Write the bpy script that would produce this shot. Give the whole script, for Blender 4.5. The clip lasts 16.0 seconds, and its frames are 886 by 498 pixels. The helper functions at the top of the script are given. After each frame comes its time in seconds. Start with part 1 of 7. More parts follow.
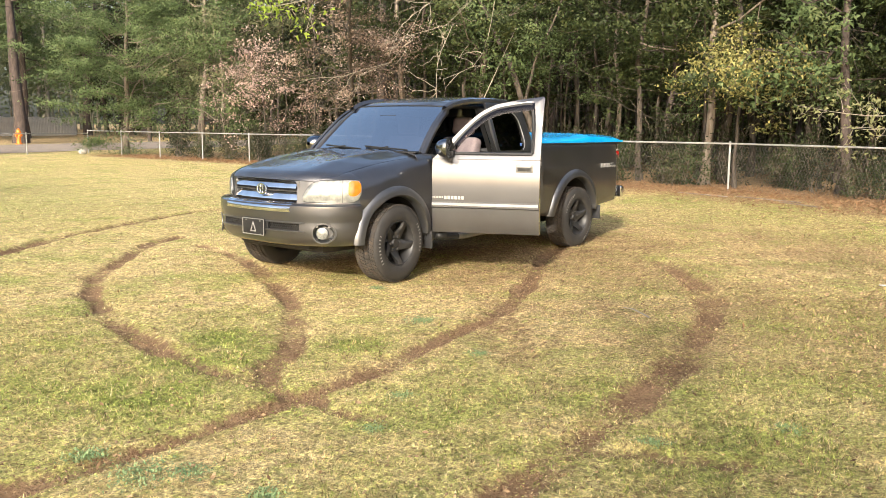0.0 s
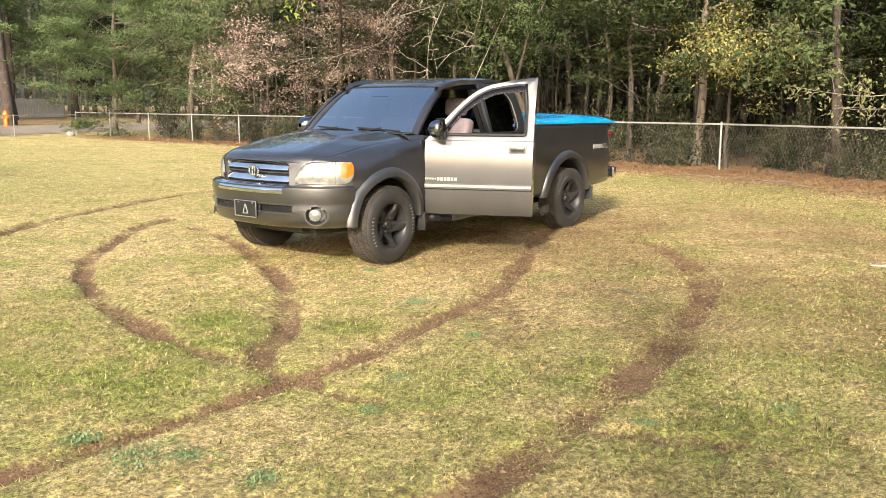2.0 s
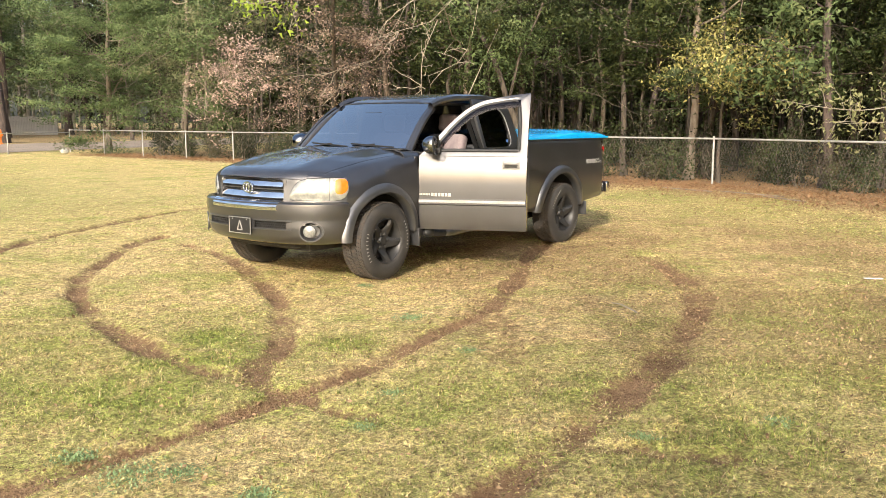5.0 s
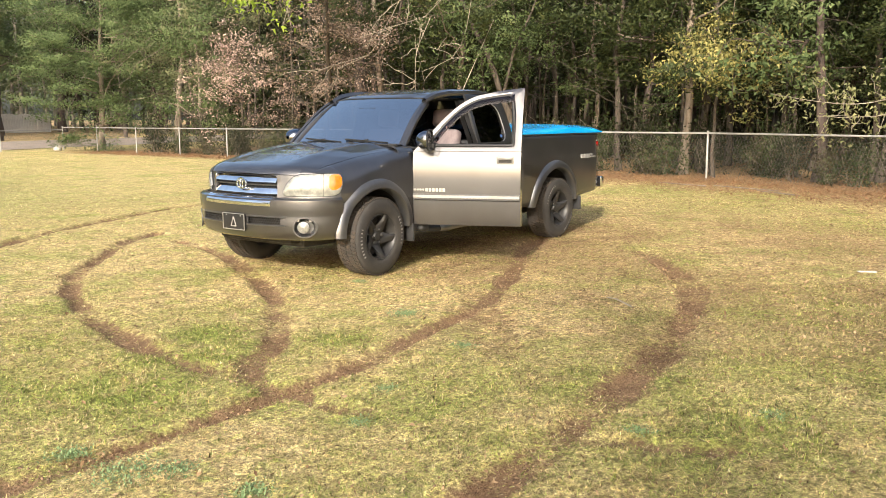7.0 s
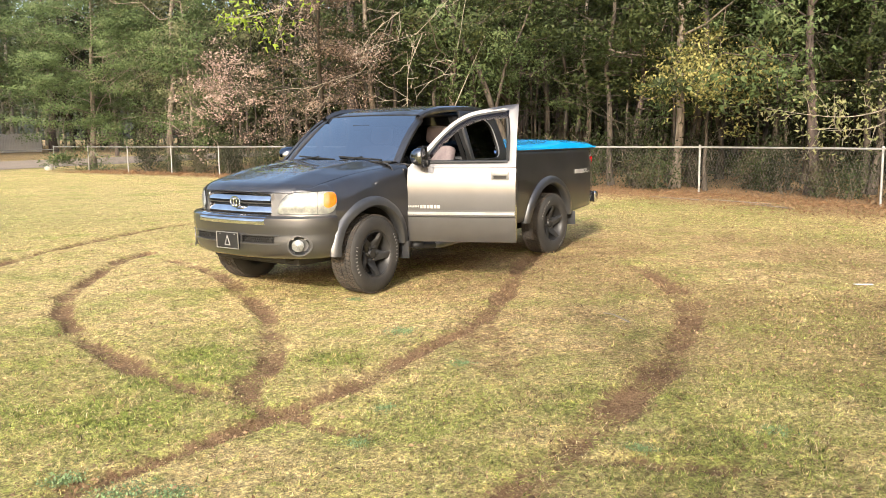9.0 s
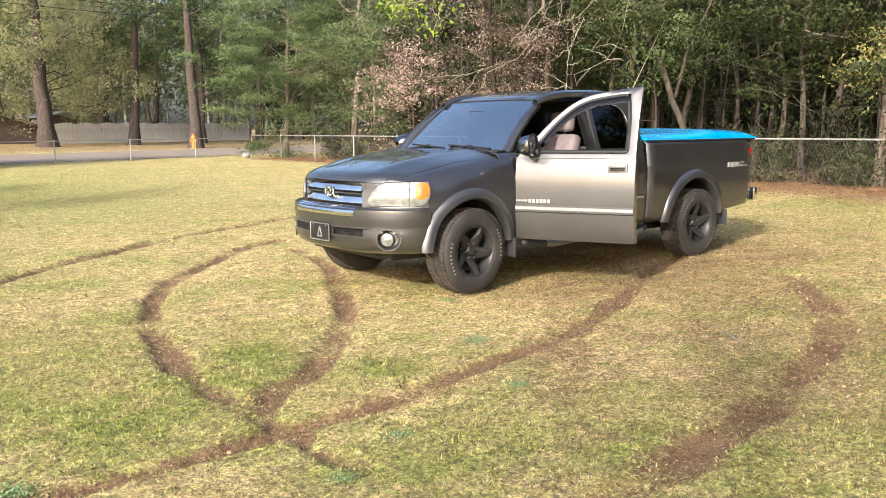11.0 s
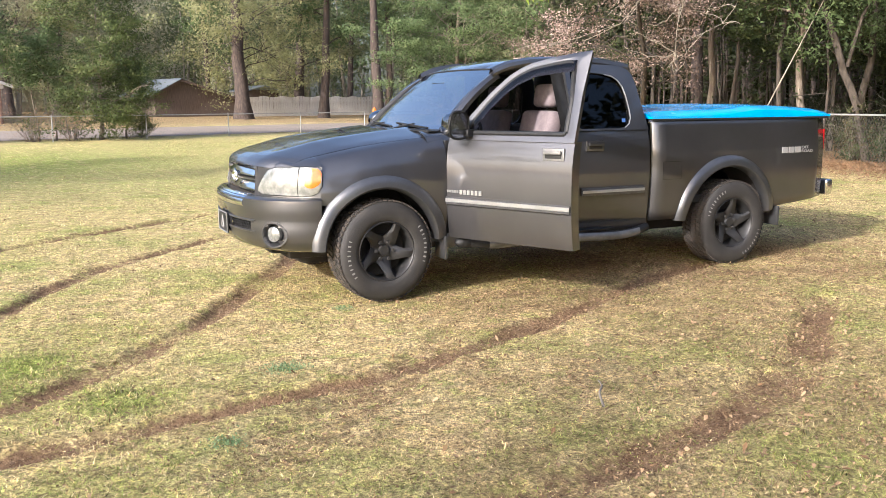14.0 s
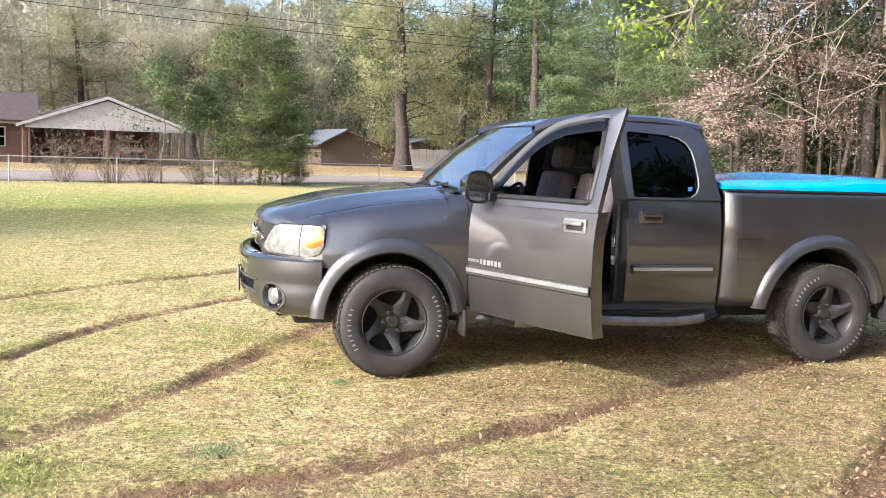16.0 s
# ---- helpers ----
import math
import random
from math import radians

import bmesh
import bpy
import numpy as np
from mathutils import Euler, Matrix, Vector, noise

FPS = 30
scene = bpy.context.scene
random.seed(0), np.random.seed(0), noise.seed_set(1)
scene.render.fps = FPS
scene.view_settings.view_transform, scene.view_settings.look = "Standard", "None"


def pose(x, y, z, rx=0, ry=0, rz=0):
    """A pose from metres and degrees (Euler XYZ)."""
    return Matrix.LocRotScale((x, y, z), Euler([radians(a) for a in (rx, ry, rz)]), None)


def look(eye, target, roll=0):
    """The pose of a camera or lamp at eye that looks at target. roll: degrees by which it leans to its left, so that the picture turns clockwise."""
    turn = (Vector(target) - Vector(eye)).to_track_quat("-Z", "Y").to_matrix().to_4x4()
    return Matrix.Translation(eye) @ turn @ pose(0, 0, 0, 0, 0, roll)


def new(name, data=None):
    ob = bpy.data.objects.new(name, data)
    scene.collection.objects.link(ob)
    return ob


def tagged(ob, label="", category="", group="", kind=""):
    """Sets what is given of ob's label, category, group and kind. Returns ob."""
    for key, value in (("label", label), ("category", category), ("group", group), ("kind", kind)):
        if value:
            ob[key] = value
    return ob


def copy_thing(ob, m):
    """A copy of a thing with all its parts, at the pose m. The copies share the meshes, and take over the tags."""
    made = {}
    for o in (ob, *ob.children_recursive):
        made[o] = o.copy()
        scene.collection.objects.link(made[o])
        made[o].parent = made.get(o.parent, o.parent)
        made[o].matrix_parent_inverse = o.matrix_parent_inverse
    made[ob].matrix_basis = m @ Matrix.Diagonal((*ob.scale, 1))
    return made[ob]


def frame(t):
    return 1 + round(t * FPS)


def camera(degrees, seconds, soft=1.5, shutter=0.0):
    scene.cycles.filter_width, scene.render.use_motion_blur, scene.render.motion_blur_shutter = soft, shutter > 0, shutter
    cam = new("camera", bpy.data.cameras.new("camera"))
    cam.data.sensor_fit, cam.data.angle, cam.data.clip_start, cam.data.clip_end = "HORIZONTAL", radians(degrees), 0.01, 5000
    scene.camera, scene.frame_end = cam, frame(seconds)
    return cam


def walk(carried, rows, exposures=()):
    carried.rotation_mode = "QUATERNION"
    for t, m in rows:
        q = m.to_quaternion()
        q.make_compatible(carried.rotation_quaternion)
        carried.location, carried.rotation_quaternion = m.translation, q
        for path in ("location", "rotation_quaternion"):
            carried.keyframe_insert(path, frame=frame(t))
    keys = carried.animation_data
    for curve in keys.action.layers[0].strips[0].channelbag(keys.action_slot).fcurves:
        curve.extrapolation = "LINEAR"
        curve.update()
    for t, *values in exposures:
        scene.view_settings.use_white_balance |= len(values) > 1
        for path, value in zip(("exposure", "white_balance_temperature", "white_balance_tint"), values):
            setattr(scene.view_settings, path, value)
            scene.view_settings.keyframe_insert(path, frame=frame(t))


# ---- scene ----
cam = camera(54.0, 16.0, soft=0.72)
PATH = [
    (0, (-6.001, -6.407, 1.473), (-4.47, -5.151, 1.192), 0.4),
    (0.5, (-6.006, -6.403, 1.474), (-4.469, -5.152, 1.211), 0.9),
    (1, (-6.013, -6.402, 1.478), (-4.468, -5.168, 1.183), 1.4),
    (1.5, (-6.009, -6.393, 1.473), (-4.463, -5.166, 1.145), 0.8),
    (2, (-6.006, -6.383, 1.473), (-4.467, -5.148, 1.15), 0.3),
    (2.5, (-6.009, -6.386, 1.475), (-4.47, -5.148, 1.166), 0.1),
    (3, (-6.01, -6.387, 1.475), (-4.466, -5.154, 1.168), 0.1),
    (3.5, (-6.011, -6.385, 1.475), (-4.46, -5.158, 1.176), 0.1),
    (4, (-6.013, -6.388, 1.475), (-4.462, -5.158, 1.182), 0.1),
    (6.5, (-6.008, -6.386, 1.47), (-4.451, -5.164, 1.183), -0.2),
    (7, (-6.004, -6.386, 1.466), (-4.446, -5.167, 1.169), -0.2),
    (7.5, (-6.006, -6.391, 1.47), (-4.451, -5.17, 1.168), -0.0),
    (8, (-6.009, -6.386, 1.468), (-4.441, -5.18, 1.173), -0.1),
    (8.5, (-6.003, -6.368, 1.468), (-4.41, -5.192, 1.185), -0.7),
    (9, (-5.987, -6.34, 1.47), (-4.415, -5.132, 1.209), -0.7),
    (9.5, (-5.817, -6.375, 1.459), (-4.357, -5.035, 1.192), -0.9),
    (10, (-5.55, -6.472, 1.429), (-4.217, -5.011, 1.126), -1.3),
    (10.2, (-5.448, -6.486, 1.423), (-4.139, -5.003, 1.124), -1.1),
    (12.3, (-3.698, -6.344, 1.422), (-2.608, -4.692, 1.132), 1.9),
    (12.5, (-3.518, -6.355, 1.4), (-2.521, -4.657, 1.049), 2.0),
    (13, (-3.132, -6.471, 1.415), (-2.247, -4.713, 1.06), 2.6),
    (13.5, (-2.669, -6.496, 1.425), (-1.801, -4.726, 1.083), 2.2),
    (14, (-2.28, -6.641, 1.419), (-1.428, -4.863, 1.087), -0.3),
    (14.5, (-2.034, -6.667, 1.414), (-1.236, -4.855, 1.129), 1.2),
    (15, (-1.745, -6.515, 1.454), (-0.909, -4.722, 1.159), 2.0),
    (15.5, (-1.41, -6.453, 1.435), (-0.697, -4.6, 1.189), 1.0),
    (16, (-1.1, -6.348, 1.445), (-0.597, -4.424, 1.233), 1.8),
]
walk(cam, [(t, look(eye, target, roll)) for t, eye, target, roll in PATH],
     exposures=[(0, 0.86, 6480, 10), (2, 0.8, 6520, 10), (8, 0.82, 6580, 10), (10, 0.84, 6350, 11), (12.5, 0.85, 5900, 13), (14.5, 0.97, 5750, 15), (16, 1.09, 5650, 16)])


# ---- world, sun, exposure ----
SUN_TO = Vector((-0.83, -0.39, 0.42)).normalized()
world = bpy.data.worlds.new("sky")
scene.world = world
world.use_nodes = True
wn = world.node_tree.nodes
sky = wn.new("ShaderNodeTexSky")
sky.sky_type = "NISHITA"
sky.sun_disc = False
sky.sun_elevation = math.asin(SUN_TO.z)
sky.sun_rotation = math.atan2(SUN_TO.x, SUN_TO.y)
sky.air_density, sky.dust_density, sky.ozone_density = 1.0, 4.6, 1.1
world.node_tree.links.new(sky.outputs[0], wn["Background"].inputs[0])
wn["Background"].inputs[1].default_value = 0.2
sun = new("sun", bpy.data.lights.new("sun", "SUN"))
sun.data.energy, sun.data.angle, sun.data.color = 3.6, radians(0.6), (1.0, 0.93, 0.82)
sun.matrix_world = look(SUN_TO * 60, (0, 0, 0))


# ---- materials ----
def mat(name, col, col2=None, scale=6.0, rough=0.6, metal=0.0, bump=0.0, bscale=60.0, coat=0.0, spec=0.5,
        grain=0.15, gscale=80.0, stretch=(1, 1, 1), rvar=0.1):
    m = bpy.data.materials.new(name)
    m.use_nodes = True
    nt = m.node_tree
    n, l = nt.nodes, nt.links
    p = n["Principled BSDF"]
    tc = n.new("ShaderNodeTexCoord")
    mp = n.new("ShaderNodeMapping")
    mp.inputs["Scale"].default_value = stretch
    l.new(tc.outputs["Object"], mp.inputs["Vector"])
    big = n.new("ShaderNodeTexNoise")
    big.inputs["Scale"].default_value, big.inputs["Detail"].default_value = scale, 5
    fine = n.new("ShaderNodeTexNoise")
    fine.inputs["Scale"].default_value, fine.inputs["Detail"].default_value = gscale, 3
    for t in (big, fine):
        l.new(mp.outputs[0], t.inputs["Vector"])
    ramp = n.new("ShaderNodeValToRGB")
    ramp.color_ramp.elements[0].position, ramp.color_ramp.elements[1].position = 0.36, 0.66
    ramp.color_ramp.elements[0].color = (*col, 1)
    ramp.color_ramp.elements[1].color = (*(col2 or [min(1, c * 1.18) for c in col]), 1)
    l.new(big.outputs["Fac"], ramp.inputs[0])
    mix = n.new("ShaderNodeMix")
    mix.data_type, mix.blend_type = "RGBA", "OVERLAY"
    mix.inputs[0].default_value = grain
    l.new(ramp.outputs[0], mix.inputs[6])
    l.new(fine.outputs["Fac"], mix.inputs[7])
    l.new(mix.outputs[2], p.inputs["Base Color"])
    rr = n.new("ShaderNodeMapRange")
    rr.inputs[3].default_value, rr.inputs[4].default_value = max(0.02, rough - rvar), min(1, rough + rvar)
    l.new(big.outputs["Fac"], rr.inputs[0])
    l.new(rr.outputs[0], p.inputs["Roughness"])
    p.inputs["Metallic"].default_value = metal
    p.inputs["Specular IOR Level"].default_value = spec
    p.inputs["Coat Weight"].default_value = coat
    p.inputs["Coat Roughness"].default_value = 0.035
    p.inputs["Coat IOR"].default_value = 1.68
    if bump:
        bn = n.new("ShaderNodeTexNoise")
        bn.inputs["Scale"].default_value, bn.inputs["Detail"].default_value = bscale, 6
        l.new(mp.outputs[0], bn.inputs["Vector"])
        b = n.new("ShaderNodeBump")
        b.inputs["Strength"].default_value, b.inputs["Distance"].default_value = min(1.0, bump), 0.01
        l.new(bn.outputs["Fac"], b.inputs["Height"])
        l.new(b.outputs[0], p.inputs["Normal"])
    return m


def leaf_mat(name, cols, trans=0.4, rough=0.62, clump=0.9, single=0.42):
    """Foliage: a colour that drifts from clump to clump and a little from leaf to leaf, and light that passes through it."""
    m = bpy.data.materials.new(name)
    m.use_nodes = True
    n, l = m.node_tree.nodes, m.node_tree.links
    p = n["Principled BSDF"]
    g = n.new("ShaderNodeNewGeometry")
    tc = n.new("ShaderNodeTexCoord")
    nz = n.new("ShaderNodeTexNoise")
    nz.inputs["Scale"].default_value, nz.inputs["Detail"].default_value = clump, 3
    l.new(tc.outputs["Object"], nz.inputs["Vector"])
    mr = n.new("ShaderNodeMapRange")
    mr.inputs[1].default_value, mr.inputs[2].default_value = 0.32, 0.68
    l.new(nz.outputs["Fac"], mr.inputs[0])
    mx = n.new("ShaderNodeMix")
    mx.inputs[0].default_value = single
    l.new(mr.outputs[0], mx.inputs[2])
    l.new(g.outputs["Random Per Island"], mx.inputs[3])
    ramp = n.new("ShaderNodeValToRGB")
    e = ramp.color_ramp.elements
    while len(e) < len(cols):
        e.new(0.5)
    for i, c in enumerate(cols):
        e[i].position, e[i].color = 0.08 + 0.84 * i / (len(cols) - 1), (*c, 1)
    l.new(mx.outputs[0], ramp.inputs[0])
    l.new(ramp.outputs[0], p.inputs["Base Color"])
    p.inputs["Roughness"].default_value = rough
    p.inputs["Specular IOR Level"].default_value = 0.25
    tr = n.new("ShaderNodeBsdfTranslucent")
    l.new(ramp.outputs[0], tr.inputs["Color"])
    ms = n.new("ShaderNodeMixShader")
    ms.inputs[0].default_value = trans
    l.new(p.outputs[0], ms.inputs[1])
    l.new(tr.outputs[0], ms.inputs[2])
    l.new(ms.outputs[0], n["Material Output"].inputs["Surface"])
    return m


def glass_mat(name, tint, mixin=0.75, rough=0.02):
    """Thin window glass: see-through by its tint, with a mirror gloss."""
    m = bpy.data.materials.new(name)
    m.use_nodes = True
    n, l = m.node_tree.nodes, m.node_tree.links
    for x in list(n):
        if x.type == "BSDF_PRINCIPLED":
            n.remove(x)
    t = n.new("ShaderNodeBsdfTransparent")
    t.inputs[0].default_value = (*tint, 1)
    g = n.new("ShaderNodeBsdfGlossy")
    g.inputs["Roughness"].default_value = rough
    lw = n.new("ShaderNodeFresnel")
    lw.inputs[0].default_value = 1.0 + mixin
    ms = n.new("ShaderNodeMixShader")
    l.new(lw.outputs[0], ms.inputs[0])
    l.new(t.outputs[0], ms.inputs[1])
    l.new(g.outputs[0], ms.inputs[2])
    l.new(ms.outputs[0], n["Material Output"].inputs["Surface"])
    return m


M_PAINT = mat("pewter_metallic_paint", (0.074, 0.073, 0.077), (0.087, 0.086, 0.09), 3, 0.50, 0.88, coat=1.0, grain=0.14, gscale=900, rvar=0.03)
M_SILVER = mat("silver_trim_paint", (0.36, 0.36, 0.36), None, 8, 0.34, 0.7, coat=0.3, rvar=0.05)
M_FLARE = mat("grey_flare_paint", (0.078, 0.079, 0.084), (0.092, 0.093, 0.098), 5, 0.42, 0.7, coat=0.5, grain=0.1, rvar=0.06)
M_CHROME = mat("chrome", (0.75, 0.76, 0.78), None, 9, 0.1, 1.0, rvar=0.05, grain=0.04)
M_BLACK = mat("black_plastic", (0.012, 0.012, 0.012), (0.02, 0.02, 0.02), 14, 0.5, bump=0.1, bscale=300, spec=0.3)
M_MIRROR = mat("smoked_chrome_housing", (0.22, 0.23, 0.245), None, 9, 0.16, 1.0, rvar=0.04, grain=0.04)
M_RUBBER = mat("tyre_rubber", (0.02, 0.019, 0.018), (0.034, 0.031, 0.028), 9, 0.72, bump=0.25, bscale=120)
M_TREAD = mat("muddy_tread_rubber", (0.03, 0.027, 0.024), (0.065, 0.05, 0.038), 12, 0.85, bump=0.4, bscale=90)
M_RIM = mat("matte_black_alloy", (0.018, 0.018, 0.019), (0.032, 0.031, 0.03), 9, 0.45, 0.2, rvar=0.1)
M_CHASSIS = mat("underbody_black", (0.012, 0.011, 0.01), (0.03, 0.025, 0.02), 7, 0.8)
M_WHITE = mat("raised_white_rubber", (0.24, 0.235, 0.225), (0.15, 0.147, 0.14), 30, 0.7)
M_BLUE = mat("cyan_blue_fibreglass", (0.0, 0.30, 0.66), (0.01, 0.34, 0.70), 5, 0.25, 0.0, coat=0.5, rvar=0.06, grain=0.06)
M_SEAT = mat("mauve_grey_cloth", (0.18, 0.145, 0.152), (0.225, 0.185, 0.19), 18, 0.9, bump=0.3, bscale=400)
M_DASH = mat("dark_grey_dash", (0.05, 0.05, 0.052), None, 10, 0.7)
M_LAMP_W = mat("clear_headlamp_lens", (0.19, 0.195, 0.18), (0.31, 0.31, 0.285), 22, 0.14, 0.25, coat=0.7, grain=0.25, gscale=60)
M_FOG = mat("fog_lamp_glass", (0.22, 0.225, 0.22), (0.34, 0.345, 0.33), 60, 0.12, 0.5, coat=0.5, grain=0.3, gscale=140)
M_DECAL = mat("pale_sticker", (0.22, 0.218, 0.215), None, 9, 0.5)
M_STICKER = mat("dark_blue_sticker", (0.05, 0.12, 0.33), None, 20, 0.5)
M_AMBER = mat("amber_lens", (0.52, 0.115, 0.004), (0.60, 0.15, 0.008), 30, 0.15, coat=0.8)
M_RED = mat("red_lens", (0.42, 0.01, 0.012), (0.5, 0.02, 0.02), 30, 0.15, coat=0.8)
M_GLASS = glass_mat("clear_windscreen_glass", (0.42, 0.48, 0.50), 15.0)
M_TINT = glass_mat("tinted_window_glass", (0.03, 0.03, 0.035), 0.4)
M_VISOR = glass_mat("smoky_window_visor", (0.30, 0.25, 0.26), 0.5)
M_STEP = mat("dull_step_metal", (0.16, 0.155, 0.15), (0.24, 0.235, 0.225), 9, 0.5, 0.5)
M_GALV = mat("galvanised_steel", (0.31, 0.31, 0.295), (0.41, 0.405, 0.385), 9, 0.55, 0.45, bump=0.1)
M_WIRE = mat("weathered_chain_link_wire", (0.12, 0.115, 0.10), (0.18, 0.17, 0.15), 9, 0.65, 0.3)
M_BARK = mat("grey_brown_bark", (0.13, 0.10, 0.075), (0.24, 0.20, 0.155), 5, 0.9, bump=1.0, bscale=18, stretch=(3, 3, 0.6), grain=0.4, gscale=30)
M_PINE = mat("dark_pine_bark", (0.042, 0.031, 0.026), (0.088, 0.065, 0.053), 4, 0.92, bump=1.0, bscale=12, stretch=(3, 3, 0.7), grain=0.4, gscale=26)
M_TWIG = mat("pale_bare_twig", (0.21, 0.18, 0.14), (0.30, 0.26, 0.20), 8, 0.85)
M_LEAF_OAK = leaf_mat("oak_leaves", [(0.06, 0.088, 0.034), (0.10, 0.145, 0.055), (0.145, 0.195, 0.08), (0.20, 0.23, 0.10)])
M_LEAF_DARK = leaf_mat("dark_evergreen_leaves", [(0.022, 0.031, 0.011), (0.036, 0.05, 0.016), (0.06, 0.078, 0.024), (0.085, 0.09, 0.032)], 0.3)
# Near-black leaf greens: the shade inside the woods is painted in.
M_LEAF_DEEP = leaf_mat("woodland_leaves_painted_shade", [(0.018, 0.022, 0.009), (0.03, 0.036, 0.013), (0.05, 0.055, 0.02)], 0.3)
# Olive leaf colours, lightened to carry the haze over the far trees.
M_LEAF_OLIVE = leaf_mat("haze_paled_olive_leaves", [(0.18, 0.20, 0.09), (0.26, 0.275, 0.125), (0.35, 0.34, 0.17), (0.31, 0.29, 0.16)], 0.5, single=0.22)
# Leaf greens with distance haze mixed into the colour.
M_LEAF_HAZE = leaf_mat("green_leaves_painted_haze", [(0.10, 0.12, 0.06), (0.15, 0.175, 0.085), (0.21, 0.23, 0.115)], 0.45, single=0.22)
M_LEAF_SAGE = leaf_mat("grey_green_leaves", [(0.065, 0.08, 0.036), (0.11, 0.125, 0.06), (0.17, 0.175, 0.09), (0.22, 0.21, 0.115)], 0.4, single=0.25)
M_LEAF_YEL = leaf_mat("yellow_green_leaves", [(0.10, 0.13, 0.045), (0.19, 0.21, 0.075), (0.42, 0.37, 0.13), (0.30, 0.285, 0.10), (0.12, 0.15, 0.045)], 0.4, clump=3.0)
M_LEAF_LIME = leaf_mat("fresh_lime_leaves", [(0.22, 0.33, 0.04), (0.32, 0.42, 0.06), (0.18, 0.28, 0.04)], 0.45)
M_BLOSSOM = leaf_mat("pink_brown_blossom", [(0.07, 0.052, 0.038), (0.11, 0.08, 0.055), (0.15, 0.108, 0.078), (0.25, 0.18, 0.14), (0.42, 0.325, 0.27), (0.58, 0.47, 0.40)], 0.35, 0.7, clump=0.8)
M_BLOSSOM_PALE = leaf_mat("pale_pink_blossom", [(0.15, 0.10, 0.075), (0.42, 0.30, 0.245), (0.58, 0.44, 0.375), (0.50, 0.36, 0.30), (0.66, 0.52, 0.45)], 0.35, 0.7, clump=1.2)
# Bark of the farthest trunks, greyed and paled to paint their haze.
M_HAZE_BARK = mat("grey_bark_painted_haze", (0.20, 0.18, 0.14), (0.29, 0.265, 0.215), 4, 0.95, bump=0.4, bscale=12)
M_LITTER = leaf_mat("dead_leaves", [(0.14, 0.075, 0.035), (0.24, 0.13, 0.06), (0.32, 0.20, 0.11), (0.18, 0.095, 0.05)], 0.1, 0.8, clump=4.0)
# Far foliage, much paler than real leaves: the haze is in these colours.
M_NEEDLE = leaf_mat("far_foliage_painted_haze", [(0.26, 0.27, 0.18), (0.35, 0.35, 0.23), (0.45, 0.42, 0.29), (0.42, 0.36, 0.27)], 0.55, clump=0.35, single=0.15)


# ---- mesh helpers ----
def link_part(name, me, material, parent, label="", smooth=False):
    ob = new(name, me)
    me.materials.append(material)
    if smooth:
        me.polygons.foreach_set("use_smooth", [True] * len(me.polygons))
    ob.parent = parent
    if label:
        ob["label"] = label
    return ob


def part(name, bm, material, parent, label="", smooth=True, sharp=35):
    bmesh.ops.recalc_face_normals(bm, faces=bm.faces)
    me = bpy.data.meshes.new(name)
    bm.to_mesh(me)
    bm.free()
    ob = link_part(name, me, material, parent, label, smooth)
    if smooth:
        me.set_sharp_from_angle(angle=radians(sharp))
    return ob


def raw(name, v, f, material, parent=None, label="", smooth=False, normals=None):
    """A mesh from arrays of corners and faces (all of one length)."""
    v, f = np.asarray(v, np.float32), np.asarray(f, np.int32)
    me = bpy.data.meshes.new(name)
    me.vertices.add(len(v))
    me.vertices.foreach_set("co", v.ravel())
    k = f.shape[1]
    me.loops.add(f.size)
    me.loops.foreach_set("vertex_index", f.ravel())
    me.polygons.add(len(f))
    me.polygons.foreach_set("loop_start", np.arange(len(f), dtype=np.int32) * k)
    me.polygons.foreach_set("loop_total", np.full(len(f), k, np.int32))
    me.update(calc_edges=True)
    ob = link_part(name, me, material, parent, label, smooth or normals is not None)
    if normals is not None:
        me.normals_split_custom_set_from_vertices(normals.tolist())
    return ob


def empty(name, loc=(0, 0, 0), rz=0.0):
    ob = new(name)
    ob.matrix_basis = pose(*loc, 0, 0, rz)
    return ob


def box(bm, x0, x1, y0, y1, z0, z1, bevel=0.0, seg=2):
    r = bmesh.ops.create_cube(bm, size=1)
    vs = r["verts"]
    bmesh.ops.scale(bm, vec=(x1 - x0, y1 - y0, z1 - z0), verts=vs)
    bmesh.ops.translate(bm, vec=((x0 + x1) / 2, (y0 + y1) / 2, (z0 + z1) / 2), verts=vs)
    if bevel:
        es = list({e for v in vs for e in v.link_edges})
        bmesh.ops.bevel(bm, geom=es, offset=bevel, segments=seg, affect="EDGES", profile=0.6)
    return bm


def boxed(x0, x1, y0, y1, z0, z1, bevel=0.0, seg=2):
    return box(bmesh.new(), x0, x1, y0, y1, z0, z1, bevel, seg)


def rod(bm, a, b, r0, r1=None, n=10, cap=True):
    a, b = Vector(a), Vector(b)
    d = b - a
    m = Matrix.Translation((a + b) / 2) @ d.to_track_quat("Z", "Y").to_matrix().to_4x4()
    bmesh.ops.create_cone(bm, cap_ends=cap, segments=n, radius1=r0, radius2=r0 if r1 is None else r1, depth=d.length, matrix=m)
    return bm


def loft(sections, bm=None, close=False):
    """A sheet through rows of points, all rows of one length. close: each row is a ring."""
    bm = bm or bmesh.new()
    rows = [[bm.verts.new(p) for p in s] for s in sections]
    for a, b in zip(rows, rows[1:]):
        k = len(a)
        for i in range(k if close else k - 1):
            j = (i + 1) % k
            q = [a[i], a[j], b[j], b[i]]
            if len({v.co.to_tuple(5) for v in q}) > 2:
                bm.faces.new(q)
    bmesh.ops.remove_doubles(bm, verts=bm.verts, dist=1e-5)
    return bm


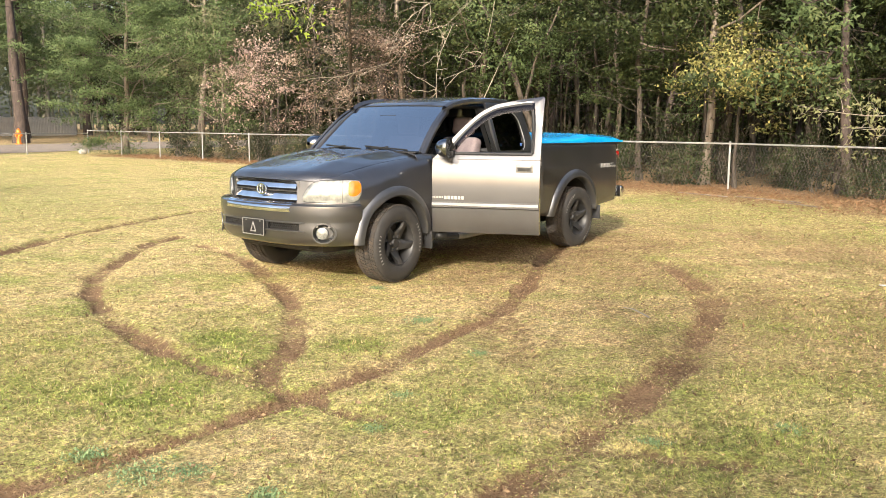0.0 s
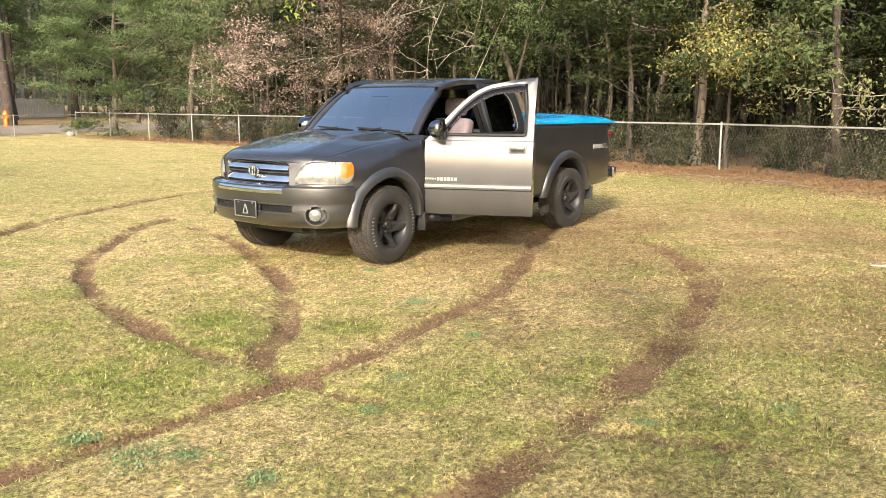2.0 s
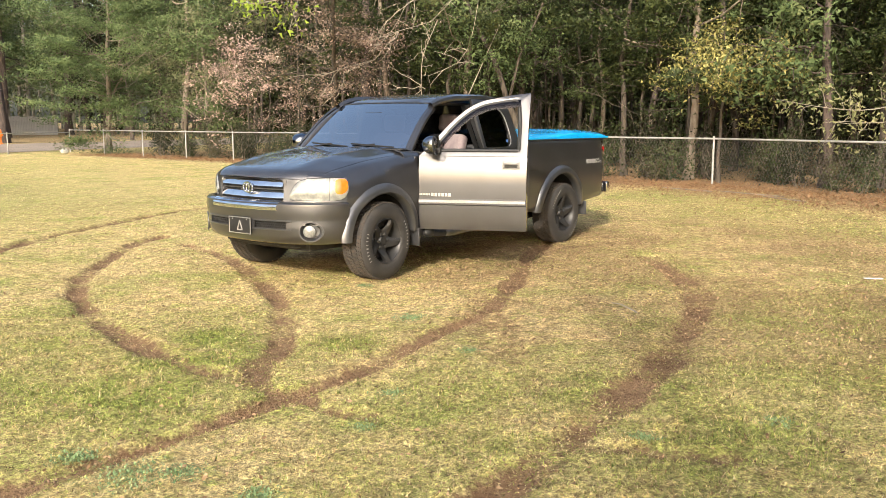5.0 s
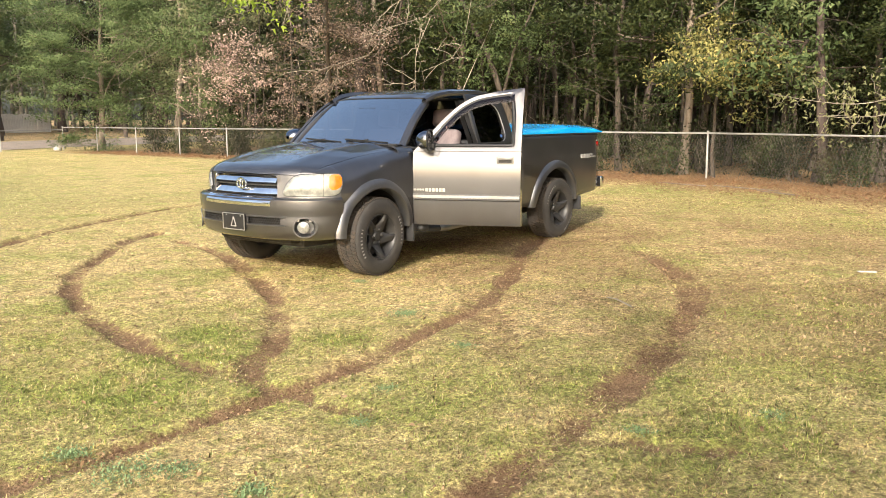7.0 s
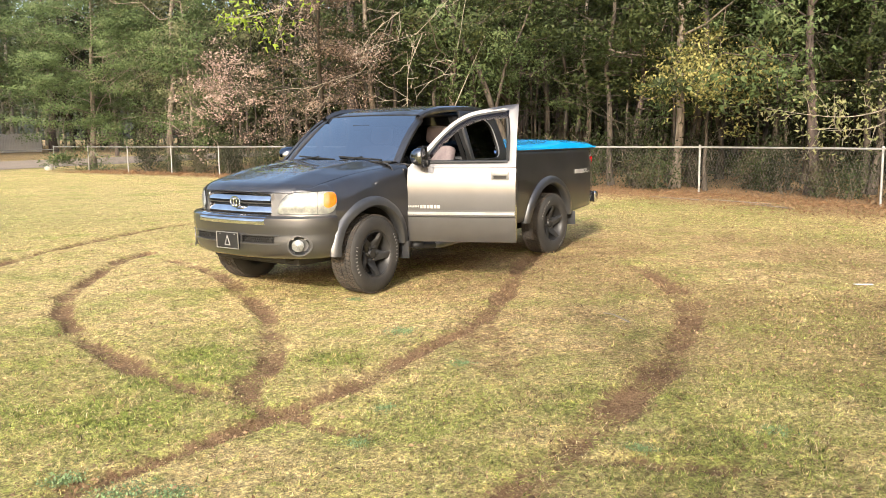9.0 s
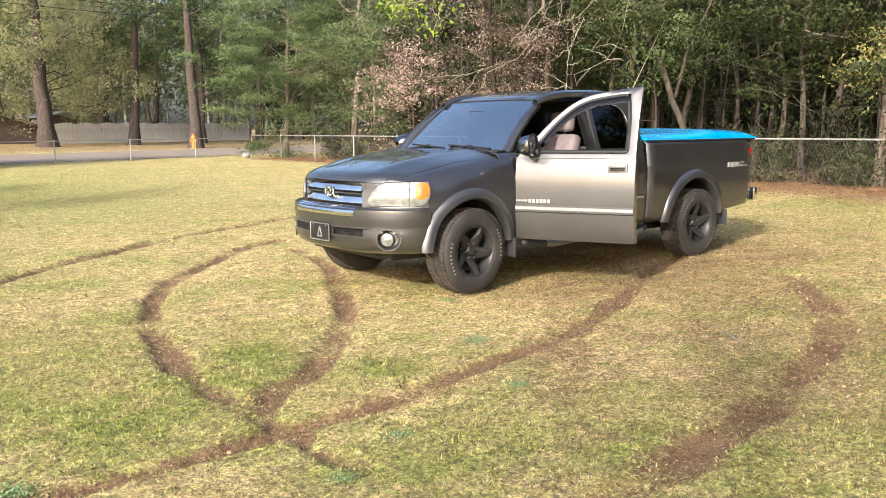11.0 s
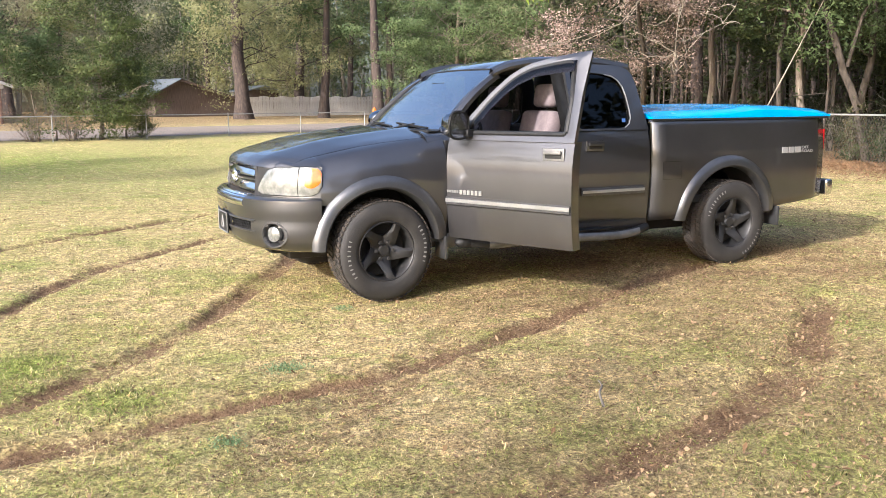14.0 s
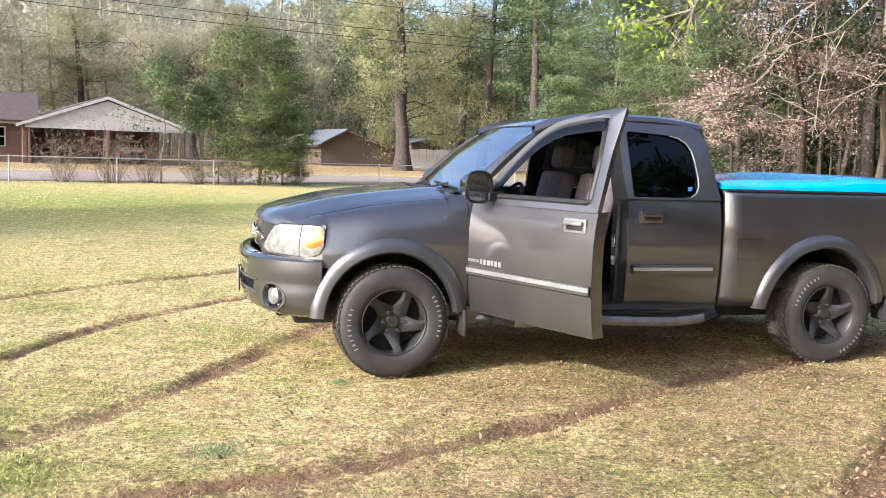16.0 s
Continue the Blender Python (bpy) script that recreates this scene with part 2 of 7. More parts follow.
def thick(ob, t, offset=1.0):
    s = ob.modifiers.new("thickness", "SOLIDIFY")
    s.thickness, s.offset = t, offset
    e = ob.modifiers.new("crisp_edges", "EDGE_SPLIT")
    e.split_angle = radians(42)
    return ob


def spin(profile, n=48, bm=None):
    """A ring body about the y axis from (radius, y) rows."""
    return loft([[(r * math.cos(a), y, r * math.sin(a)) for r, y in profile]
                 for a in [2 * math.pi * i / n for i in range(n + 1)]], bm)


def interp(x, table):
    xs, ys = zip(*table)
    return float(np.interp(x, xs, ys))


def smooth_rows(table, n):
    """n points along a smooth line through the rows of a table."""
    p = np.array(table, float)
    t = np.r_[0, np.cumsum(np.linalg.norm(np.diff(p, axis=0), axis=1))]
    m = np.gradient(p, t, axis=0)
    u = np.linspace(0, t[-1], n)
    i = np.clip(np.searchsorted(t, u, "right") - 1, 0, len(t) - 2)
    hh = (t[i + 1] - t[i])[:, None]
    s = ((u - t[i])[:, None]) / hh
    return (2 * s**3 - 3 * s**2 + 1) * p[i] + (s**3 - 2 * s**2 + s) * hh * m[i] + (-2 * s**3 + 3 * s**2) * p[i + 1] + (s**3 - s**2) * hh * m[i + 1]

# ---- ground with tyre ruts ----
FENCE_A, FENCE_B = np.array([-26.0, 22.6]), np.array([16.45, 34.9])      # the fence along the road
F_DIR = (FENCE_B - FENCE_A) / np.linalg.norm(FENCE_B - FENCE_A)
F_OUT = np.array([-F_DIR[1], F_DIR[0]])
SIDE = [(16.45, 34.9), (16.2, 31.4), (15.8, 27.6), (15.75, 24.4), (15.8, 21.4), (15.6, 17.4), (15.3, 13.4), (14.8, 9.4), (14.3, 5.4), (14.2, 1.45), (12.4, -2.85), (10.4, -7.2), (8.2, -11.8)]

RUTS = {  # middle line of each rut, width and strength
    "long": ([(-5.6, -2.9), (-4.4, -2.93), (-3.6, -2.92), (-2.95, -2.88), (-2.4, -2.87), (-1.9, -2.76), (-1.2, -2.6), (-0.4, -2.42), (0.75, -1.9), (2.3, -1.1), (3.2, -0.8)], 0.098, 1.05),
    "heart_left": ([(0.6, 3.5), (0.0, 3.18), (-0.95, 2.25), (-1.85, 1.25), (-2.38, 0.23), (-2.72, -0.8), (-2.88, -1.6), (-2.92, -2.2), (-2.93, -2.75), (-2.95, -3.0)], 0.105, 0.86),
    "heart_right": ([(0.3, 2.6), (0.0, 1.5), (-0.75, 0.0), (-1.35, -0.98), (-1.8, -1.53), (-2.25, -2.03), (-2.65, -2.3), (-2.9, -2.6)], 0.11, 0.8),
    "outer": ([(2.9, -2.25), (2.1, -2.87), (1.25, -3.48), (0.4, -3.83), (-0.3, -4.02), (-0.95, -4.18), (-1.75, -4.3), (-2.4, -4.4), (-3.1, -4.46), (-4.2, -4.45)], 0.145, 0.84),
    "far_arc": ([(-4.6, 1.0), (-3.05, 2.43), (-2.3, 3.12), (-1.4, 3.85), (-0.7, 4.4), (0.45, 5.05), (1.8, 5.75), (3.3, 6.2), (5.0, 6.4)], 0.12, 0.98),
    "short_arm": ([(-2.98, -2.95), (-2.96, -3.25), (-2.9, -3.5)], 0.07, 0.6),
    "inner_band": ([(-1.55, -3.4), (-1.2, -3.05), (-0.8, -2.7), (-0.4, -2.4), (0.1, -1.9)], 0.2, 0.5),
    "cross_arm": ([(-2.55, -4.55), (-2.42, -4.84), (-2.3, -5.1)], 0.075, 0.6),
}


def wavy(x, y, s, seed=0):
    r = np.random.RandomState(seed)
    z = np.zeros_like(x)
    for i in range(7):
        a, f, ph = r.uniform(0, 6.28), s * r.uniform(0.6, 1.8), r.uniform(0, 6.28)
        z += np.sin((x * math.cos(a) + y * math.sin(a)) * f + ph)
    return z / 7


def rut_mask(x, y):
    """How bare the soil is, and how far it is pressed down, from the nearest rut."""
    bare, deep = np.zeros_like(x), np.zeros_like(x)
    xw = x + 0.035 * wavy(x, y, 9.0, 21) + 0.02 * wavy(x, y, 24.0, 22)
    yw = y + 0.035 * wavy(x, y, 9.0, 23) + 0.02 * wavy(x, y, 24.0, 24)
    for j, (pts, w, k) in enumerate(RUTS.values()):
        line = smooth_rows(pts, 60)
        lo, hi = line.min(0) - 0.7, line.max(0) + 0.7
        near = np.flatnonzero((x > lo[0]) & (x < hi[0]) & (y > lo[1]) & (y < hi[1]))
        px, py = xw[near], yw[near]
        d, along, run = np.full_like(px, 99.0), np.zeros_like(px), 0.0
        for a, b in zip(line, line[1:]):
            ab = b - a
            size = math.sqrt(ab @ ab)
            s = np.clip(((px - a[0]) * ab[0] + (py - a[1]) * ab[1]) / (ab @ ab), 0, 1)
            dd = np.hypot(px - a[0] - s * ab[0], py - a[1] - s * ab[1])
            along = np.where(dd < d, run + s * size, along)
            d = np.minimum(d, dd)
            run += size
        ww = w * (0.93 + 0.14 * np.sin(2.3 * along + j) + 0.1 * np.sin(6.1 * along + 2.2 * j))
        kk = k * np.clip(0.86 + 0.2 * np.sin(3.1 * along + 1.7 * j) + 0.16 * np.sin(8.3 * along + j), 0.45, 1.05)
        e = np.clip((1.4 - d / ww) * 1.25, 0, 1)
        bare[near] = np.maximum(bare[near], np.clip(kk * e, 0, 1))
        lip = 0.3 * kk * np.exp(-((d - 1.3 * ww) / (0.3 * ww)) ** 2)
        deep[near] = np.maximum(deep[near], kk * np.clip((1.2 - d / ww) * 1.5, 0, 1)) - lip * (deep[near] < 0.2)
    return bare, deep


LUSH = [(-4.0, 17.0, 9.0, 1.0), (-8.0, 8.0, 5.0, 0.9), (0.0, 10.0, 5.0, 0.6), (-3.6, 3.2, 1.8, 0.6), (-5.0, 1.5, 1.5, 0.6), (-3.5, -2.2, 0.7, 1.0), (-2.9, -1.85, 0.6, 0.95), (-2.5, -2.3, 0.35, 0.8), (-1.95, -2.3, 0.35, 1.0), (-3.1, -0.8, 0.6, 0.7), (-1.85, -4.1, 0.5, 0.8), (-1.5, -4.4, 0.5, 0.8), (-2.0, -5.0, 0.8, 0.8), (-2.6, -5.0, 0.5, 0.7), (-0.9, -4.9, 0.7, 0.7), (1.2, -4.6, 1.0, 0.6),
        (-2.4, -1.5, 0.45, 1.0), (-1.9, -1.0, 0.4, 0.6), (-3.9, -1.7, 0.8, 0.8), (-3.3, -1.2, 0.6, 0.6), (-2.3, -3.6, 0.7, 0.7), (-1.6, -3.7, 0.5, 0.5), (8.5, -1.2, 1.8, 0.6), (10.6, -1.0, 1.3, 0.8),
        (10.5, 1.0, 1.5, 0.8), (6.8, -3.4, 1.2, 0.7), (-1.9, -5.0, 0.9, 0.6), (-6.0, 12.0, 5.0, 0.9), (-2.0, 16.0, 6.0, 0.8), (-12.0, 18.0, 12.0, 1.0), (-3.8, -0.6, 1.4, 0.6), (-6.0, 4.0, 3.5, 0.7), (-2.6, -1.9, 0.5, 0.9), (3.0, 24.0, 8.0, 0.6), (0.6, -4.6, 0.9, 0.6), (-0.6, -5.3, 0.8, 0.7), (1.6, -5.4, 1.0, 0.6), (-2.9, -4.2, 0.5, 0.6), (-3.6, -4.2, 0.6, 0.6), (-4.6, 0.2, 0.8, 0.5)]


def lush(x, y):
    """Where the grass has turned green."""
    g = np.zeros_like(x)
    for cx, cy, r, k in LUSH:
        g = np.maximum(g, k * np.exp(-((x - cx) ** 2 + (y - cy) ** 2) / (r * r)))
    return g


def rise(x, y):
    """The ground climbs a little past the fence along the road."""
    s = (x - FENCE_A[0]) * F_OUT[0] + (y - FENCE_A[1]) * F_OUT[1]
    return 0.022 * np.clip(s, 0, 30)


def ground_z(x, y):
    x, y = np.asarray(x, float), np.asarray(y, float)
    near = np.clip(1 - (np.hypot(x, y + 1) - 8) / 6, 0, 1)
    return rise(x, y) + 0.012 * wavy(x, y, 3.0, 1) + near * 0.006 * wavy(x, y, 14.0, 2)


def graded(lo, hi, step, far):
    mid = list(np.arange(lo, hi + step / 2, step))
    out, d, a, b = [], step, lo, hi
    while b < far:
        d *= 1.2
        a, b = a - d, b + d
        out.append((a, b))
    return np.array([a for a, _ in out][::-1] + mid + [b for _, b in out])


gx, gy = graded(-5.2, 4.2, 0.042, 900), graded(-5.7, 6.5, 0.042, 900)
GX, GY = np.meshgrid(gx, gy, indexing="ij")
bare, deep = rut_mask(GX.ravel(), GY.ravel())
gz = ground_z(GX.ravel(), GY.ravel()) - 0.05 * deep + 0.005 * bare * np.random.RandomState(3).uniform(-1, 1, bare.shape)
nx, ny = len(gx), len(gy)
ii, jj = np.meshgrid(np.arange(nx - 1), np.arange(ny - 1), indexing="ij")
q = (ii * ny + jj).ravel()
gf = np.stack([q, q + ny, q + ny + 1, q + 1], 1)


def lawn_nodes(n, l, blades):
    """Straw, green weeds, bare soil and leaf litter, mixed over the lawn by its place."""
    tc = n.new("ShaderNodeTexCoord")

    def noise_fac(scale, detail=5, lo=0.4, hi=0.6, rough=0.55):
        t = n.new("ShaderNodeTexNoise")
        t.inputs["Scale"].default_value, t.inputs["Detail"].default_value, t.inputs["Roughness"].default_value = scale, detail, rough
        l.new(tc.outputs["Object"], t.inputs["Vector"])
        r = n.new("ShaderNodeMapRange")
        r.inputs[1].default_value, r.inputs[2].default_value = lo, hi
        l.new(t.outputs["Fac"], r.inputs[0])
        return r.outputs[0]

    def blend(a, b, f, kind="MIX"):
        m = n.new("ShaderNodeMix")
        m.data_type, m.blend_type = "RGBA", kind
        for sock, v in ((m.inputs[6], a), (m.inputs[7], b), (m.inputs[0], f)):
            if isinstance(v, tuple):
                sock.default_value = (*v, 1)
            elif isinstance(v, float):
                sock.default_value = v
            else:
                l.new(v, sock)
        return m.outputs[2]

    straw = blend((0.54, 0.41, 0.185), (0.73, 0.58, 0.30), noise_fac(9, 4, 0.35, 0.65))
    straw = blend(straw, (0.36, 0.235, 0.12), noise_fac(2.3, 6, 0.56, 0.74))
    green = blend((0.20, 0.26, 0.05), (0.34, 0.40, 0.09), noise_fac(12, 4, 0.35, 0.65))

    def op(kind, a, b):
        m = n.new("ShaderNodeMath")
        m.operation, m.use_clamp = kind, True
        for sock, v in zip(m.inputs, (a, b)):
            if isinstance(v, float):
                sock.default_value = v
            else:
                l.new(v, sock)
        return m.outputs[0]

    at = n.new("ShaderNodeAttribute")
    at.attribute_name = "lush"
    broken = op("MULTIPLY", at.outputs["Fac"], op("ADD", noise_fac(3.5, 6, 0.35, 0.6), 0.4))
    patches = op("MAXIMUM", op("MULTIPLY", noise_fac(0.9, 7, 0.46, 0.62, 0.68), 0.75), broken)
    speck = op("MULTIPLY", noise_fac(6.0, 6, 0.52, 0.62, 0.65), 0.6)
    def tone(f, lo, hi):
        r = n.new("ShaderNodeMapRange")
        r.inputs[3].default_value, r.inputs[4].default_value = lo, hi
        l.new(f, r.inputs[0])
        c = n.new("ShaderNodeCombineColor")
        for k in range(3):
            l.new(r.outputs[0], c.inputs[k])
        return c.outputs[0]

    leafy = n.new("ShaderNodeAttribute")
    leafy.attribute_name = "litter"
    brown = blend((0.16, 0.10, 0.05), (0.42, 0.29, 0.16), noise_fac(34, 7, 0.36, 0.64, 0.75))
    lawn = blend(straw, green, op("MAXIMUM", patches, speck))
    lawn = blend(lawn, (0.30, 0.235, 0.115), op("MULTIPLY", noise_fac(5.5, 7, 0.5, 0.72, 0.75), 0.75))
    lawn = blend(lawn, (0.19, 0.20, 0.07), op("MULTIPLY", noise_fac(15, 7, 0.54, 0.72, 0.75), 0.7))
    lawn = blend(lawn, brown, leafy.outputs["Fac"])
    shade = blend(tone(noise_fac(30, 4, 0.36, 0.62), 0.62, 1.4), tone(noise_fac(8, 5, 0.37, 0.63, 0.65), 0.8, 1.26), 1.0, "MULTIPLY")
    if blades:
        # each blade is straw, dead brown or green, the greener the place the more of them
        g = n.new("ShaderNodeNewGeometry")
        wn_ = n.new("ShaderNodeTexWhiteNoise")
        wn_.noise_dimensions = "1D"
        l.new(g.outputs["Random Per Island"], wn_.inputs["W"])

        def palette(cols):
            ramp = n.new("ShaderNodeValToRGB")
            e = ramp.color_ramp.elements
            while len(e) < len(cols):
                e.new(0.5)
            for i, c in enumerate(cols):
                e[i].position, e[i].color = i / (len(cols) - 1), (*c, 1)
            l.new(wn_.outputs["Value"], ramp.inputs[0])
            return ramp.outputs[0]

        dry = palette([(0.09, 0.05, 0.02), (0.47, 0.31, 0.135), (0.80, 0.63, 0.305), (0.87, 0.71, 0.375), (0.93, 0.805, 0.49)])
        fresh = palette([(0.075, 0.10, 0.022), (0.30, 0.35, 0.075), (0.47, 0.52, 0.13), (0.60, 0.62, 0.19)])
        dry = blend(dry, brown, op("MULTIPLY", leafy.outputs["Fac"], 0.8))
        share = op("ADD", op("MULTIPLY", op("MAXIMUM", patches, speck), 0.82), 0.06)
        pick = op("LESS_THAN", g.outputs["Random Per Island"], share)
        return blend(blend(dry, fresh, pick), shade, 1.0, "MULTIPLY"), blend, noise_fac, tc
    lawn = blend(lawn, shade, 1.0, "MULTIPLY")
    lawn = blend(lawn, tone(noise_fac(75, 3, 0.34, 0.64), 0.6, 1.42), 1.0, "MULTIPLY")
    return lawn, blend, noise_fac, tc


def ground_mat():
    m = bpy.data.materials.new("lawn_and_soil")
    m.use_nodes = True
    n, l = m.node_tree.nodes, m.node_tree.links
    p = n["Principled BSDF"]
    col, blend, noise_fac, tc = lawn_nodes(n, l, False)
    col = blend(col, (0.19, 0.125, 0.065), noise_fac(38, 6, 0.5, 0.68, 0.7))
    soil = blend((0.17, 0.102, 0.056), (0.38, 0.245, 0.137), noise_fac(5, 8, 0.35, 0.66, 0.75))
    soil = blend(soil, (0.09, 0.052, 0.03), noise_fac(48, 6, 0.5, 0.66, 0.75))
    soil = blend(soil, (0.56, 0.42, 0.23), noise_fac(70, 5, 0.6, 0.7, 0.7))
    at = n.new("ShaderNodeAttribute")
    at.attribute_name = "bare"
    edge = n.new("ShaderNodeMath")
    edge.operation = "ADD"
    l.new(at.outputs["Fac"], edge.inputs[0])
    nf = noise_fac(17, 8, 0.28, 0.72, 0.75)
    l.new(nf, edge.inputs[1])
    st = n.new("ShaderNodeMapRange")
    st.inputs[1].default_value, st.inputs[2].default_value = 0.8, 1.22
    l.new(edge.outputs[0], st.inputs[0])
    col = blend(col, soil, st.outputs[0])
    l.new(col, p.inputs["Base Color"])
    p.inputs["Roughness"].default_value = 0.95
    p.inputs["Specular IOR Level"].default_value = 0.15
    bn = n.new("ShaderNodeTexNoise")
    bn.inputs["Scale"].default_value, bn.inputs["Detail"].default_value, bn.inputs["Roughness"].default_value = 60, 8, 0.75
    l.new(tc.outputs["Object"], bn.inputs["Vector"])
    b = n.new("ShaderNodeBump")
    b.inputs["Strength"].default_value, b.inputs["Distance"].default_value = 1.0, 0.035
    l.new(bn.outputs["Fac"], b.inputs["Height"])
    l.new(b.outputs[0], p.inputs["Normal"])
    return m


def side_dist(x, y):
    """Signed way to the side fence: negative on the lawn."""
    px = np.interp(y, [p[1] for p in SIDE[::-1]], [p[0] for p in SIDE[::-1]])
    return x - px


M_GROUND = ground_mat()
ground = raw("ground", np.stack([GX.ravel(), GY.ravel(), gz], 1), gf, M_GROUND, smooth=True)
tagged(ground, "patchy straw and green lawn with bare tyre ruts", "lawn", kind="structure")


def litter_at(x, y):
    """How thick the fallen leaves lie: deep along the fence, thin and patchy over the side of the lawn near it."""
    d = side_dist(x, y)
    deep_ = np.clip((d + 2.6 + 0.8 * wavy(x, y, 1.3, 5)) / 1.6, 0, 1) * (y < 33)
    deep_ = deep_ * np.where(y > 12, np.clip((d + 1.6) / 1.0, 0, 1), 1)
    patch = np.clip(0.62 + 1.6 * wavy(x, y, 2.2, 9) + 0.9 * wavy(x, y, 7.0, 12), 0, 1)
    thin = 0.64 * patch * np.clip((6.5 - x) / 3, 0.15, 1) * np.clip((x + 2.0 + 0.25 * (y + 5)) / 3.0, 0, 1) * np.clip((-1.5 - y) / 2.5, 0, 1)
    some = 0.45 * patch * np.clip((x + 0.3) / 1.5, 0, 1) * np.clip((0.3 - y) / 1.2, 0, 1)
    # Brown litter beneath the truck; the colour also deepens the truck's shadow.
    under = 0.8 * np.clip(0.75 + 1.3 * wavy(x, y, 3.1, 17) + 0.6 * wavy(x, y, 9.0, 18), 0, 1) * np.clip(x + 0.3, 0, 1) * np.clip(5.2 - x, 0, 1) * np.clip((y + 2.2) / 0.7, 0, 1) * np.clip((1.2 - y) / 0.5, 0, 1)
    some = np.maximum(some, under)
    past = (x - FENCE_A[0]) * F_OUT[0] + (y - FENCE_A[1]) * F_OUT[1]
    deep_ = np.maximum(deep_, 0.8 * np.clip((past - 8.0) / 2, 0, 1))
    return np.maximum(deep_, np.maximum(thin, some * np.clip((7.5 - x) / 2, 0, 1)))


litter = litter_at(GX.ravel(), GY.ravel())
for nm, arr in (("bare", bare), ("litter", litter), ("lush", lush(GX.ravel(), GY.ravel()))):
    at = ground.data.attributes.new(nm, "FLOAT", "POINT")
    at.data.foreach_set("value", arr.astype(np.float32))

# ---- road past the fence ----
M_ROAD = mat("pale_worn_asphalt", (0.25, 0.20, 0.16), (0.31, 0.255, 0.205), 0.8, 0.9, bump=0.4, bscale=40, grain=0.3)


def strip(s0, s1, u0, u1, dz, nu=60):
    rows = []
    for s in np.linspace(s0, s1, 6):
        w = [FENCE_A + F_DIR * u + F_OUT * (s + 0.12 * math.sin(u * 0.7 + s)) for u in np.linspace(u0, u1, nu)]
        rows.append([(p[0], p[1], float(ground_z(p[0], p[1])) + dz) for p in w])
    return loft(rows)


tagged(part("road", strip(1.5, 9.0, -160, 260, 0.03, 200), M_ROAD, None), "pale worn asphalt road beyond the chain-link fence", "road", kind="structure")

# ---- chain-link fences ----
def post(x, y, h=1.13, r=0.025, cap=True):
    ob = empty("fence_post", (x, y, float(ground_z(x, y))))
    part("pole", rod(bmesh.new(), (0, 0, -0.05), (0, 0, h), r, n=10), M_GALV, ob)
    if cap:
        bm = bmesh.new()
        bmesh.ops.create_uvsphere(bm, u_segments=10, v_segments=6, radius=r * 1.25)
        bmesh.ops.translate(bm, vec=(0, 0, h), verts=bm.verts)
        part("cap", bm, M_GALV, ob)
    return tagged(ob, "galvanised steel chain-link fence post in the grass", "fence post", group="chain-link fence posts")


def wires(a, b, top, pitch, r):
    """Zigzag wires of chain link between two ground points, as thin three-sided bars."""
    a, b = np.array(a), np.array(b)
    length = np.linalg.norm(b - a)
    u = (b - a) / length
    nrm = np.array([-u[1], u[0], 0.0])
    u = np.array([u[0], u[1], 0.0])
    n = int(length / pitch)
    k = int(top / pitch)
    V, F = [], []
    for i in range(n):
        for half in (0, 1):
            s = np.arange(k + 1)
            x = i * pitch + pitch * 0.5 * ((s + half) % 2) + half * 0.5 * pitch
            z = s * (top - 0.02) / k + 0.02
            base = np.array([a[0], a[1], 0.0])
            p = base + x[:, None] * u + z[:, None] * np.array([0, 0, 1.0]) + (r * (1 if half else -1)) * nrm
            p[:, 2] += ground_z(p[:, 0], p[:, 1])
            o = sum(map(len, V))
            V.append(np.concatenate([p + u * r, p - u * r * 0.5 + nrm * r, p - u * r * 0.5 - nrm * r]))
            m = k + 1
            q = np.arange(k)
            for c0, c1 in ((0, 1), (1, 2), (2, 0)):
                F.append(o + np.stack([c0 * m + q, c0 * m + q + 1, c1 * m + q + 1, c1 * m + q], 1))
    return np.concatenate(V), np.concatenate(F)


def run_of_fence(pts, pitch, wire_r, label, first=0, top=1.10):
    for p in pts[first:]:
        post(*p, top + 0.03)
    for a, b in zip(pts, pts[1:]):
        za, zb = float(ground_z(*a)), float(ground_z(*b))
        ob = part("fence_rail", rod(bmesh.new(), (*a, za + top), (*b, zb + top), 0.021, n=8), M_GALV, None)
        tagged(ob, "galvanised top rail of the chain-link fence", "fence rail", group="chain-link fence rails")
        v, f = wires(a, b, top - 0.01, pitch, wire_r)
        tagged(raw("chain_link_mesh", v, f, M_WIRE), label, "chain link", kind="stuff")


run_of_fence(SIDE[7:], 0.085, 0.0017, "weathered chain-link mesh in front of the woods")
run_of_fence(SIDE[7::-1], 0.10, 0.0018, "chain-link mesh along the wood's edge", 1)

front = [tuple(FENCE_A + F_DIR * u) for u in np.linspace(0, np.linalg.norm(FENCE_B - FENCE_A), 13)][:-1]
run_of_fence([tuple(FENCE_B)] + front[::-1], 0.14, 0.0022, "chain-link mesh beside the road", 1, 0.98)

# ---- pickup truck: nose towards -x, driver's side towards -y, front axle at x = 0 ----
AX_R, WB = 0.372, 3.26
FRONT_ARCH, REAR_ARCH = (0.0, 0.445), (3.215, 0.50)      # middle and radius of the wheel openings
truck = empty("pickup_truck", (0, 0, 0))
tagged(truck, "grey pickup truck with its driver's door open, on the lawn", "pickup truck")


def side_y(z, x=1.0):
    """Half width of the body at height z."""
    t = [(0.30, 0.86), (0.40, 0.895), (0.50, 0.918), (0.62, 0.932), (0.75, 0.94), (0.88, 0.942), (1.0, 0.936), (1.10, 0.922), (1.19, 0.895)]
    return interp(z, t) - 0.054 * max(0.0, (0.05 - x) / 0.5) ** 2.8


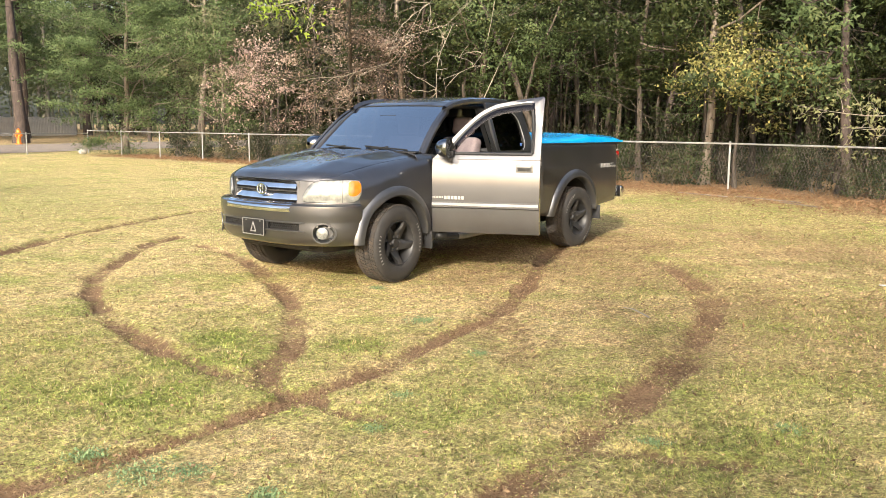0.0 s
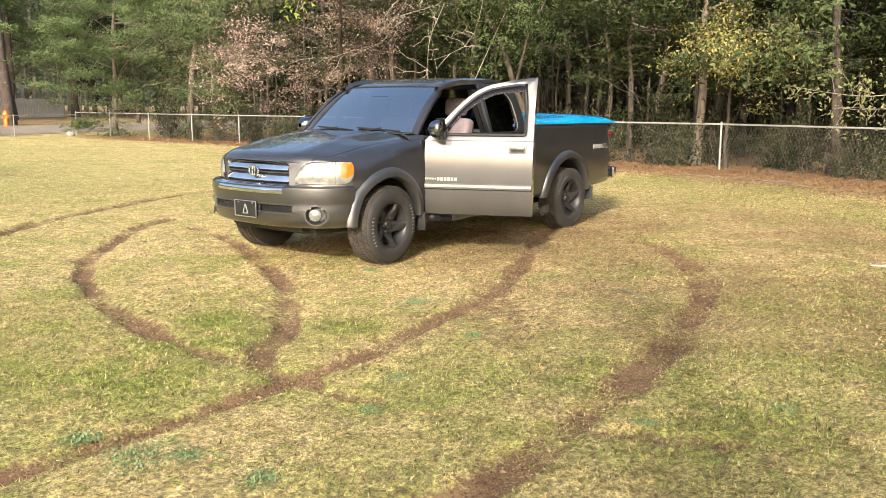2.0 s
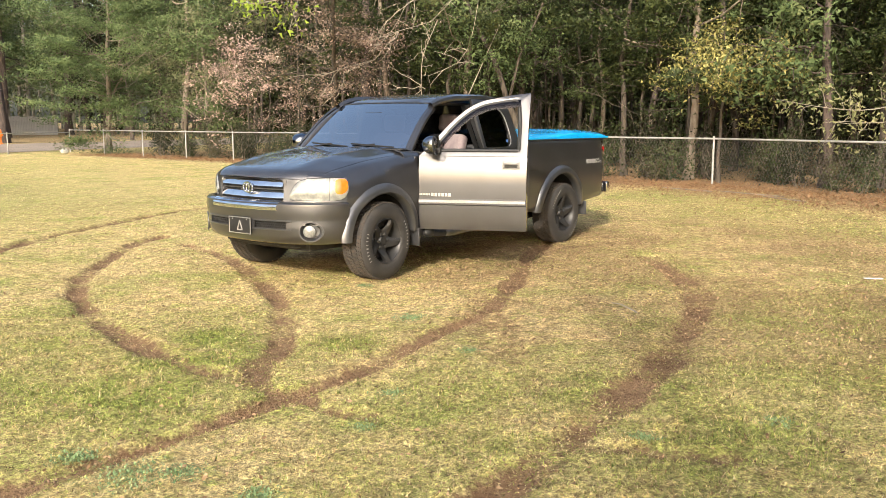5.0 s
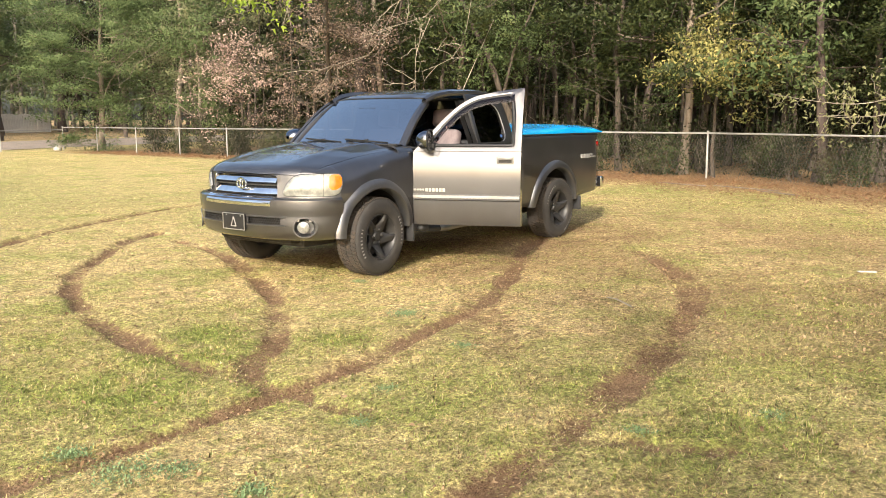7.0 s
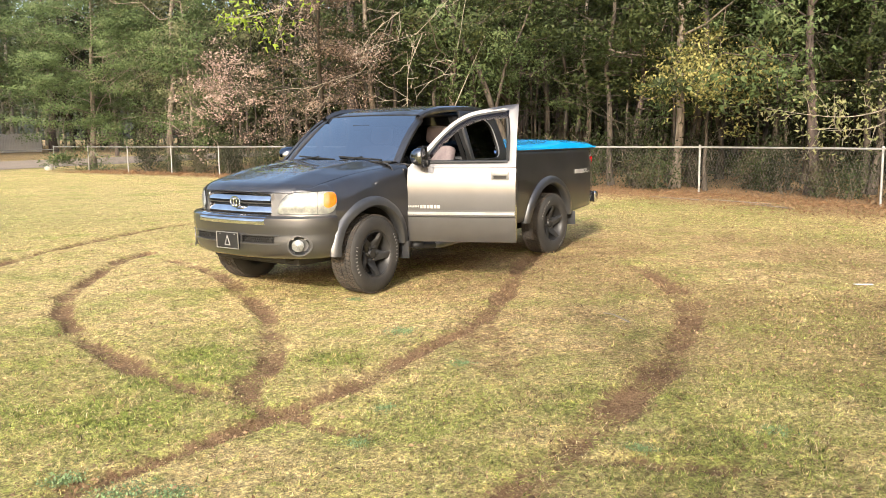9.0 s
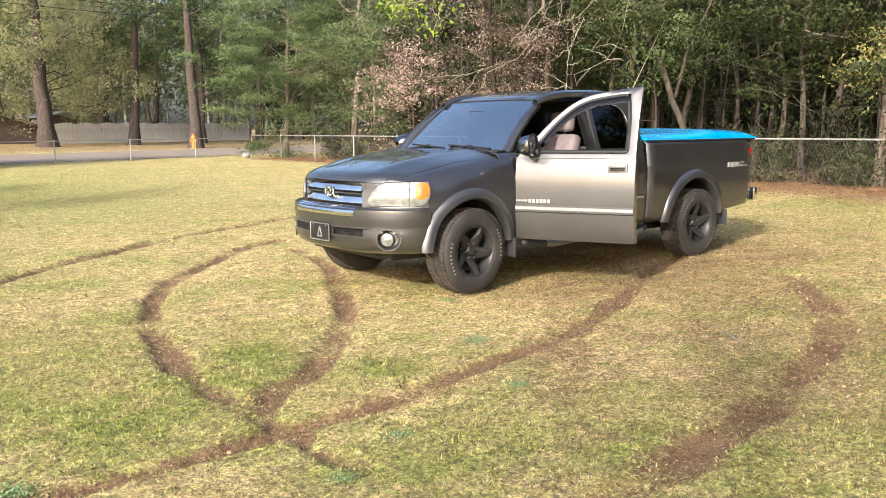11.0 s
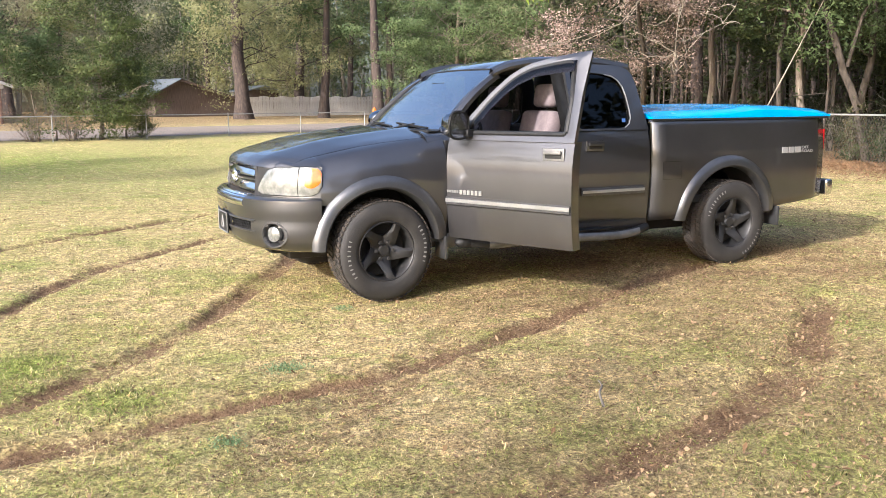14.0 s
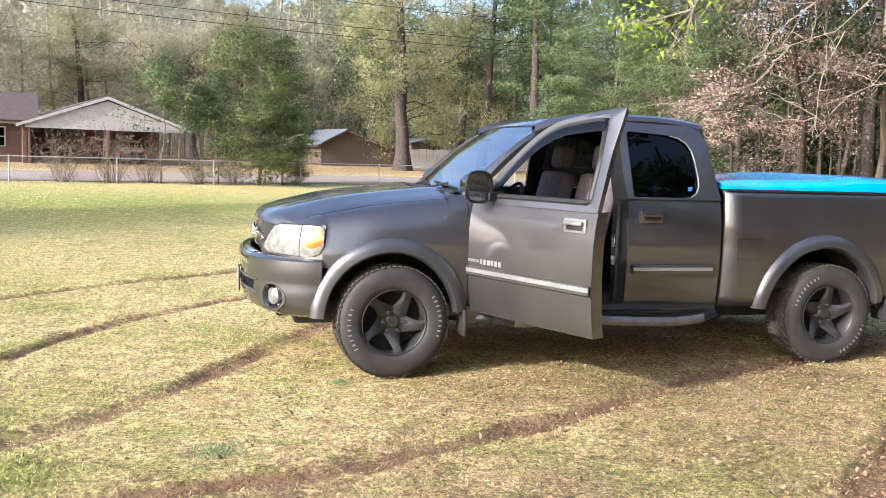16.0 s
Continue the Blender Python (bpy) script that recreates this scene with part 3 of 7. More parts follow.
FRONT_EDGE = [(0, -0.835), (0.25, -0.825), (0.46, -0.79), (0.54, -0.755), (0.62, -0.70), (0.72, -0.615), (0.80, -0.5)]


def hood_half(x):
    return interp(x, [(-0.62, 0.715), (-0.45, 0.735), (-0.2, 0.755), (0.1, 0.78), (0.45, 0.81)])


def hood_z(x, y):
    """Height of the bonnet: a steep lip at its front edge, then a gentle climb."""
    d = max(0.0, x - interp(abs(y), FRONT_EDGE))
    z = 0.982 + interp(d, [(0, 0), (0.012, 0.022), (0.035, 0.045), (0.08, 0.068), (0.15, 0.088), (0.27, 0.116), (0.42, 0.15), (0.6, 0.18), (0.8, 0.205), (1.05, 0.233), (1.3, 0.25)])
    return z - 0.03 * (abs(y) / 0.78) ** 3 + 0.012 * math.exp(-((abs(y) - 0.47) / 0.09) ** 2) * min(1, d * 2.5)


def arch_low(x, low, arch):
    d = arch[1] ** 2 - (x - arch[0]) ** 2
    return max(low, 0.385 + math.sqrt(d)) if d > 0 else low


def arch_xs(x0, x1, arch, n=22):
    """Places along a panel, close together at the ends of its wheel opening."""
    xs = {round(x, 4) for x in np.linspace(x0, x1, 14)}
    for i in range(n + 1):
        x = arch[0] - arch[1] * math.cos(math.pi * i / n)
        for e in ((-1e-4, 1e-4) if i in (0, n) else (0,)):
            if x0 <= x + e <= x1:
                xs.add(round(x + e, 5))
    return sorted(xs)


# front wings
def wing(sg):
    rows = []
    for x in arch_xs(-0.456, 0.485, FRONT_ARCH):
        hy = hood_half(x)
        zh = hood_z(x, hy)
        low = arch_low(x, 0.40 if x > 0 else 0.72, FRONT_ARCH)
        w = side_y(0.95, x)
        drop = min(0.24, (zh - low) * 0.7)
        sec = [(x, sg * (hy + (w - hy) * f), zh - drop * g) for f, g in ((0, 0), (0.25, 0.05), (0.48, 0.15), (0.68, 0.31), (0.84, 0.52), (0.94, 0.74), (1.0, 1.0))]
        for k in range(1, 9):
            z = zh - drop + (low - zh + drop) * k / 8
            sec.append((x, sg * (side_y(z, x) if z < 0.95 else w), z))
        rows.append(sec)
    return thick(part("front_wing", loft(rows), M_PAINT, truck), 0.012, 0)


for sg in (-1, 1):
    wing(sg)

# bonnet
rows = []
for f in np.linspace(0, 1, 40) ** 1.5:
    row = []
    for v in np.linspace(-1, 1, 41):
        y = v * (0.715 + 0.09 * f)
        x0 = interp(abs(y), FRONT_EDGE)
        x1 = 0.32 + 0.11 * v * v
        x = x0 + (x1 - x0) * f
        y = math.copysign(min(abs(y), hood_half(x)), y)
        row.append((x, y, hood_z(x, y)))
    rows.append(row)
thick(part("bonnet", loft(rows), M_PAINT, truck), 0.012, 0)


# flares over the wheels
def flare(sg, cx, rx, rz, a0, a1):
    rows = []
    for i in range(41):
        a = radians(a0 + (a1 - a0) * i / 40)
        c, s_ = -math.cos(a), math.sin(a)
        b = side_y(min(0.95, max(0.42, 0.385 + 0.9 * rz * s_)), min(cx + rx * c, 1.0))
        b = max(b, 0.897)
        ring = [(-0.105, b - 0.05), (-0.10, b + 0.03), (-0.085, b + 0.046), (-0.05, b + 0.043), (-0.015, b + 0.026), (0.0, b - 0.004), (-0.012, b - 0.03)]
        rows.append([(cx + (rx + d) * c, sg * y, 0.385 + (rz + d) * s_) for d, y in ring])
    return part("wheel_arch_flare", loft(rows), M_FLARE, truck, "grey plastic wheel-arch flare", sharp=50)


def liner(sg, cx, r):
    rows = []
    for i in range(25):
        a = radians(4 + 172 * i / 24)
        rows.append([(cx - r * math.cos(a), sg * y, 0.39 + r * math.sin(a)) for y in (0.93, 0.55)])
    part("wheel_arch_liner", loft(rows), M_CHASSIS, truck)


for sg in (-1, 1):
    flare(sg, -0.015, 0.52, 0.535, 2, 174)
    flare(sg, 3.195, 0.56, 0.578, 4, 172)
    liner(sg, 0.0, 0.445)
    liner(sg, 3.21, 0.49)


# cab side below the glass, behind the front door
def cab_side(sg, x0, x1, name, z0=0.42, z1=1.19):
    rows = [[(x, sg * side_y(z), z) for z in np.linspace(z0, z1, 16)] for x in np.linspace(x0, x1, 6)]
    return thick(part(name, loft(rows), M_PAINT, truck), 0.03, -1 if sg < 0 else 1)


def roof_y(z):
    return interp(z, [(1.19, 0.895), (1.25, 0.878), (1.45, 0.817), (1.62, 0.765), (1.70, 0.738), (1.74, 0.70)])


def on_side(x, z, sg, out=0.0):
    return (x, sg * ((roof_y(z) if z > 1.19 else side_y(z)) + out), z)


def round_loop(pts, r, k=5):
    """The outline of pts (x, z) with rounded corners."""
    out = []
    n = len(pts)
    for i in range(n):
        a, b, c = (Vector(pts[(i + d) % n]) for d in (-1, 0, 1))
        d0, d1 = (a - b), (c - b)
        rr = min(r[i] if isinstance(r, (list, tuple)) else r, d0.length * 0.45, d1.length * 0.45)
        p0, p1 = b + d0.normalized() * rr, b + d1.normalized() * rr
        for j in range(k):
            t = j / (k - 1)
            out.append(tuple((1 - t) ** 2 * p0 + 2 * t * (1 - t) * b + t * t * p1))
    return out


def frame_panel(outer, inner, place, name, material, parent, t=0.03, sg=-1, label=""):
    """A sheet between two outlines of as many points."""
    steps = 3
    rows = []
    for s in range(steps + 1):
        f = s / steps
        rows.append([place(o[0] * (1 - f) + i[0] * f, o[1] * (1 - f) + i[1] * f) for o, i in zip(outer, inner)])
    ob = part(name, loft(rows, close=True), material, parent, label)
    return thick(ob, t, 0)


def pane(loop, place, name, material, parent, label=""):
    bm = bmesh.new()
    cx = sum(p[0] for p in loop) / len(loop)
    cz = sum(p[1] for p in loop) / len(loop)
    rings = [[place(cx + (p[0] - cx) * f, cz + (p[1] - cz) * f) for p in loop] for f in (1.0, 0.66, 0.33, 0.001)]
    loft(rings, bm, close=True)
    return part(name, bm, material, parent, label)


REAR_OUT = [(1.62, 1.19), (2.335, 1.19), (2.245, 1.70), (1.60, 1.715)]
REAR_WIN = [(1.665, 1.205), (2.19, 1.205), (2.135, 1.625), (1.645, 1.655)]
for sg in (-1, 1):
    cab_side(sg, 1.62, 2.335, "rear_door")
    pl = lambda x, z, s=sg: on_side(x, z, s)
    frame_panel(round_loop(REAR_OUT, [0.005, 0.005, 0.14, 0.01]), round_loop(REAR_WIN, [0.02, 0.15, 0.16, 0.03]), pl, "rear_pillar", M_PAINT, truck)
    pane(round_loop(REAR_WIN, [0.02, 0.15, 0.16, 0.03]), lambda x, z, s=sg: on_side(x, z, s, -0.004), "rear_side_window", M_TINT, truck, "dark tinted rear quarter glass")
    # chrome edge of the quarter glass
    loop = round_loop(REAR_WIN, [0.02, 0.15, 0.16, 0.03])
    bm = bmesh.new()
    for a, b in zip(loop[6:14], loop[7:15]):
        rod(bm, on_side(*a, sg, 0.014), on_side(*b, sg, 0.014), 0.0045, n=6)
    part("window_trim", bm, M_SILVER, truck, "bright window trim")
    # rear door mould and handle
    part("side_moulding", boxed(1.655, 2.27, sg * 0.958 - 0.012, sg * 0.958 + 0.012, 0.685, 0.745, 0.008), M_FLARE, truck)
    part("moulding_strip", boxed(1.66, 2.265, sg * 0.971 - 0.004, sg * 0.971 + 0.004, 0.705, 0.728, 0.003), M_SILVER, truck, "bright strip")


def handle(x, z, parent, y=-0.935, material=None):
    bm = bmesh.new()
    box(bm, x - 0.085, x + 0.085, y - 0.012, y + 0.01, z - 0.042, z + 0.042, 0.01)
    h = part("door_handle", bm, material or M_PAINT, parent, "pull handle in a shallow cup")
    part("recess", boxed(x - 0.062, x + 0.062, y - 0.0145, y - 0.010, z - 0.026, z + 0.004, 0.002), M_BLACK, h)
    part("grip", boxed(x - 0.07, x + 0.07, y - 0.034, y - 0.016, z + 0.002, z + 0.027, 0.007), material or M_PAINT, h)


handle(1.79, 1.075, truck)

# roof
rows = []
for x, zc, hw in [(1.018, 1.682, 0.62), (1.05, 1.697, 0.63), (1.15, 1.73, 0.655), (1.36, 1.768, 0.682), (1.7, 1.788, 0.688), (2.0, 1.782, 0.68), (2.15, 1.766, 0.67), (2.24, 1.74, 0.66), (2.275, 1.70, 0.65)]:
    sec = []
    for v in np.linspace(-1, 1, 25):
        e = abs(v)
        sec.append((x + 0.045 * e * e * (x < 1.05), math.copysign(hw + 0.03, v) * (e if e < 1 else 1), zc - (0.045 if x > 1.1 else 0.035) * e ** 4 - 0.01 * e ** 2))
    rows.append(sec)
thick(part("roof", loft(rows), M_PAINT, truck), 0.004, 0)
for sg in (-1, 1):
    # rail along the roof's edge over the doors
    pts = [(1.0, 1.612, 0.692), (1.1, 1.655, 0.70), (1.26, 1.69, 0.712), (1.6, 1.708, 0.722), (2.0, 1.703, 0.722), (2.24, 1.67, 0.73)]
    rows = [[(x, sg * (y + dy), z + dz) for dy, dz in ((0.0, 0.0), (0.012, 0.022), (0.004, 0.05), (-0.035, 0.065), (-0.06, 0.03), (-0.03, -0.005))] for x, z, y in smooth_rows(pts, 24)]
    part("roof_rail", loft(rows, close=True), M_PAINT, truck)
    # windscreen pillar
    rows = []
    for f in np.linspace(0, 1, 14):
        x, z, y = 0.52 + 0.51 * f, 1.19 + 0.435 * f + 0.04 * math.sin(math.pi * f), 0.80 - 0.115 * f
        rows.append([(x - 0.03, sg * (y - 0.05), z + 0.008), (x - 0.01, sg * (y - 0.02), z + 0.02), (x + 0.02, sg * (y + 0.0), z + 0.008), (x + 0.04, sg * (y - 0.006), z - 0.018), (x + 0.036, sg * (y - 0.04), z - 0.024), (x, sg * (y - 0.055), z - 0.02)])
    part("windscreen_pillar", loft(rows, close=True), M_PAINT, truck)

# windscreen
rows = []
for f in np.linspace(0, 1, 12):
    z, hw = 1.205 + 0.475 * f + 0.032 * math.sin(math.pi * f), 0.755 - 0.115 * f
    rows.append([(0.435 + 0.585 * f + 0.08 * abs(v) ** 2 * (1 - 0.4 * f), v * hw, z - 0.01 * v * v) for v in np.linspace(-1, 1, 17)])
ob = part("windscreen", loft(rows), M_GLASS, truck, "sloping windscreen reflecting the sky")
rim = [r[0] for r in rows] + rows[-1] + [r[-1] for r in rows[::-1]]
rim = [Vector(p) for i, p in enumerate(rim) if i == 0 or (Vector(p) - Vector(rim[i - 1])).length > 1e-4]
rings = []
for i, p in enumerate(rim):
    along = (rim[min(i + 1, len(rim) - 1)] - rim[max(i - 1, 0)]).normalized()
    a = along.cross(Vector((-0.64, 0, 0.77))).normalized()
    b = along.cross(a)
    rings.append([tuple(p + 0.007 * (a * math.cos(k * math.pi / 3) + b * math.sin(k * math.pi / 3))) for k in range(6)])
part("windscreen_seal", loft(rings, close=True), M_BLACK, truck)
# cowl and wipers
rows = [[(0.29 + 0.12 * v * v, v * 0.80, 1.208), (0.37 + 0.10 * v * v, v * 0.79, 1.203), (0.455 + 0.08 * v * v, v * 0.765, 1.212)] for v in np.linspace(-1, 1, 21)]
thick(part("cowl", loft(rows), M_BLACK, truck), 0.01)
for y0, y1 in ((-0.10, -0.62), (0.52, -0.02)):
    w = empty("wiper")
    w.parent = truck
    ws = lambda y, h_: (0.435 + 0.535 * (h_ - 1.205) / 0.437 + 0.08 * (y / 0.82) ** 2 - 0.02, y, h_ + 0.008)
    part("arm", rod(bmesh.new(), ws(y0, 1.212), ws((y0 + y1) / 2, 1.25), 0.007, n=6), M_BLACK, w)
    part("blade", rod(bmesh.new(), ws(y0 + 0.05, 1.25), ws(y1, 1.222), 0.0085, n=6), M_BLACK, w)

# cab back wall and rear window
rows = [[(2.335 - 0.085 * ((z - 1.19) / 0.5 if z > 1.19 else 0), v * (roof_y(z) if z > 1.19 else side_y(z)), z) for v in np.linspace(-1, 1, 9)] for z in np.linspace(0.45, 1.26, 8)]
part("cab_back", loft(rows), M_PAINT, truck)
for z0, z1 in ((1.58, 1.70),):
    rows = [[(2.335 - 0.085 * (z - 1.19) / 0.5, v * roof_y(z), z) for v in np.linspace(-1, 1, 9)] for z in np.linspace(z0, z1, 4)]
    part("cab_back", loft(rows), M_PAINT, truck)
rows = [[(2.333 - 0.085 * (z - 1.19) / 0.5, v * (roof_y(z) - 0.02), z) for v in np.linspace(-1, 1, 9)] for z in np.linspace(1.26, 1.58, 4)]
part("rear_window", loft(rows), M_TINT, truck, "tinted rear window")

# sills, floor, firewall
for sg in (-1, 1):
    part("sill", boxed(0.49, 2.335, sg * 0.86 - 0.06, sg * 0.86 + 0.06, 0.36, 0.47, 0.015), M_PAINT, truck)
    rows = [[(x, sg * y, z) for y, z in ((0.90, 0.47), (0.905, 1.19), (0.70, 1.66), (0.64, 1.66), (0.84, 1.17), (0.84, 0.47))] for x in (1.545, 1.625)]
    # Black covers the rubber seals and paints in the shade of the jamb.
    part("door_post", loft(rows, close=True), M_BLACK, truck, "post behind the driver's door, black for its rubber lining and shade")
    part("door_seal", rod(bmesh.new(), (1.555, sg * 0.912, 0.5), (1.555, sg * 0.912, 1.17), 0.012, n=8), M_BLACK, truck)
part("door_latch", boxed(1.535, 1.552, -0.895, -0.855, 0.86, 0.96, 0.006), M_CHROME, truck, "steel door latch plate")
part("belt_buckle", boxed(1.53, 1.55, -0.90, -0.87, 0.74, 0.80, 0.004), M_WHITE, truck)
part("step_plate", boxed(0.62, 1.6, -0.915, -0.80, 0.468, 0.476, 0.002), M_BLACK, truck)
part("cab_floor", boxed(0.3, 2.33, -0.85, 0.85, 0.40, 0.47), M_DASH, truck)
part("firewall", boxed(0.40, 0.46, -0.83, 0.83, 0.42, 1.17), M_CHASSIS, truck)
part("headliner", boxed(1.25, 2.2, -0.58, 0.58, 1.67, 1.685), M_DASH, truck)
part("chassis", boxed(-0.6, 4.2, -0.55, 0.55, 0.30, 0.46, 0.02), M_CHASSIS, truck)
part("engine_bay", boxed(-0.72, 0.42, -0.5, 0.5, 0.34, 0.95, 0.03), M_CHASSIS, truck)

# ---- front end ----
def nose_x(y):
    return -0.83 + 0.045 * abs(y / 0.48) ** 2


# bumper, wrapped round to the wheel opening
HALF = [(-0.935, 0.0), (-0.928, 0.2), (-0.905, 0.38), (-0.865, 0.53), (-0.80, 0.67), (-0.715, 0.785), (-0.625, 0.855), (-0.55, 0.892), (-0.50, 0.908), (-0.46, 0.914)]
half = smooth_rows(HALF, 26)
BL = [(x, -y) for x, y in half[:0:-1]] + [(x, y) for x, y in half]


def bump_x(y):
    return interp(abs(y), [(q[1], q[0]) for q in half])


FOG = (-0.765, 0.73, 0.515)
sec = [(0.07, 0.768), (0.02, 0.766), (0.0, 0.752), (-0.004, 0.70), (0.0, 0.655), (0.006, 0.625), (0.008, 0.60), (0.004, 0.57), (0.004, 0.53), (0.012, 0.47), (0.035, 0.425), (0.09, 0.395), (0.16, 0.385)]
rows = []
for i, (x, y) in enumerate(BL):
    a, b = BL[max(0, i - 1)], BL[min(len(BL) - 1, i + 1)]
    nrm = Vector((b[1] - a[1], -(b[0] - a[0]), 0)).normalized()      # points inwards
    rows.append([(x + nrm.x * d, y + nrm.y * d, z) for d, z in sec])
bm = loft(rows)
gone = []
for fc in bm.faces:
    c = fc.calc_center_median()
    if 0.532 < c.z < 0.602 and 0.16 < abs(c.y) < 0.55:
        gone.append(fc)
    elif (abs(c.y) - FOG[1]) ** 2 * 1.6 + (c.z - FOG[2]) ** 2 < 0.08 ** 2:
        gone.append(fc)
bmesh.ops.delete(bm, geom=gone, context="FACES")
bumper = part("front_bumper", bm, M_PAINT, truck, "painted front bumper", sharp=45)
thick(bumper, 0.012, 0)
# bright pad on the bumper's shoulder
rows = [[(bump_x(y) + dx, y, z) for dx, z in ((0.06, 0.778), (0.035, 0.776), (0.008, 0.762), (-0.012, 0.735), (-0.014, 0.712), (-0.006, 0.698), (0.006, 0.694))] for y in np.linspace(-0.45, 0.45, 19)]
thick(part("bumper_pad", loft(rows), M_CHROME, bumper, "bright bumper pad"), 0.006, 0)
# slots with a honeycomb in the bumper
for y0, y1 in ((-0.58, -0.15), (0.15, 0.58)):
    rows = [[(bump_x(y) + dx, y, z) for dx, z in ((0.0, 0.612), (0.045, 0.60), (0.05, 0.535), (0.0, 0.52))] for y in np.linspace(y0, y1, 11)]
    slot = part("lower_grille", loft(rows), M_CHASSIS, bumper, "black honeycomb lower grille", sharp=30)
    bm = bmesh.new()
    for k in range(17):
        for r in range(3):
            y = y0 + (y1 - y0) * (k + 0.5 * (r % 2) + 0.25) / 17.5
            x = bump_x(y) + 0.02
            z = 0.545 + 0.021 * r
            for a0 in range(6):
                p, q2 = [(y + 0.0135 * math.cos(radians(60 * a + 30)), z + 0.0135 * math.sin(radians(60 * a + 30))) for a in (a0, a0 + 1)]
                rod(bm, (x, *p), (x, *q2), 0.0026, n=3, cap=False)
    part("honeycomb", bm, M_BLACK, slot)
    for z in (0.528, 0.604):
        bm = bmesh.new()
        for a, b in zip(np.linspace(y0, y1, 9), np.linspace(y0, y1, 9)[1:]):
            rod(bm, (bump_x(a) - 0.001, a, z), (bump_x(b) - 0.001, b, z), 0.008, n=6, cap=False)
        part("slot_lip", bm, M_FLARE, slot)
# fog lamps, let into the bumper's corners
for sg in (-1, 1):
    f = empty("fog_lamp")
    f.parent = truck

    def round_at(r, out, shift=0.0, wide=1.2):
        ring = []
        for k in range(28):
            a = 2 * math.pi * k / 28
            y = FOG[1] + 0.8 * wide * r * math.cos(a) + shift
            ring.append((bump_x(y) - out * 0.8, sg * (y + out * 0.6), FOG[2] + r * math.sin(a)))
        return ring

    part("bezel", loft([round_at(0.094, -0.004), round_at(0.092, 0.006), round_at(0.082, 0.006), round_at(0.074, -0.03), round_at(0.06, -0.06), round_at(0.002, -0.06)], close=True), M_FLARE, f, "round grey fog-lamp bezel", sharp=40)
    part("lens", loft([round_at(0.056, -0.05, -0.012, 1.05), round_at(0.054, -0.022, -0.012, 1.05), round_at(0.04, -0.014, -0.012, 1.05), round_at(0.001, -0.010, -0.012, 1.05)], close=True), M_FOG, f, "clear round lens")

# grille: surround, bars, badge
rows = [[(nose_x(y) + 0.05, y, z) for z in (0.77, 0.985)] for y in np.linspace(-0.46, 0.46, 15)]
grille = part("grille", loft(rows), M_BLACK, truck, "black grille with chrome bars")
for z, hgt, hw in ((0.928, 0.06, 0.425), (0.826, 0.066, 0.445)):
    rows = [[(nose_x(y) + dx, y, z + dz) for dx, dz in ((0.055, hgt * 0.5), (0.034, hgt * 0.46), (0.004, -hgt * 0.2), (0.0, -hgt * 0.36), (0.012, -hgt * 0.48), (0.05, -hgt * 0.5))] for y in np.linspace(-hw, hw, 21)]
    thick(part("chrome_bar", loft(rows), M_CHROME, grille, "chrome grille bar"), 0.008)
rows = [[(nose_x(y) + 0.022, y, z) for z in (0.872, 0.884)] for y in np.linspace(-0.43, 0.43, 13)]
thick(part("dark_bar", loft(rows), M_FLARE, grille), 0.02)
out = [(-0.455, 0.982), (0.455, 0.982), (0.485, 0.768), (-0.485, 0.768)]
inn = [(-0.43, 0.965), (0.43, 0.965), (0.455, 0.785), (-0.455, 0.785)]
fo, fi = round_loop(out, 0.03, 8), round_loop(inn, 0.025, 8)
rows = [[(nose_x(a[0]) + dx, a[0], a[1]) for a in lp] for lp, dx in ((fo, 0.05), (fo, 0.004), (fi, -0.004), (fi, 0.05))]
part("surround", loft(rows, close=True), M_PAINT, grille, "painted grille surround")
bm = bmesh.new()
for k in range(28):
    a, b = (Vector((-0.846, 0.064 * math.cos(2 * math.pi * t / 28), 0.885 + 0.046 * math.sin(2 * math.pi * t / 28))) for t in (k, k + 1))
    rod(bm, a, b, 0.008, n=6, cap=False)
for k in range(20):
    a, b = (Vector((-0.848, 0.02 * math.cos(2 * math.pi * t / 20), 0.885 + 0.04 * math.sin(2 * math.pi * t / 20))) for t in (k, k + 1))
    rod(bm, a, b, 0.006, n=6, cap=False)
rod(bm, (-0.848, -0.045, 0.905), (-0.848, 0.045, 0.905), 0.006, n=6)
part("badge", bm, M_CHROME, grille, "plain oval chrome badge")


def corner_pt(u, z, out=0.0, s=1):
    """The painted corner between grille (u = 0) and wing (u = 1)."""
    tx = [(-0.14, -0.802), (0, -0.782), (0.15, -0.755), (0.3, -0.712), (0.5, -0.642), (0.7, -0.567), (0.85, -0.513), (1, -0.452), (1.2, -0.37)]
    ty = [(-0.14, 0.44), (0, 0.487), (0.15, 0.555), (0.3, 0.632), (0.5, 0.727), (0.7, 0.81), (0.85, 0.856), (1, 0.884), (1.2, 0.905)]
    x, y, x1, y1 = interp(u, tx), interp(u, ty), interp(u + 0.04, tx), interp(u + 0.04, ty)
    nv = Vector((-(y1 - y), x1 - x, 0)).normalized() * out
    k = (z - 0.8) * 0.10
    return (x + nv.x + k, s * (y + nv.y - k * 0.6), z)


def lamp_range(u):
    return (interp(u, [(0.03, 0.80), (0.10, 0.788), (0.72, 0.786), (0.86, 0.792), (0.96, 0.812), (1, 0.85)]),
            interp(u, [(0.04, 0.845), (0.10, 0.90), (0.2, 0.955), (0.32, 0.976), (0.75, 0.984), (0.94, 0.982), (0.985, 0.968), (1, 0.94)]))


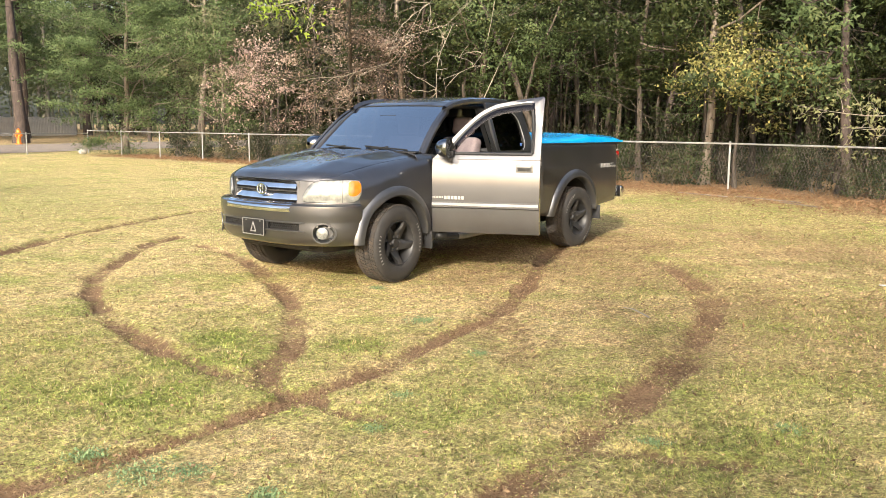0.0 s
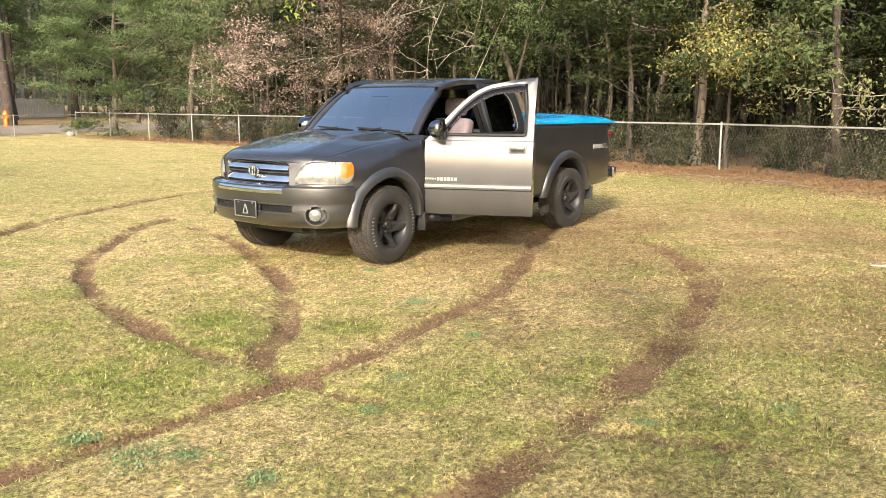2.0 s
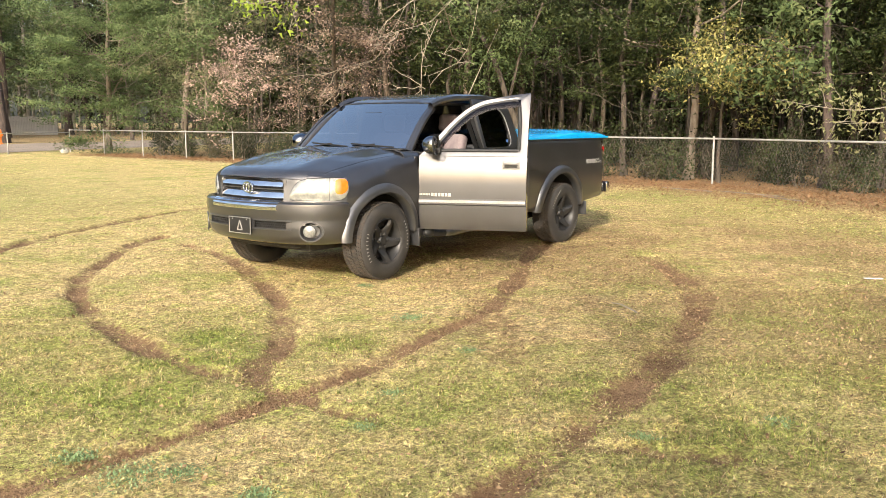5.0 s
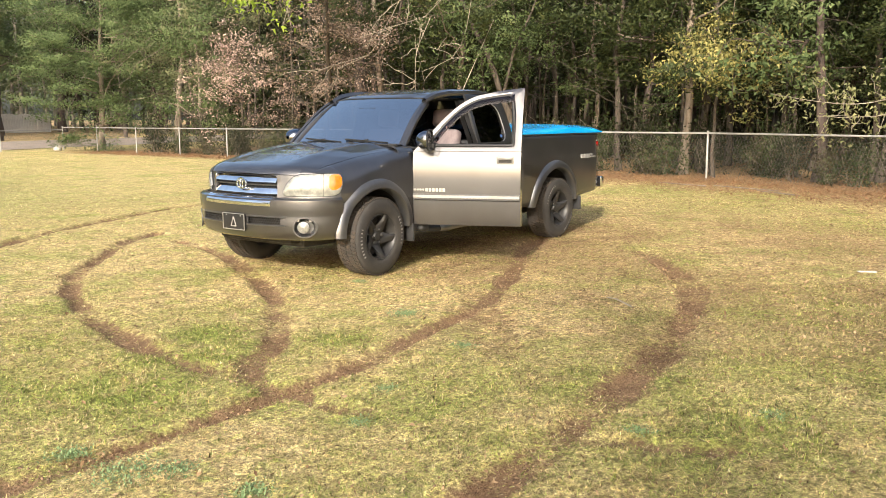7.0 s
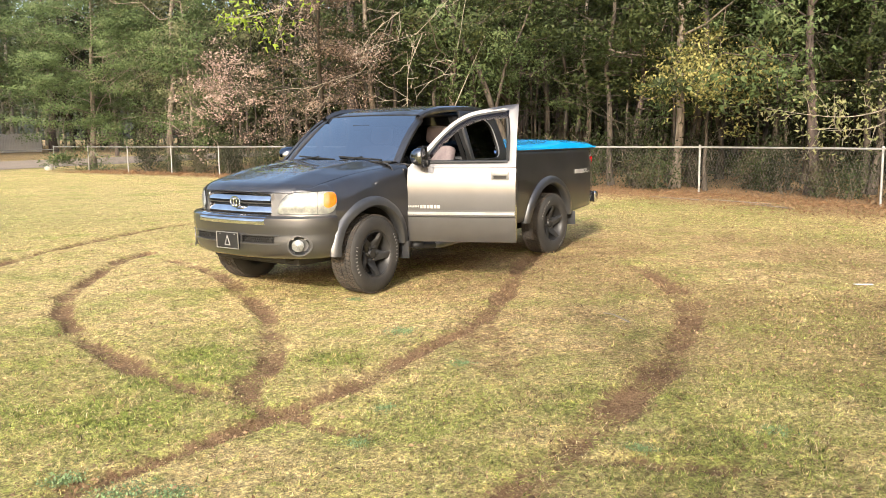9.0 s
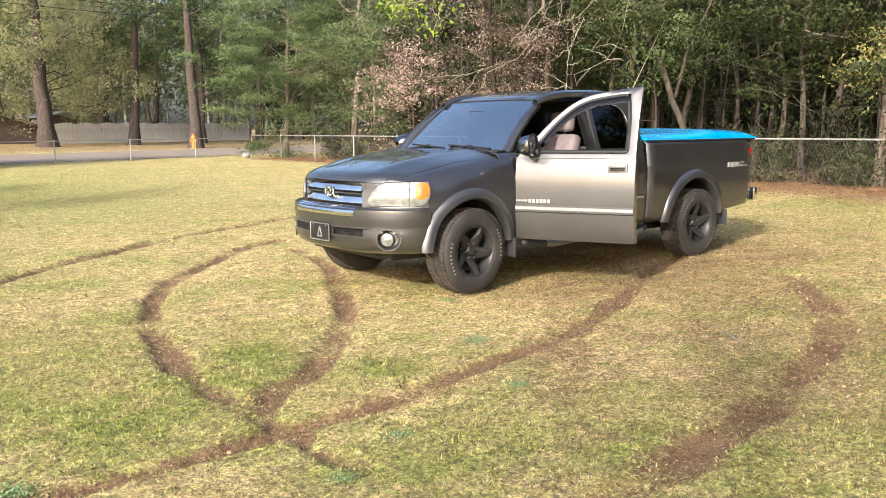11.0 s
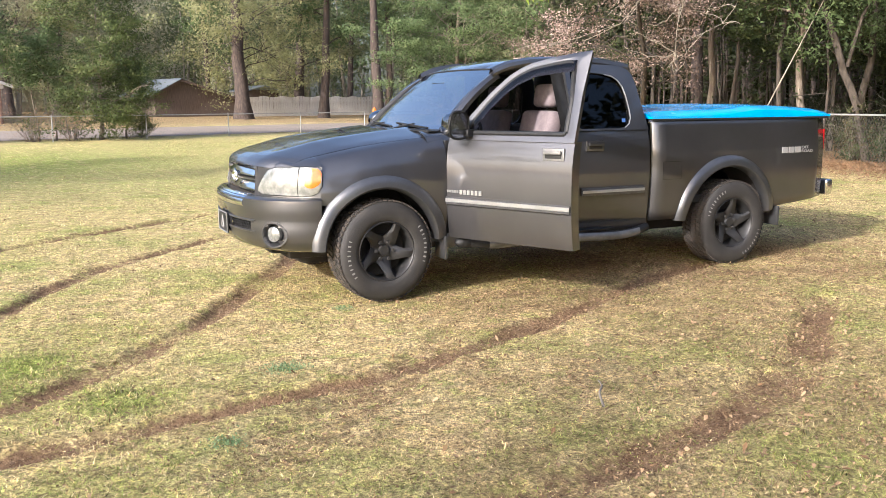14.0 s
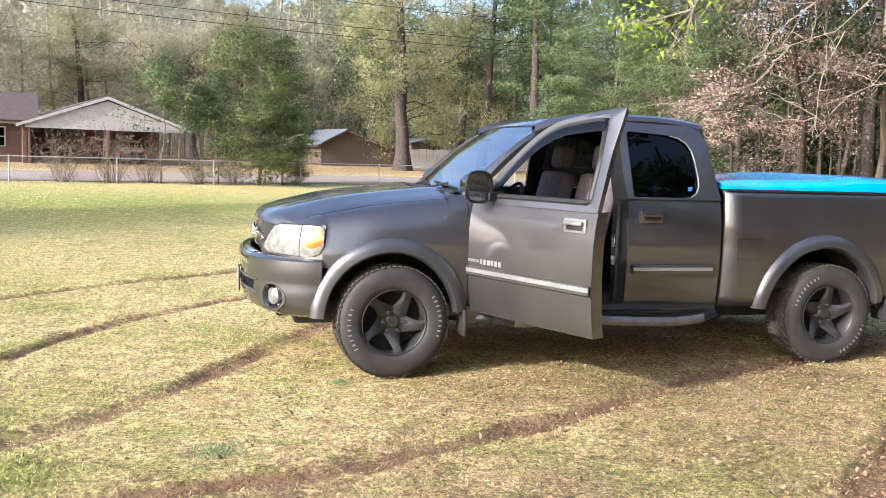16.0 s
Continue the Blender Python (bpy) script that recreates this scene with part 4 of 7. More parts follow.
for sg in (-1, 1):
    rows = []
    for u in np.linspace(-0.14, 1, 26):
        r = [corner_pt(u, z, 0, sg) for z in (0.74, 0.77, 0.81, 0.85, 0.9, 0.95, 0.985)]
        e = Vector(r[-1])
        hx = e.x + 0.02 + 0.03 * u
        hyy = min(abs(e.y) - 0.004, hood_half(hx))
        t_ = Vector((hx, sg * hyy, hood_z(hx, hyy) if u > 0.3 else 0.985))
        w2 = Vector((-0.456, sg * hood_half(-0.456), hood_z(-0.456, hood_half(-0.456))))
        f = max(0.0, (u - 0.5) / 0.5)
        t_ = t_.lerp(w2, f)
        for k in (0.3, 0.6, 0.85, 1.0):
            mid = e.lerp(t_, k)
            mid.z = e.z + (t_.z - e.z) * math.sin(k * math.pi / 2)
            r.append(tuple(mid))
        rows.append(r)
    thick(part("nose_corner", loft(rows), M_PAINT, truck), 0.012, 0)
    lamp = empty("headlamp")
    lamp.parent = truck
    for nm, u0, u1, f0, f1, up, m_, lab in (("lens", 0.04, 0.66, 0, 1, 0.010, M_LAMP_W, "clear headlamp lens"), ("side_lens", 0.67, 1.0, 0, 1, 0.010, M_LAMP_W, "clear side lens"), ("indicator", 0.76, 0.99, 0.26, 0.97, 0.0125, M_AMBER, "amber indicator")):
        rows = []
        for u in np.linspace(u0, u1, 16):
            a, b = lamp_range(u)
            ins = 0.0 if up < 0.012 else 0.35 * abs((u - (u0 + u1) / 2) / (u1 - u0) * 2) ** 3
            rows.append([corner_pt(u, a + (b - a) * f, up + 0.016 * math.sin(math.pi * min(1, max(0, f))) ** 0.5, sg) for f in np.linspace(f0 + ins * (f1 - f0) * 0.5, f1 - ins * (f1 - f0) * 0.4, 11)])
        thick(part(nm, loft(rows), m_, lamp, lab), 0.008, 0)
    rim_pts = [corner_pt(u, lamp_range(u)[0], 0.008, sg) for u in np.linspace(0.04, 1, 22)] + [corner_pt(u, lamp_range(u)[1], 0.008, sg) for u in np.linspace(1, 0.04, 22)]
    bm = bmesh.new()
    for a, b in zip(rim_pts, rim_pts[1:] + rim_pts[:1]):
        if (Vector(a) - Vector(b)).length > 1e-4:
            rod(bm, a, b, 0.007, n=5, cap=False)
    part("seal", bm, M_BLACK, lamp)
# Black filler box whose colour stands for the shadow above the bumper.
part("nose_shadow_gap", boxed(-0.80, -0.60, -0.62, 0.62, 0.74, 0.775, 0.01), M_CHASSIS, truck)

# licence-plate-sized front plate: a black plate with a pale emblem
plate = part("front_plate", boxed(-0.952, -0.942, -0.155, 0.155, 0.465, 0.62, 0.004), M_BLACK, truck, "black decorative front plate with pale emblem")
rimp = [(-0.15, 0.47), (0.15, 0.47), (0.15, 0.615), (-0.15, 0.615)]
bm = bmesh.new()
for a, b in zip(rimp, rimp[1:] + rimp[:1]):
    rod(bm, (-0.954, *a), (-0.954, *b), 0.004, n=5)
part("plate_rim", bm, M_SILVER, plate)
bm = bmesh.new()
for a, b in (((0.035, 0.5), (0.0, 0.585)), ((0.0, 0.585), (-0.035, 0.5)), ((0.035, 0.5), (-0.035, 0.5))):
    rod(bm, (-0.954, *a), (-0.954, *b), 0.006, n=5)
part("plate_emblem", bm, M_WHITE, plate, "plain pale emblem strokes")
for y in (0.10, -0.10):
    for z in (0.475, 0.6):
        part("plate_bolt", rod(bmesh.new(), (-0.95, y, z), (-0.956, y, z), 0.007, n=8), M_WHITE, plate)

# ---- load bed ----
for sg in (-1, 1):
    rows = []
    for x in arch_xs(2.362, 4.385, REAR_ARCH):
        low = arch_low(x, interp(x, [(2.36, 0.44), (2.8, 0.44), (3.7, 0.48), (4.4, 0.55)]), REAR_ARCH)
        taper = 0.03 * max(0, (x - 3.9) / 0.5) ** 2 + 0.05 * max(0, (x - 4.3) / 0.1) ** 2
        sec_ = [(x, sg * (0.87 - taper), 1.268), (x, sg * (0.895 - taper), 1.265), (x, sg * (0.91 - taper), 1.25), (x, sg * (0.918 - taper), 1.22)]
        for k in range(1, 11):
            z = 1.22 + (low - 1.22) * k / 10
            sec_.append((x, sg * (interp(z, [(0.4, 0.90), (0.55, 0.93), (0.8, 0.942), (1.0, 0.94), (1.22, 0.918)]) - taper), z))
        rows.append(sec_)
    b = thick(part("bed_side", loft(rows), M_PAINT, truck), 0.02, -1 if sg < 0 else 1)
    b.modifiers.remove(b.modifiers["crisp_edges"])
    part("bed_rail", boxed(2.37, 4.39, sg * 0.885 - 0.03, sg * 0.885 + 0.03, 1.262, 1.278, 0.006), M_BLACK, truck)
    rows = [[(2.355, sg * y, z) for y, z in ((0.6, 1.26), (0.91, 1.25), (0.94, 0.9), (0.9, 0.45))], [(2.375, sg * y, z) for y, z in ((0.6, 1.26), (0.91, 1.25), (0.94, 0.9), (0.9, 0.45))]]
    part("bed_edge", loft(rows), M_PAINT, truck)
    # lamps at the back
    tl = part("tail_lamp", boxed(4.375, 4.418, sg * 0.805 - 0.055, sg * 0.805 + 0.055, 0.97, 1.165, 0.015), M_RED, truck, "red tail lamp")
    part("clear_strip", boxed(4.40, 4.421, sg * 0.805 - 0.05, sg * 0.805 + 0.05, 0.98, 1.015, 0.006), M_LAMP_W, tl)
    part("corner_post", boxed(4.31, 4.39, sg * 0.815 - 0.04, sg * 0.815 + 0.04, 0.56, 1.262, 0.01), M_PAINT, truck)
part("tailgate", boxed(4.36, 4.43, -0.80, 0.80, 0.60, 1.265, 0.02), M_PAINT, truck)
part("bed_front", boxed(2.38, 2.42, -0.86, 0.86, 0.5, 1.25), M_PAINT, truck)
part("bed_floor", boxed(2.38, 4.38, -0.86, 0.86, 0.56, 0.62), M_CHASSIS, truck)
rb = part("rear_bumper", boxed(4.425, 4.515, -0.905, 0.905, 0.55, 0.70, 0.03, 3), M_CHROME, truck, "chrome rear bumper")
part("step_pad", boxed(4.435, 4.51, -0.5, 0.5, 0.698, 0.708, 0.003), M_BLACK, rb)
# fuel flap
def flap(x0, x1, z0, z1, out):
    return loft([[(x, -interp(z, [(0.4, 0.90), (0.55, 0.93), (0.8, 0.942), (1.0, 0.94), (1.22, 0.918)]) - out, z) for z in np.linspace(z0, z1, 9)] for x in (x0, (x0 + x1) / 2, x1)])


part("flap_edge", flap(2.472, 2.668, 0.779, 0.928, 0.0012), M_BLACK, truck)
part("fuel_flap", flap(2.475, 2.665, 0.782, 0.925, 0.0026), M_PAINT, truck)

# blue bed cover, domed, higher towards the tailgate
rows = []
for x in np.linspace(2.365, 4.405, 24):
    f = (x - 2.365) / 2.04
    top = interp(f, [(0, 1.322), (0.03, 1.33), (0.3, 1.345), (0.46, 1.352), (0.56, 1.375), (0.75, 1.37), (0.92, 1.35), (1, 1.325)])
    sec_ = []
    for v in np.linspace(-1, 1, 25):
        e = abs(v)
        z = top + 0.022 * (1 - e * e) - 0.03 * max(0, e - 0.9) / 0.1
        sec_.append((x, v * 0.905, z))
    sec_ = [(x, -0.915, 1.279), (x, -0.917, 1.30)] + sec_ + [(x, 0.917, 1.30), (x, 0.915, 1.279)]
    rows.append(sec_)
cover = part("bed_cover", loft(rows), M_BLUE, None, sharp=40)
tagged(cover, "bright blue fibreglass tonneau cover on the truck bed", "bed cover")
for s_ in (rows[0], rows[-1]):
    bm = bmesh.new()
    bm.faces.new([bm.verts.new(p) for p in s_])
    part("end_panel", bm, M_BLUE, cover)

# ---- steps, flaps ----
for sg in (-1, 1):
    pts = [(0.60, sg * 0.93, 0.40), (0.70, sg * 0.985, 0.385), (1.2, sg * 0.99, 0.385), (2.2, sg * 0.99, 0.385), (2.31, sg * 0.95, 0.40)]
    line = smooth_rows(pts, 26)
    rows = [[(p[0], p[1] + 0.038 * math.cos(a), p[2] + 0.034 * math.sin(a)) for a in np.linspace(0, 2 * math.pi, 13)[:-1]] for p in line]
    st = part("side_step", loft(rows, close=True), M_BLACK, truck, "black and steel tubular side step")
    bm = bmesh.new()
    rows = [[(p[0], p[1] + sg * 0.04 * math.cos(a), p[2] + 0.036 * math.sin(a)) for a in np.linspace(-1.0, 0.9, 7)] for p in line[3:-2]]
    thick(part("step_tube", loft(rows), M_STEP, st, "dull steel tube"), 0.004)
    for x0, x1 in ((1.42, 1.95),):
        part("step_pad", boxed(x0, x1, sg * 0.985 - 0.04, sg * 0.985 + 0.04, 0.415, 0.428, 0.005), M_BLACK, st)
    bm = bmesh.new()
    bmesh.ops.create_uvsphere(bm, u_segments=14, v_segments=8, radius=0.05)
    bmesh.ops.scale(bm, vec=(1.7, 0.95, 0.9), verts=bm.verts)
    bmesh.ops.translate(bm, vec=(0.63, sg * 0.955, 0.395), verts=bm.verts)
    part("step_end", bm, M_BLACK, st)
    for x, z in ((0.47, 0.33), (3.78, 0.37)):
        m = part("mud_flap", boxed(x - 0.012, x + 0.012, sg * 0.87 - 0.09, sg * 0.87 + 0.085, z - 0.055, z + 0.12, 0.01), M_FLARE, truck, "grey mud flap")

# ---- driver's door, hinged at its front edge and standing open ----
HX, HY = 0.495, -0.93
D_LEN = 0.953                     # the door is a little shorter than its opening
door = empty("driver_door", (HX, HY, 0), -65.0)
door.parent = truck


def dl(x, z, out=0.0):
    """Door sheet in the door's own frame."""
    y = roof_y(z) if z > 1.19 else side_y(z)
    return ((x - HX) * D_LEN, -(y + out) - HY, z)


rows = [[dl(x, z) for z in np.linspace(0.44, 1.16, 18)] for x in np.linspace(0.50, 1.605, 10)]
thick(part("door_skin", loft(rows), M_PAINT, door), 0.012, 0)
rows = [[(p[0], p[1] + 0.085, p[2]) for p in r] for r in rows]
part("door_trim", loft(rows), M_DASH, door, "dark inner door trim")
edge = [dl(x, z) for x, z in ((0.50, 0.44), (1.605, 0.44), (1.605, 1.16), (0.50, 1.16))]
bm = bmesh.new()
for x in (0.50, 1.605):
    loft([[dl(x, z) for z in np.linspace(0.44, 1.16, 18)], [(dl(x, z)[0], dl(x, z)[1] + 0.085, z) for z in np.linspace(0.44, 1.16, 18)]], bm)
for z in (0.44, 1.16):
    loft([[dl(x, z) for x in np.linspace(0.5, 1.605, 10)], [(dl(x, z)[0], dl(x, z)[1] + 0.085, z) for x in np.linspace(0.5, 1.605, 10)]], bm)
part("door_edge", bm, M_PAINT, door)
D_OUT = [(0.505, 1.15), (0.60, 1.245), (0.80, 1.46), (0.965, 1.60), (1.12, 1.675), (1.36, 1.715), (1.605, 1.742), (1.605, 1.45), (1.605, 1.15)]
D_WIN = [(0.64, 1.203), (0.69, 1.262), (0.85, 1.445), (0.998, 1.567), (1.135, 1.632), (1.35, 1.667), (1.495, 1.682), (1.522, 1.45), (1.522, 1.205)]
ro = round_loop(D_OUT, [0.005, 0.05, 0.09, 0.08, 0.08, 0.1, 0.006, 0.05, 0.005], 4)
ri = round_loop(D_WIN, [0.02, 0.03, 0.08, 0.08, 0.08, 0.1, 0.05, 0.05, 0.02], 4)
thick(part("window_frame", loft([[dl(*a) for a in ro], [dl(*(np.array(a) * 0.5 + np.array(b) * 0.5)) for a, b in zip(ro, ri)], [dl(*a, -0.006) for a in ri]], close=True), M_PAINT, door, sharp=30), 0.035, 0)
bm = bmesh.new()
for a, b in zip(ri, ri[1:] + ri[:1]):
    if (Vector(a) - Vector(b)).length > 1e-4:
        rod(bm, dl(*a, 0.004), dl(*b, 0.004), 0.021, n=8)
part("window_seal", bm, M_BLACK, door)
vis = smooth_rows([(0.72, 1.305), (0.85, 1.452), (0.998, 1.575), (1.135, 1.64), (1.35, 1.675), (1.515, 1.69)], 22)
rows = [[dl(p[0], p[1], 0.015), dl(p[0] + 0.012 * (p[0] < 1.2), p[1] - 0.035, 0.03), dl(p[0] + 0.02 * (p[0] < 1.2), p[1] - 0.07, 0.03)] for p in vis]
thick(part("rain_visor", loft(rows), M_VISOR, door, "smoky plastic rain visor"), 0.003)
# lower colour band, moulding, handle
rows = [[dl(x, z, o) for z, o in ((0.745, 0.0), (0.742, 0.022), (0.69, 0.024), (0.675, 0.0))] for x in np.linspace(0.503, 1.60, 8)]
part("side_moulding", loft(rows), M_FLARE, door)
rows = [[dl(x, z, o) for z, o in ((0.734, 0.022), (0.73, 0.027), (0.708, 0.028), (0.704, 0.022))] for x in np.linspace(0.505, 1.598, 8)]
part("moulding_strip", loft(rows), M_SILVER, door, "bright strip")
handle((1.45 - HX) * D_LEN, 1.075, door, -0.932 - HY, M_STEP)
# lettering as plain bars
for k in range(13):
    big = k >= 7
    xx, w, z0, z1 = (0.632 + (k - 7) * 0.036, 0.024, 0.766, 0.798) if big else (0.51 + k * 0.0165, 0.010, 0.775, 0.793)
    p0 = dl(xx, z0)
    bm = bmesh.new()
    box(bm, p0[0], p0[0] + w, p0[1] - 0.013, p0[1] + 0.004, z0, z1)
    part("raised_bar", bm, M_SILVER, door, "dull bright raised bar" if big else "", smooth=False)


# mirror on the door, and its twin on the far door
def mirror(parent, place, sg):
    mi = empty("wing_mirror")
    mi.parent = parent
    mi.matrix_basis = place
    rows = []
    for t in np.linspace(0, 1, 9):
        r = math.sqrt(max(0.0, 1 - (t * 0.98) ** 2.4))
        x = 0.035 - 0.13 * t
        rows.append([(x, 0.105 * r * math.copysign(abs(math.cos(a)) ** 0.7, math.cos(a)), 0.092 * r * math.copysign(abs(math.sin(a)) ** 0.7, math.sin(a))) for a in np.linspace(0, 2 * math.pi, 25)[:-1]])
    part("housing", loft(rows, close=True), M_MIRROR, mi, "smoked chrome mirror housing")
    bm = bmesh.new()
    bm.faces.new([bm.verts.new((0.033, 0.1 * math.copysign(abs(math.cos(a)) ** 0.7, math.cos(a)), 0.087 * math.copysign(abs(math.sin(a)) ** 0.7, math.sin(a)))) for a in np.linspace(0, 2 * math.pi, 25)[:-1]])
    bmesh.ops.solidify(bm, geom=bm.faces[:], thickness=0.004)
    part("mirror_glass", bm, M_CHROME, mi, "mirror glass")
    part("rim", spin_x(0.108, 0.095), M_BLACK, mi)
    part("stalk", boxed(-0.03, 0.06, 0.07 if sg < 0 else -0.2, 0.2 if sg < 0 else -0.07, -0.085, -0.03, 0.015), M_BLACK, mi, "black mirror arm")


def spin_x(ry, rz):
    bm = bmesh.new()
    p = [(0.036, ry * math.copysign(abs(math.cos(a)) ** 0.7, math.cos(a)), rz * math.copysign(abs(math.sin(a)) ** 0.7, math.sin(a))) for a in np.linspace(0, 2 * math.pi, 25)[:-1]]
    for a, b in zip(p, p[1:] + p[:1]):
        rod(bm, a, b, 0.009, n=5, cap=False)
    return bm


mirror(door, Matrix.Translation((0.165, -0.115, 1.262)) @ pose(0, 0, 0, 0, 0, 0), -1)
mirror(truck, pose(0.72, 0.99, 1.262), 1)
for sg in (-1, 1):
    # shoulder between the wing, the door and the foot of the pillar
    rows = [[(x, sg * y, z) for y, z in ((0.865, 1.13), (0.855, 1.158), (0.835, 1.178), (0.80, 1.192), (0.74, 1.205))] for x in (0.36, 0.44, 0.52, 0.58)]
    thick(part("cowl_shoulder", loft(rows), M_PAINT, truck), 0.01, 0)
    part("hinge_pillar", boxed(0.492, 0.545, sg * 0.83 - 0.06, sg * 0.83 + 0.06, 0.46, 1.15, 0.012), M_PAINT, truck)

# far door, shut
cab_side(1, 0.495, 1.61, "passenger_door")
ro3 = round_loop(D_OUT, [0.005, 0.05, 0.09, 0.08, 0.08, 0.1, 0.006, 0.05, 0.005], 4)
pd = part("passenger_window_frame", loft([[on_side(a[0], a[1], 1) for a in ro3], [on_side(b[0], b[1], 1) for b in ri]], close=True), M_PAINT, truck)
thick(pd, 0.03, 0)

# ---- inside the cab ----
def seat(y, x=1.33):
    s = empty("seat")
    s.parent = truck
    part("cushion", boxed(x - 0.36, x + 0.14, y - 0.25, y + 0.25, 0.66, 0.84, 0.06, 4), M_SEAT, s)
    bm = boxed(-0.07, 0.07, -0.245, 0.245, 0.0, 0.56, 0.06, 4)
    bmesh.ops.transform(bm, matrix=Matrix.Translation((x + 0.14, y, 0.80)) @ pose(0, 0, 0, 0, 14, 0), verts=bm.verts)
    part("backrest", bm, M_SEAT, s)
    bm = boxed(-0.055, 0.055, -0.135, 0.135, 0.0, 0.19, 0.05, 4)
    bmesh.ops.transform(bm, matrix=Matrix.Translation((x + 0.29, y, 1.375)) @ pose(0, 0, 0, 0, 8, 0), verts=bm.verts)
    part("headrest", bm, M_SEAT, s, "padded cloth headrest")
    for dy in (-0.05, 0.05):
        part("headrest_post", rod(bmesh.new(), (x + 0.275, y + dy, 1.33), (x + 0.285, y + dy, 1.40), 0.007, n=6), M_CHROME, s)
    part("base", boxed(x - 0.3, x + 0.12, y - 0.22, y + 0.22, 0.47, 0.66), M_DASH, s)


seat(-0.40, 1.37)
seat(0.42, 1.37)
part("rear_bench", boxed(1.95, 2.28, -0.7, 0.7, 0.47, 1.22, 0.05, 3), M_DASH, truck)
rows = [[(0.44, y, 1.165), (0.60, y, 1.175), (0.74, y, 1.15), (0.80, y, 1.08), (0.76, y, 0.98), (0.66, y, 0.80), (0.6, y, 0.6)] for y in np.linspace(-0.83, 0.83, 12)]
thick(part("dashboard", loft(rows), M_DASH, truck), 0.02)
sw = empty("steering_wheel")
sw.parent = truck
sw.matrix_basis = Matrix.Translation((0.93, -0.40, 1.10)) @ pose(0, 0, 0, 0, -65, 0)
bm = bmesh.new()
for k in range(32):
    a, b = (Vector((0.185 * math.cos(2 * math.pi * t / 32), 0.185 * math.sin(2 * math.pi * t / 32), 0)) for t in (k, k + 1))
    rod(bm, a, b, 0.014, n=7, cap=False)
part("rim", bm, M_BLACK, sw)
bm = bmesh.new()
for a in (0, 130, 230):
    rod(bm, (0, 0, 0), (0.18 * math.cos(radians(a + 90)), 0.18 * math.sin(radians(a + 90)), 0), 0.015, n=6)
bmesh.ops.create_cone(bm, cap_ends=True, segments=16, radius1=0.07, radius2=0.06, depth=0.05)
part("hub", bm, M_BLACK, sw)
part("rear_view_mirror", boxed(0.86, 0.88, -0.12, 0.12, 1.52, 1.58, 0.01), M_BLACK, truck)


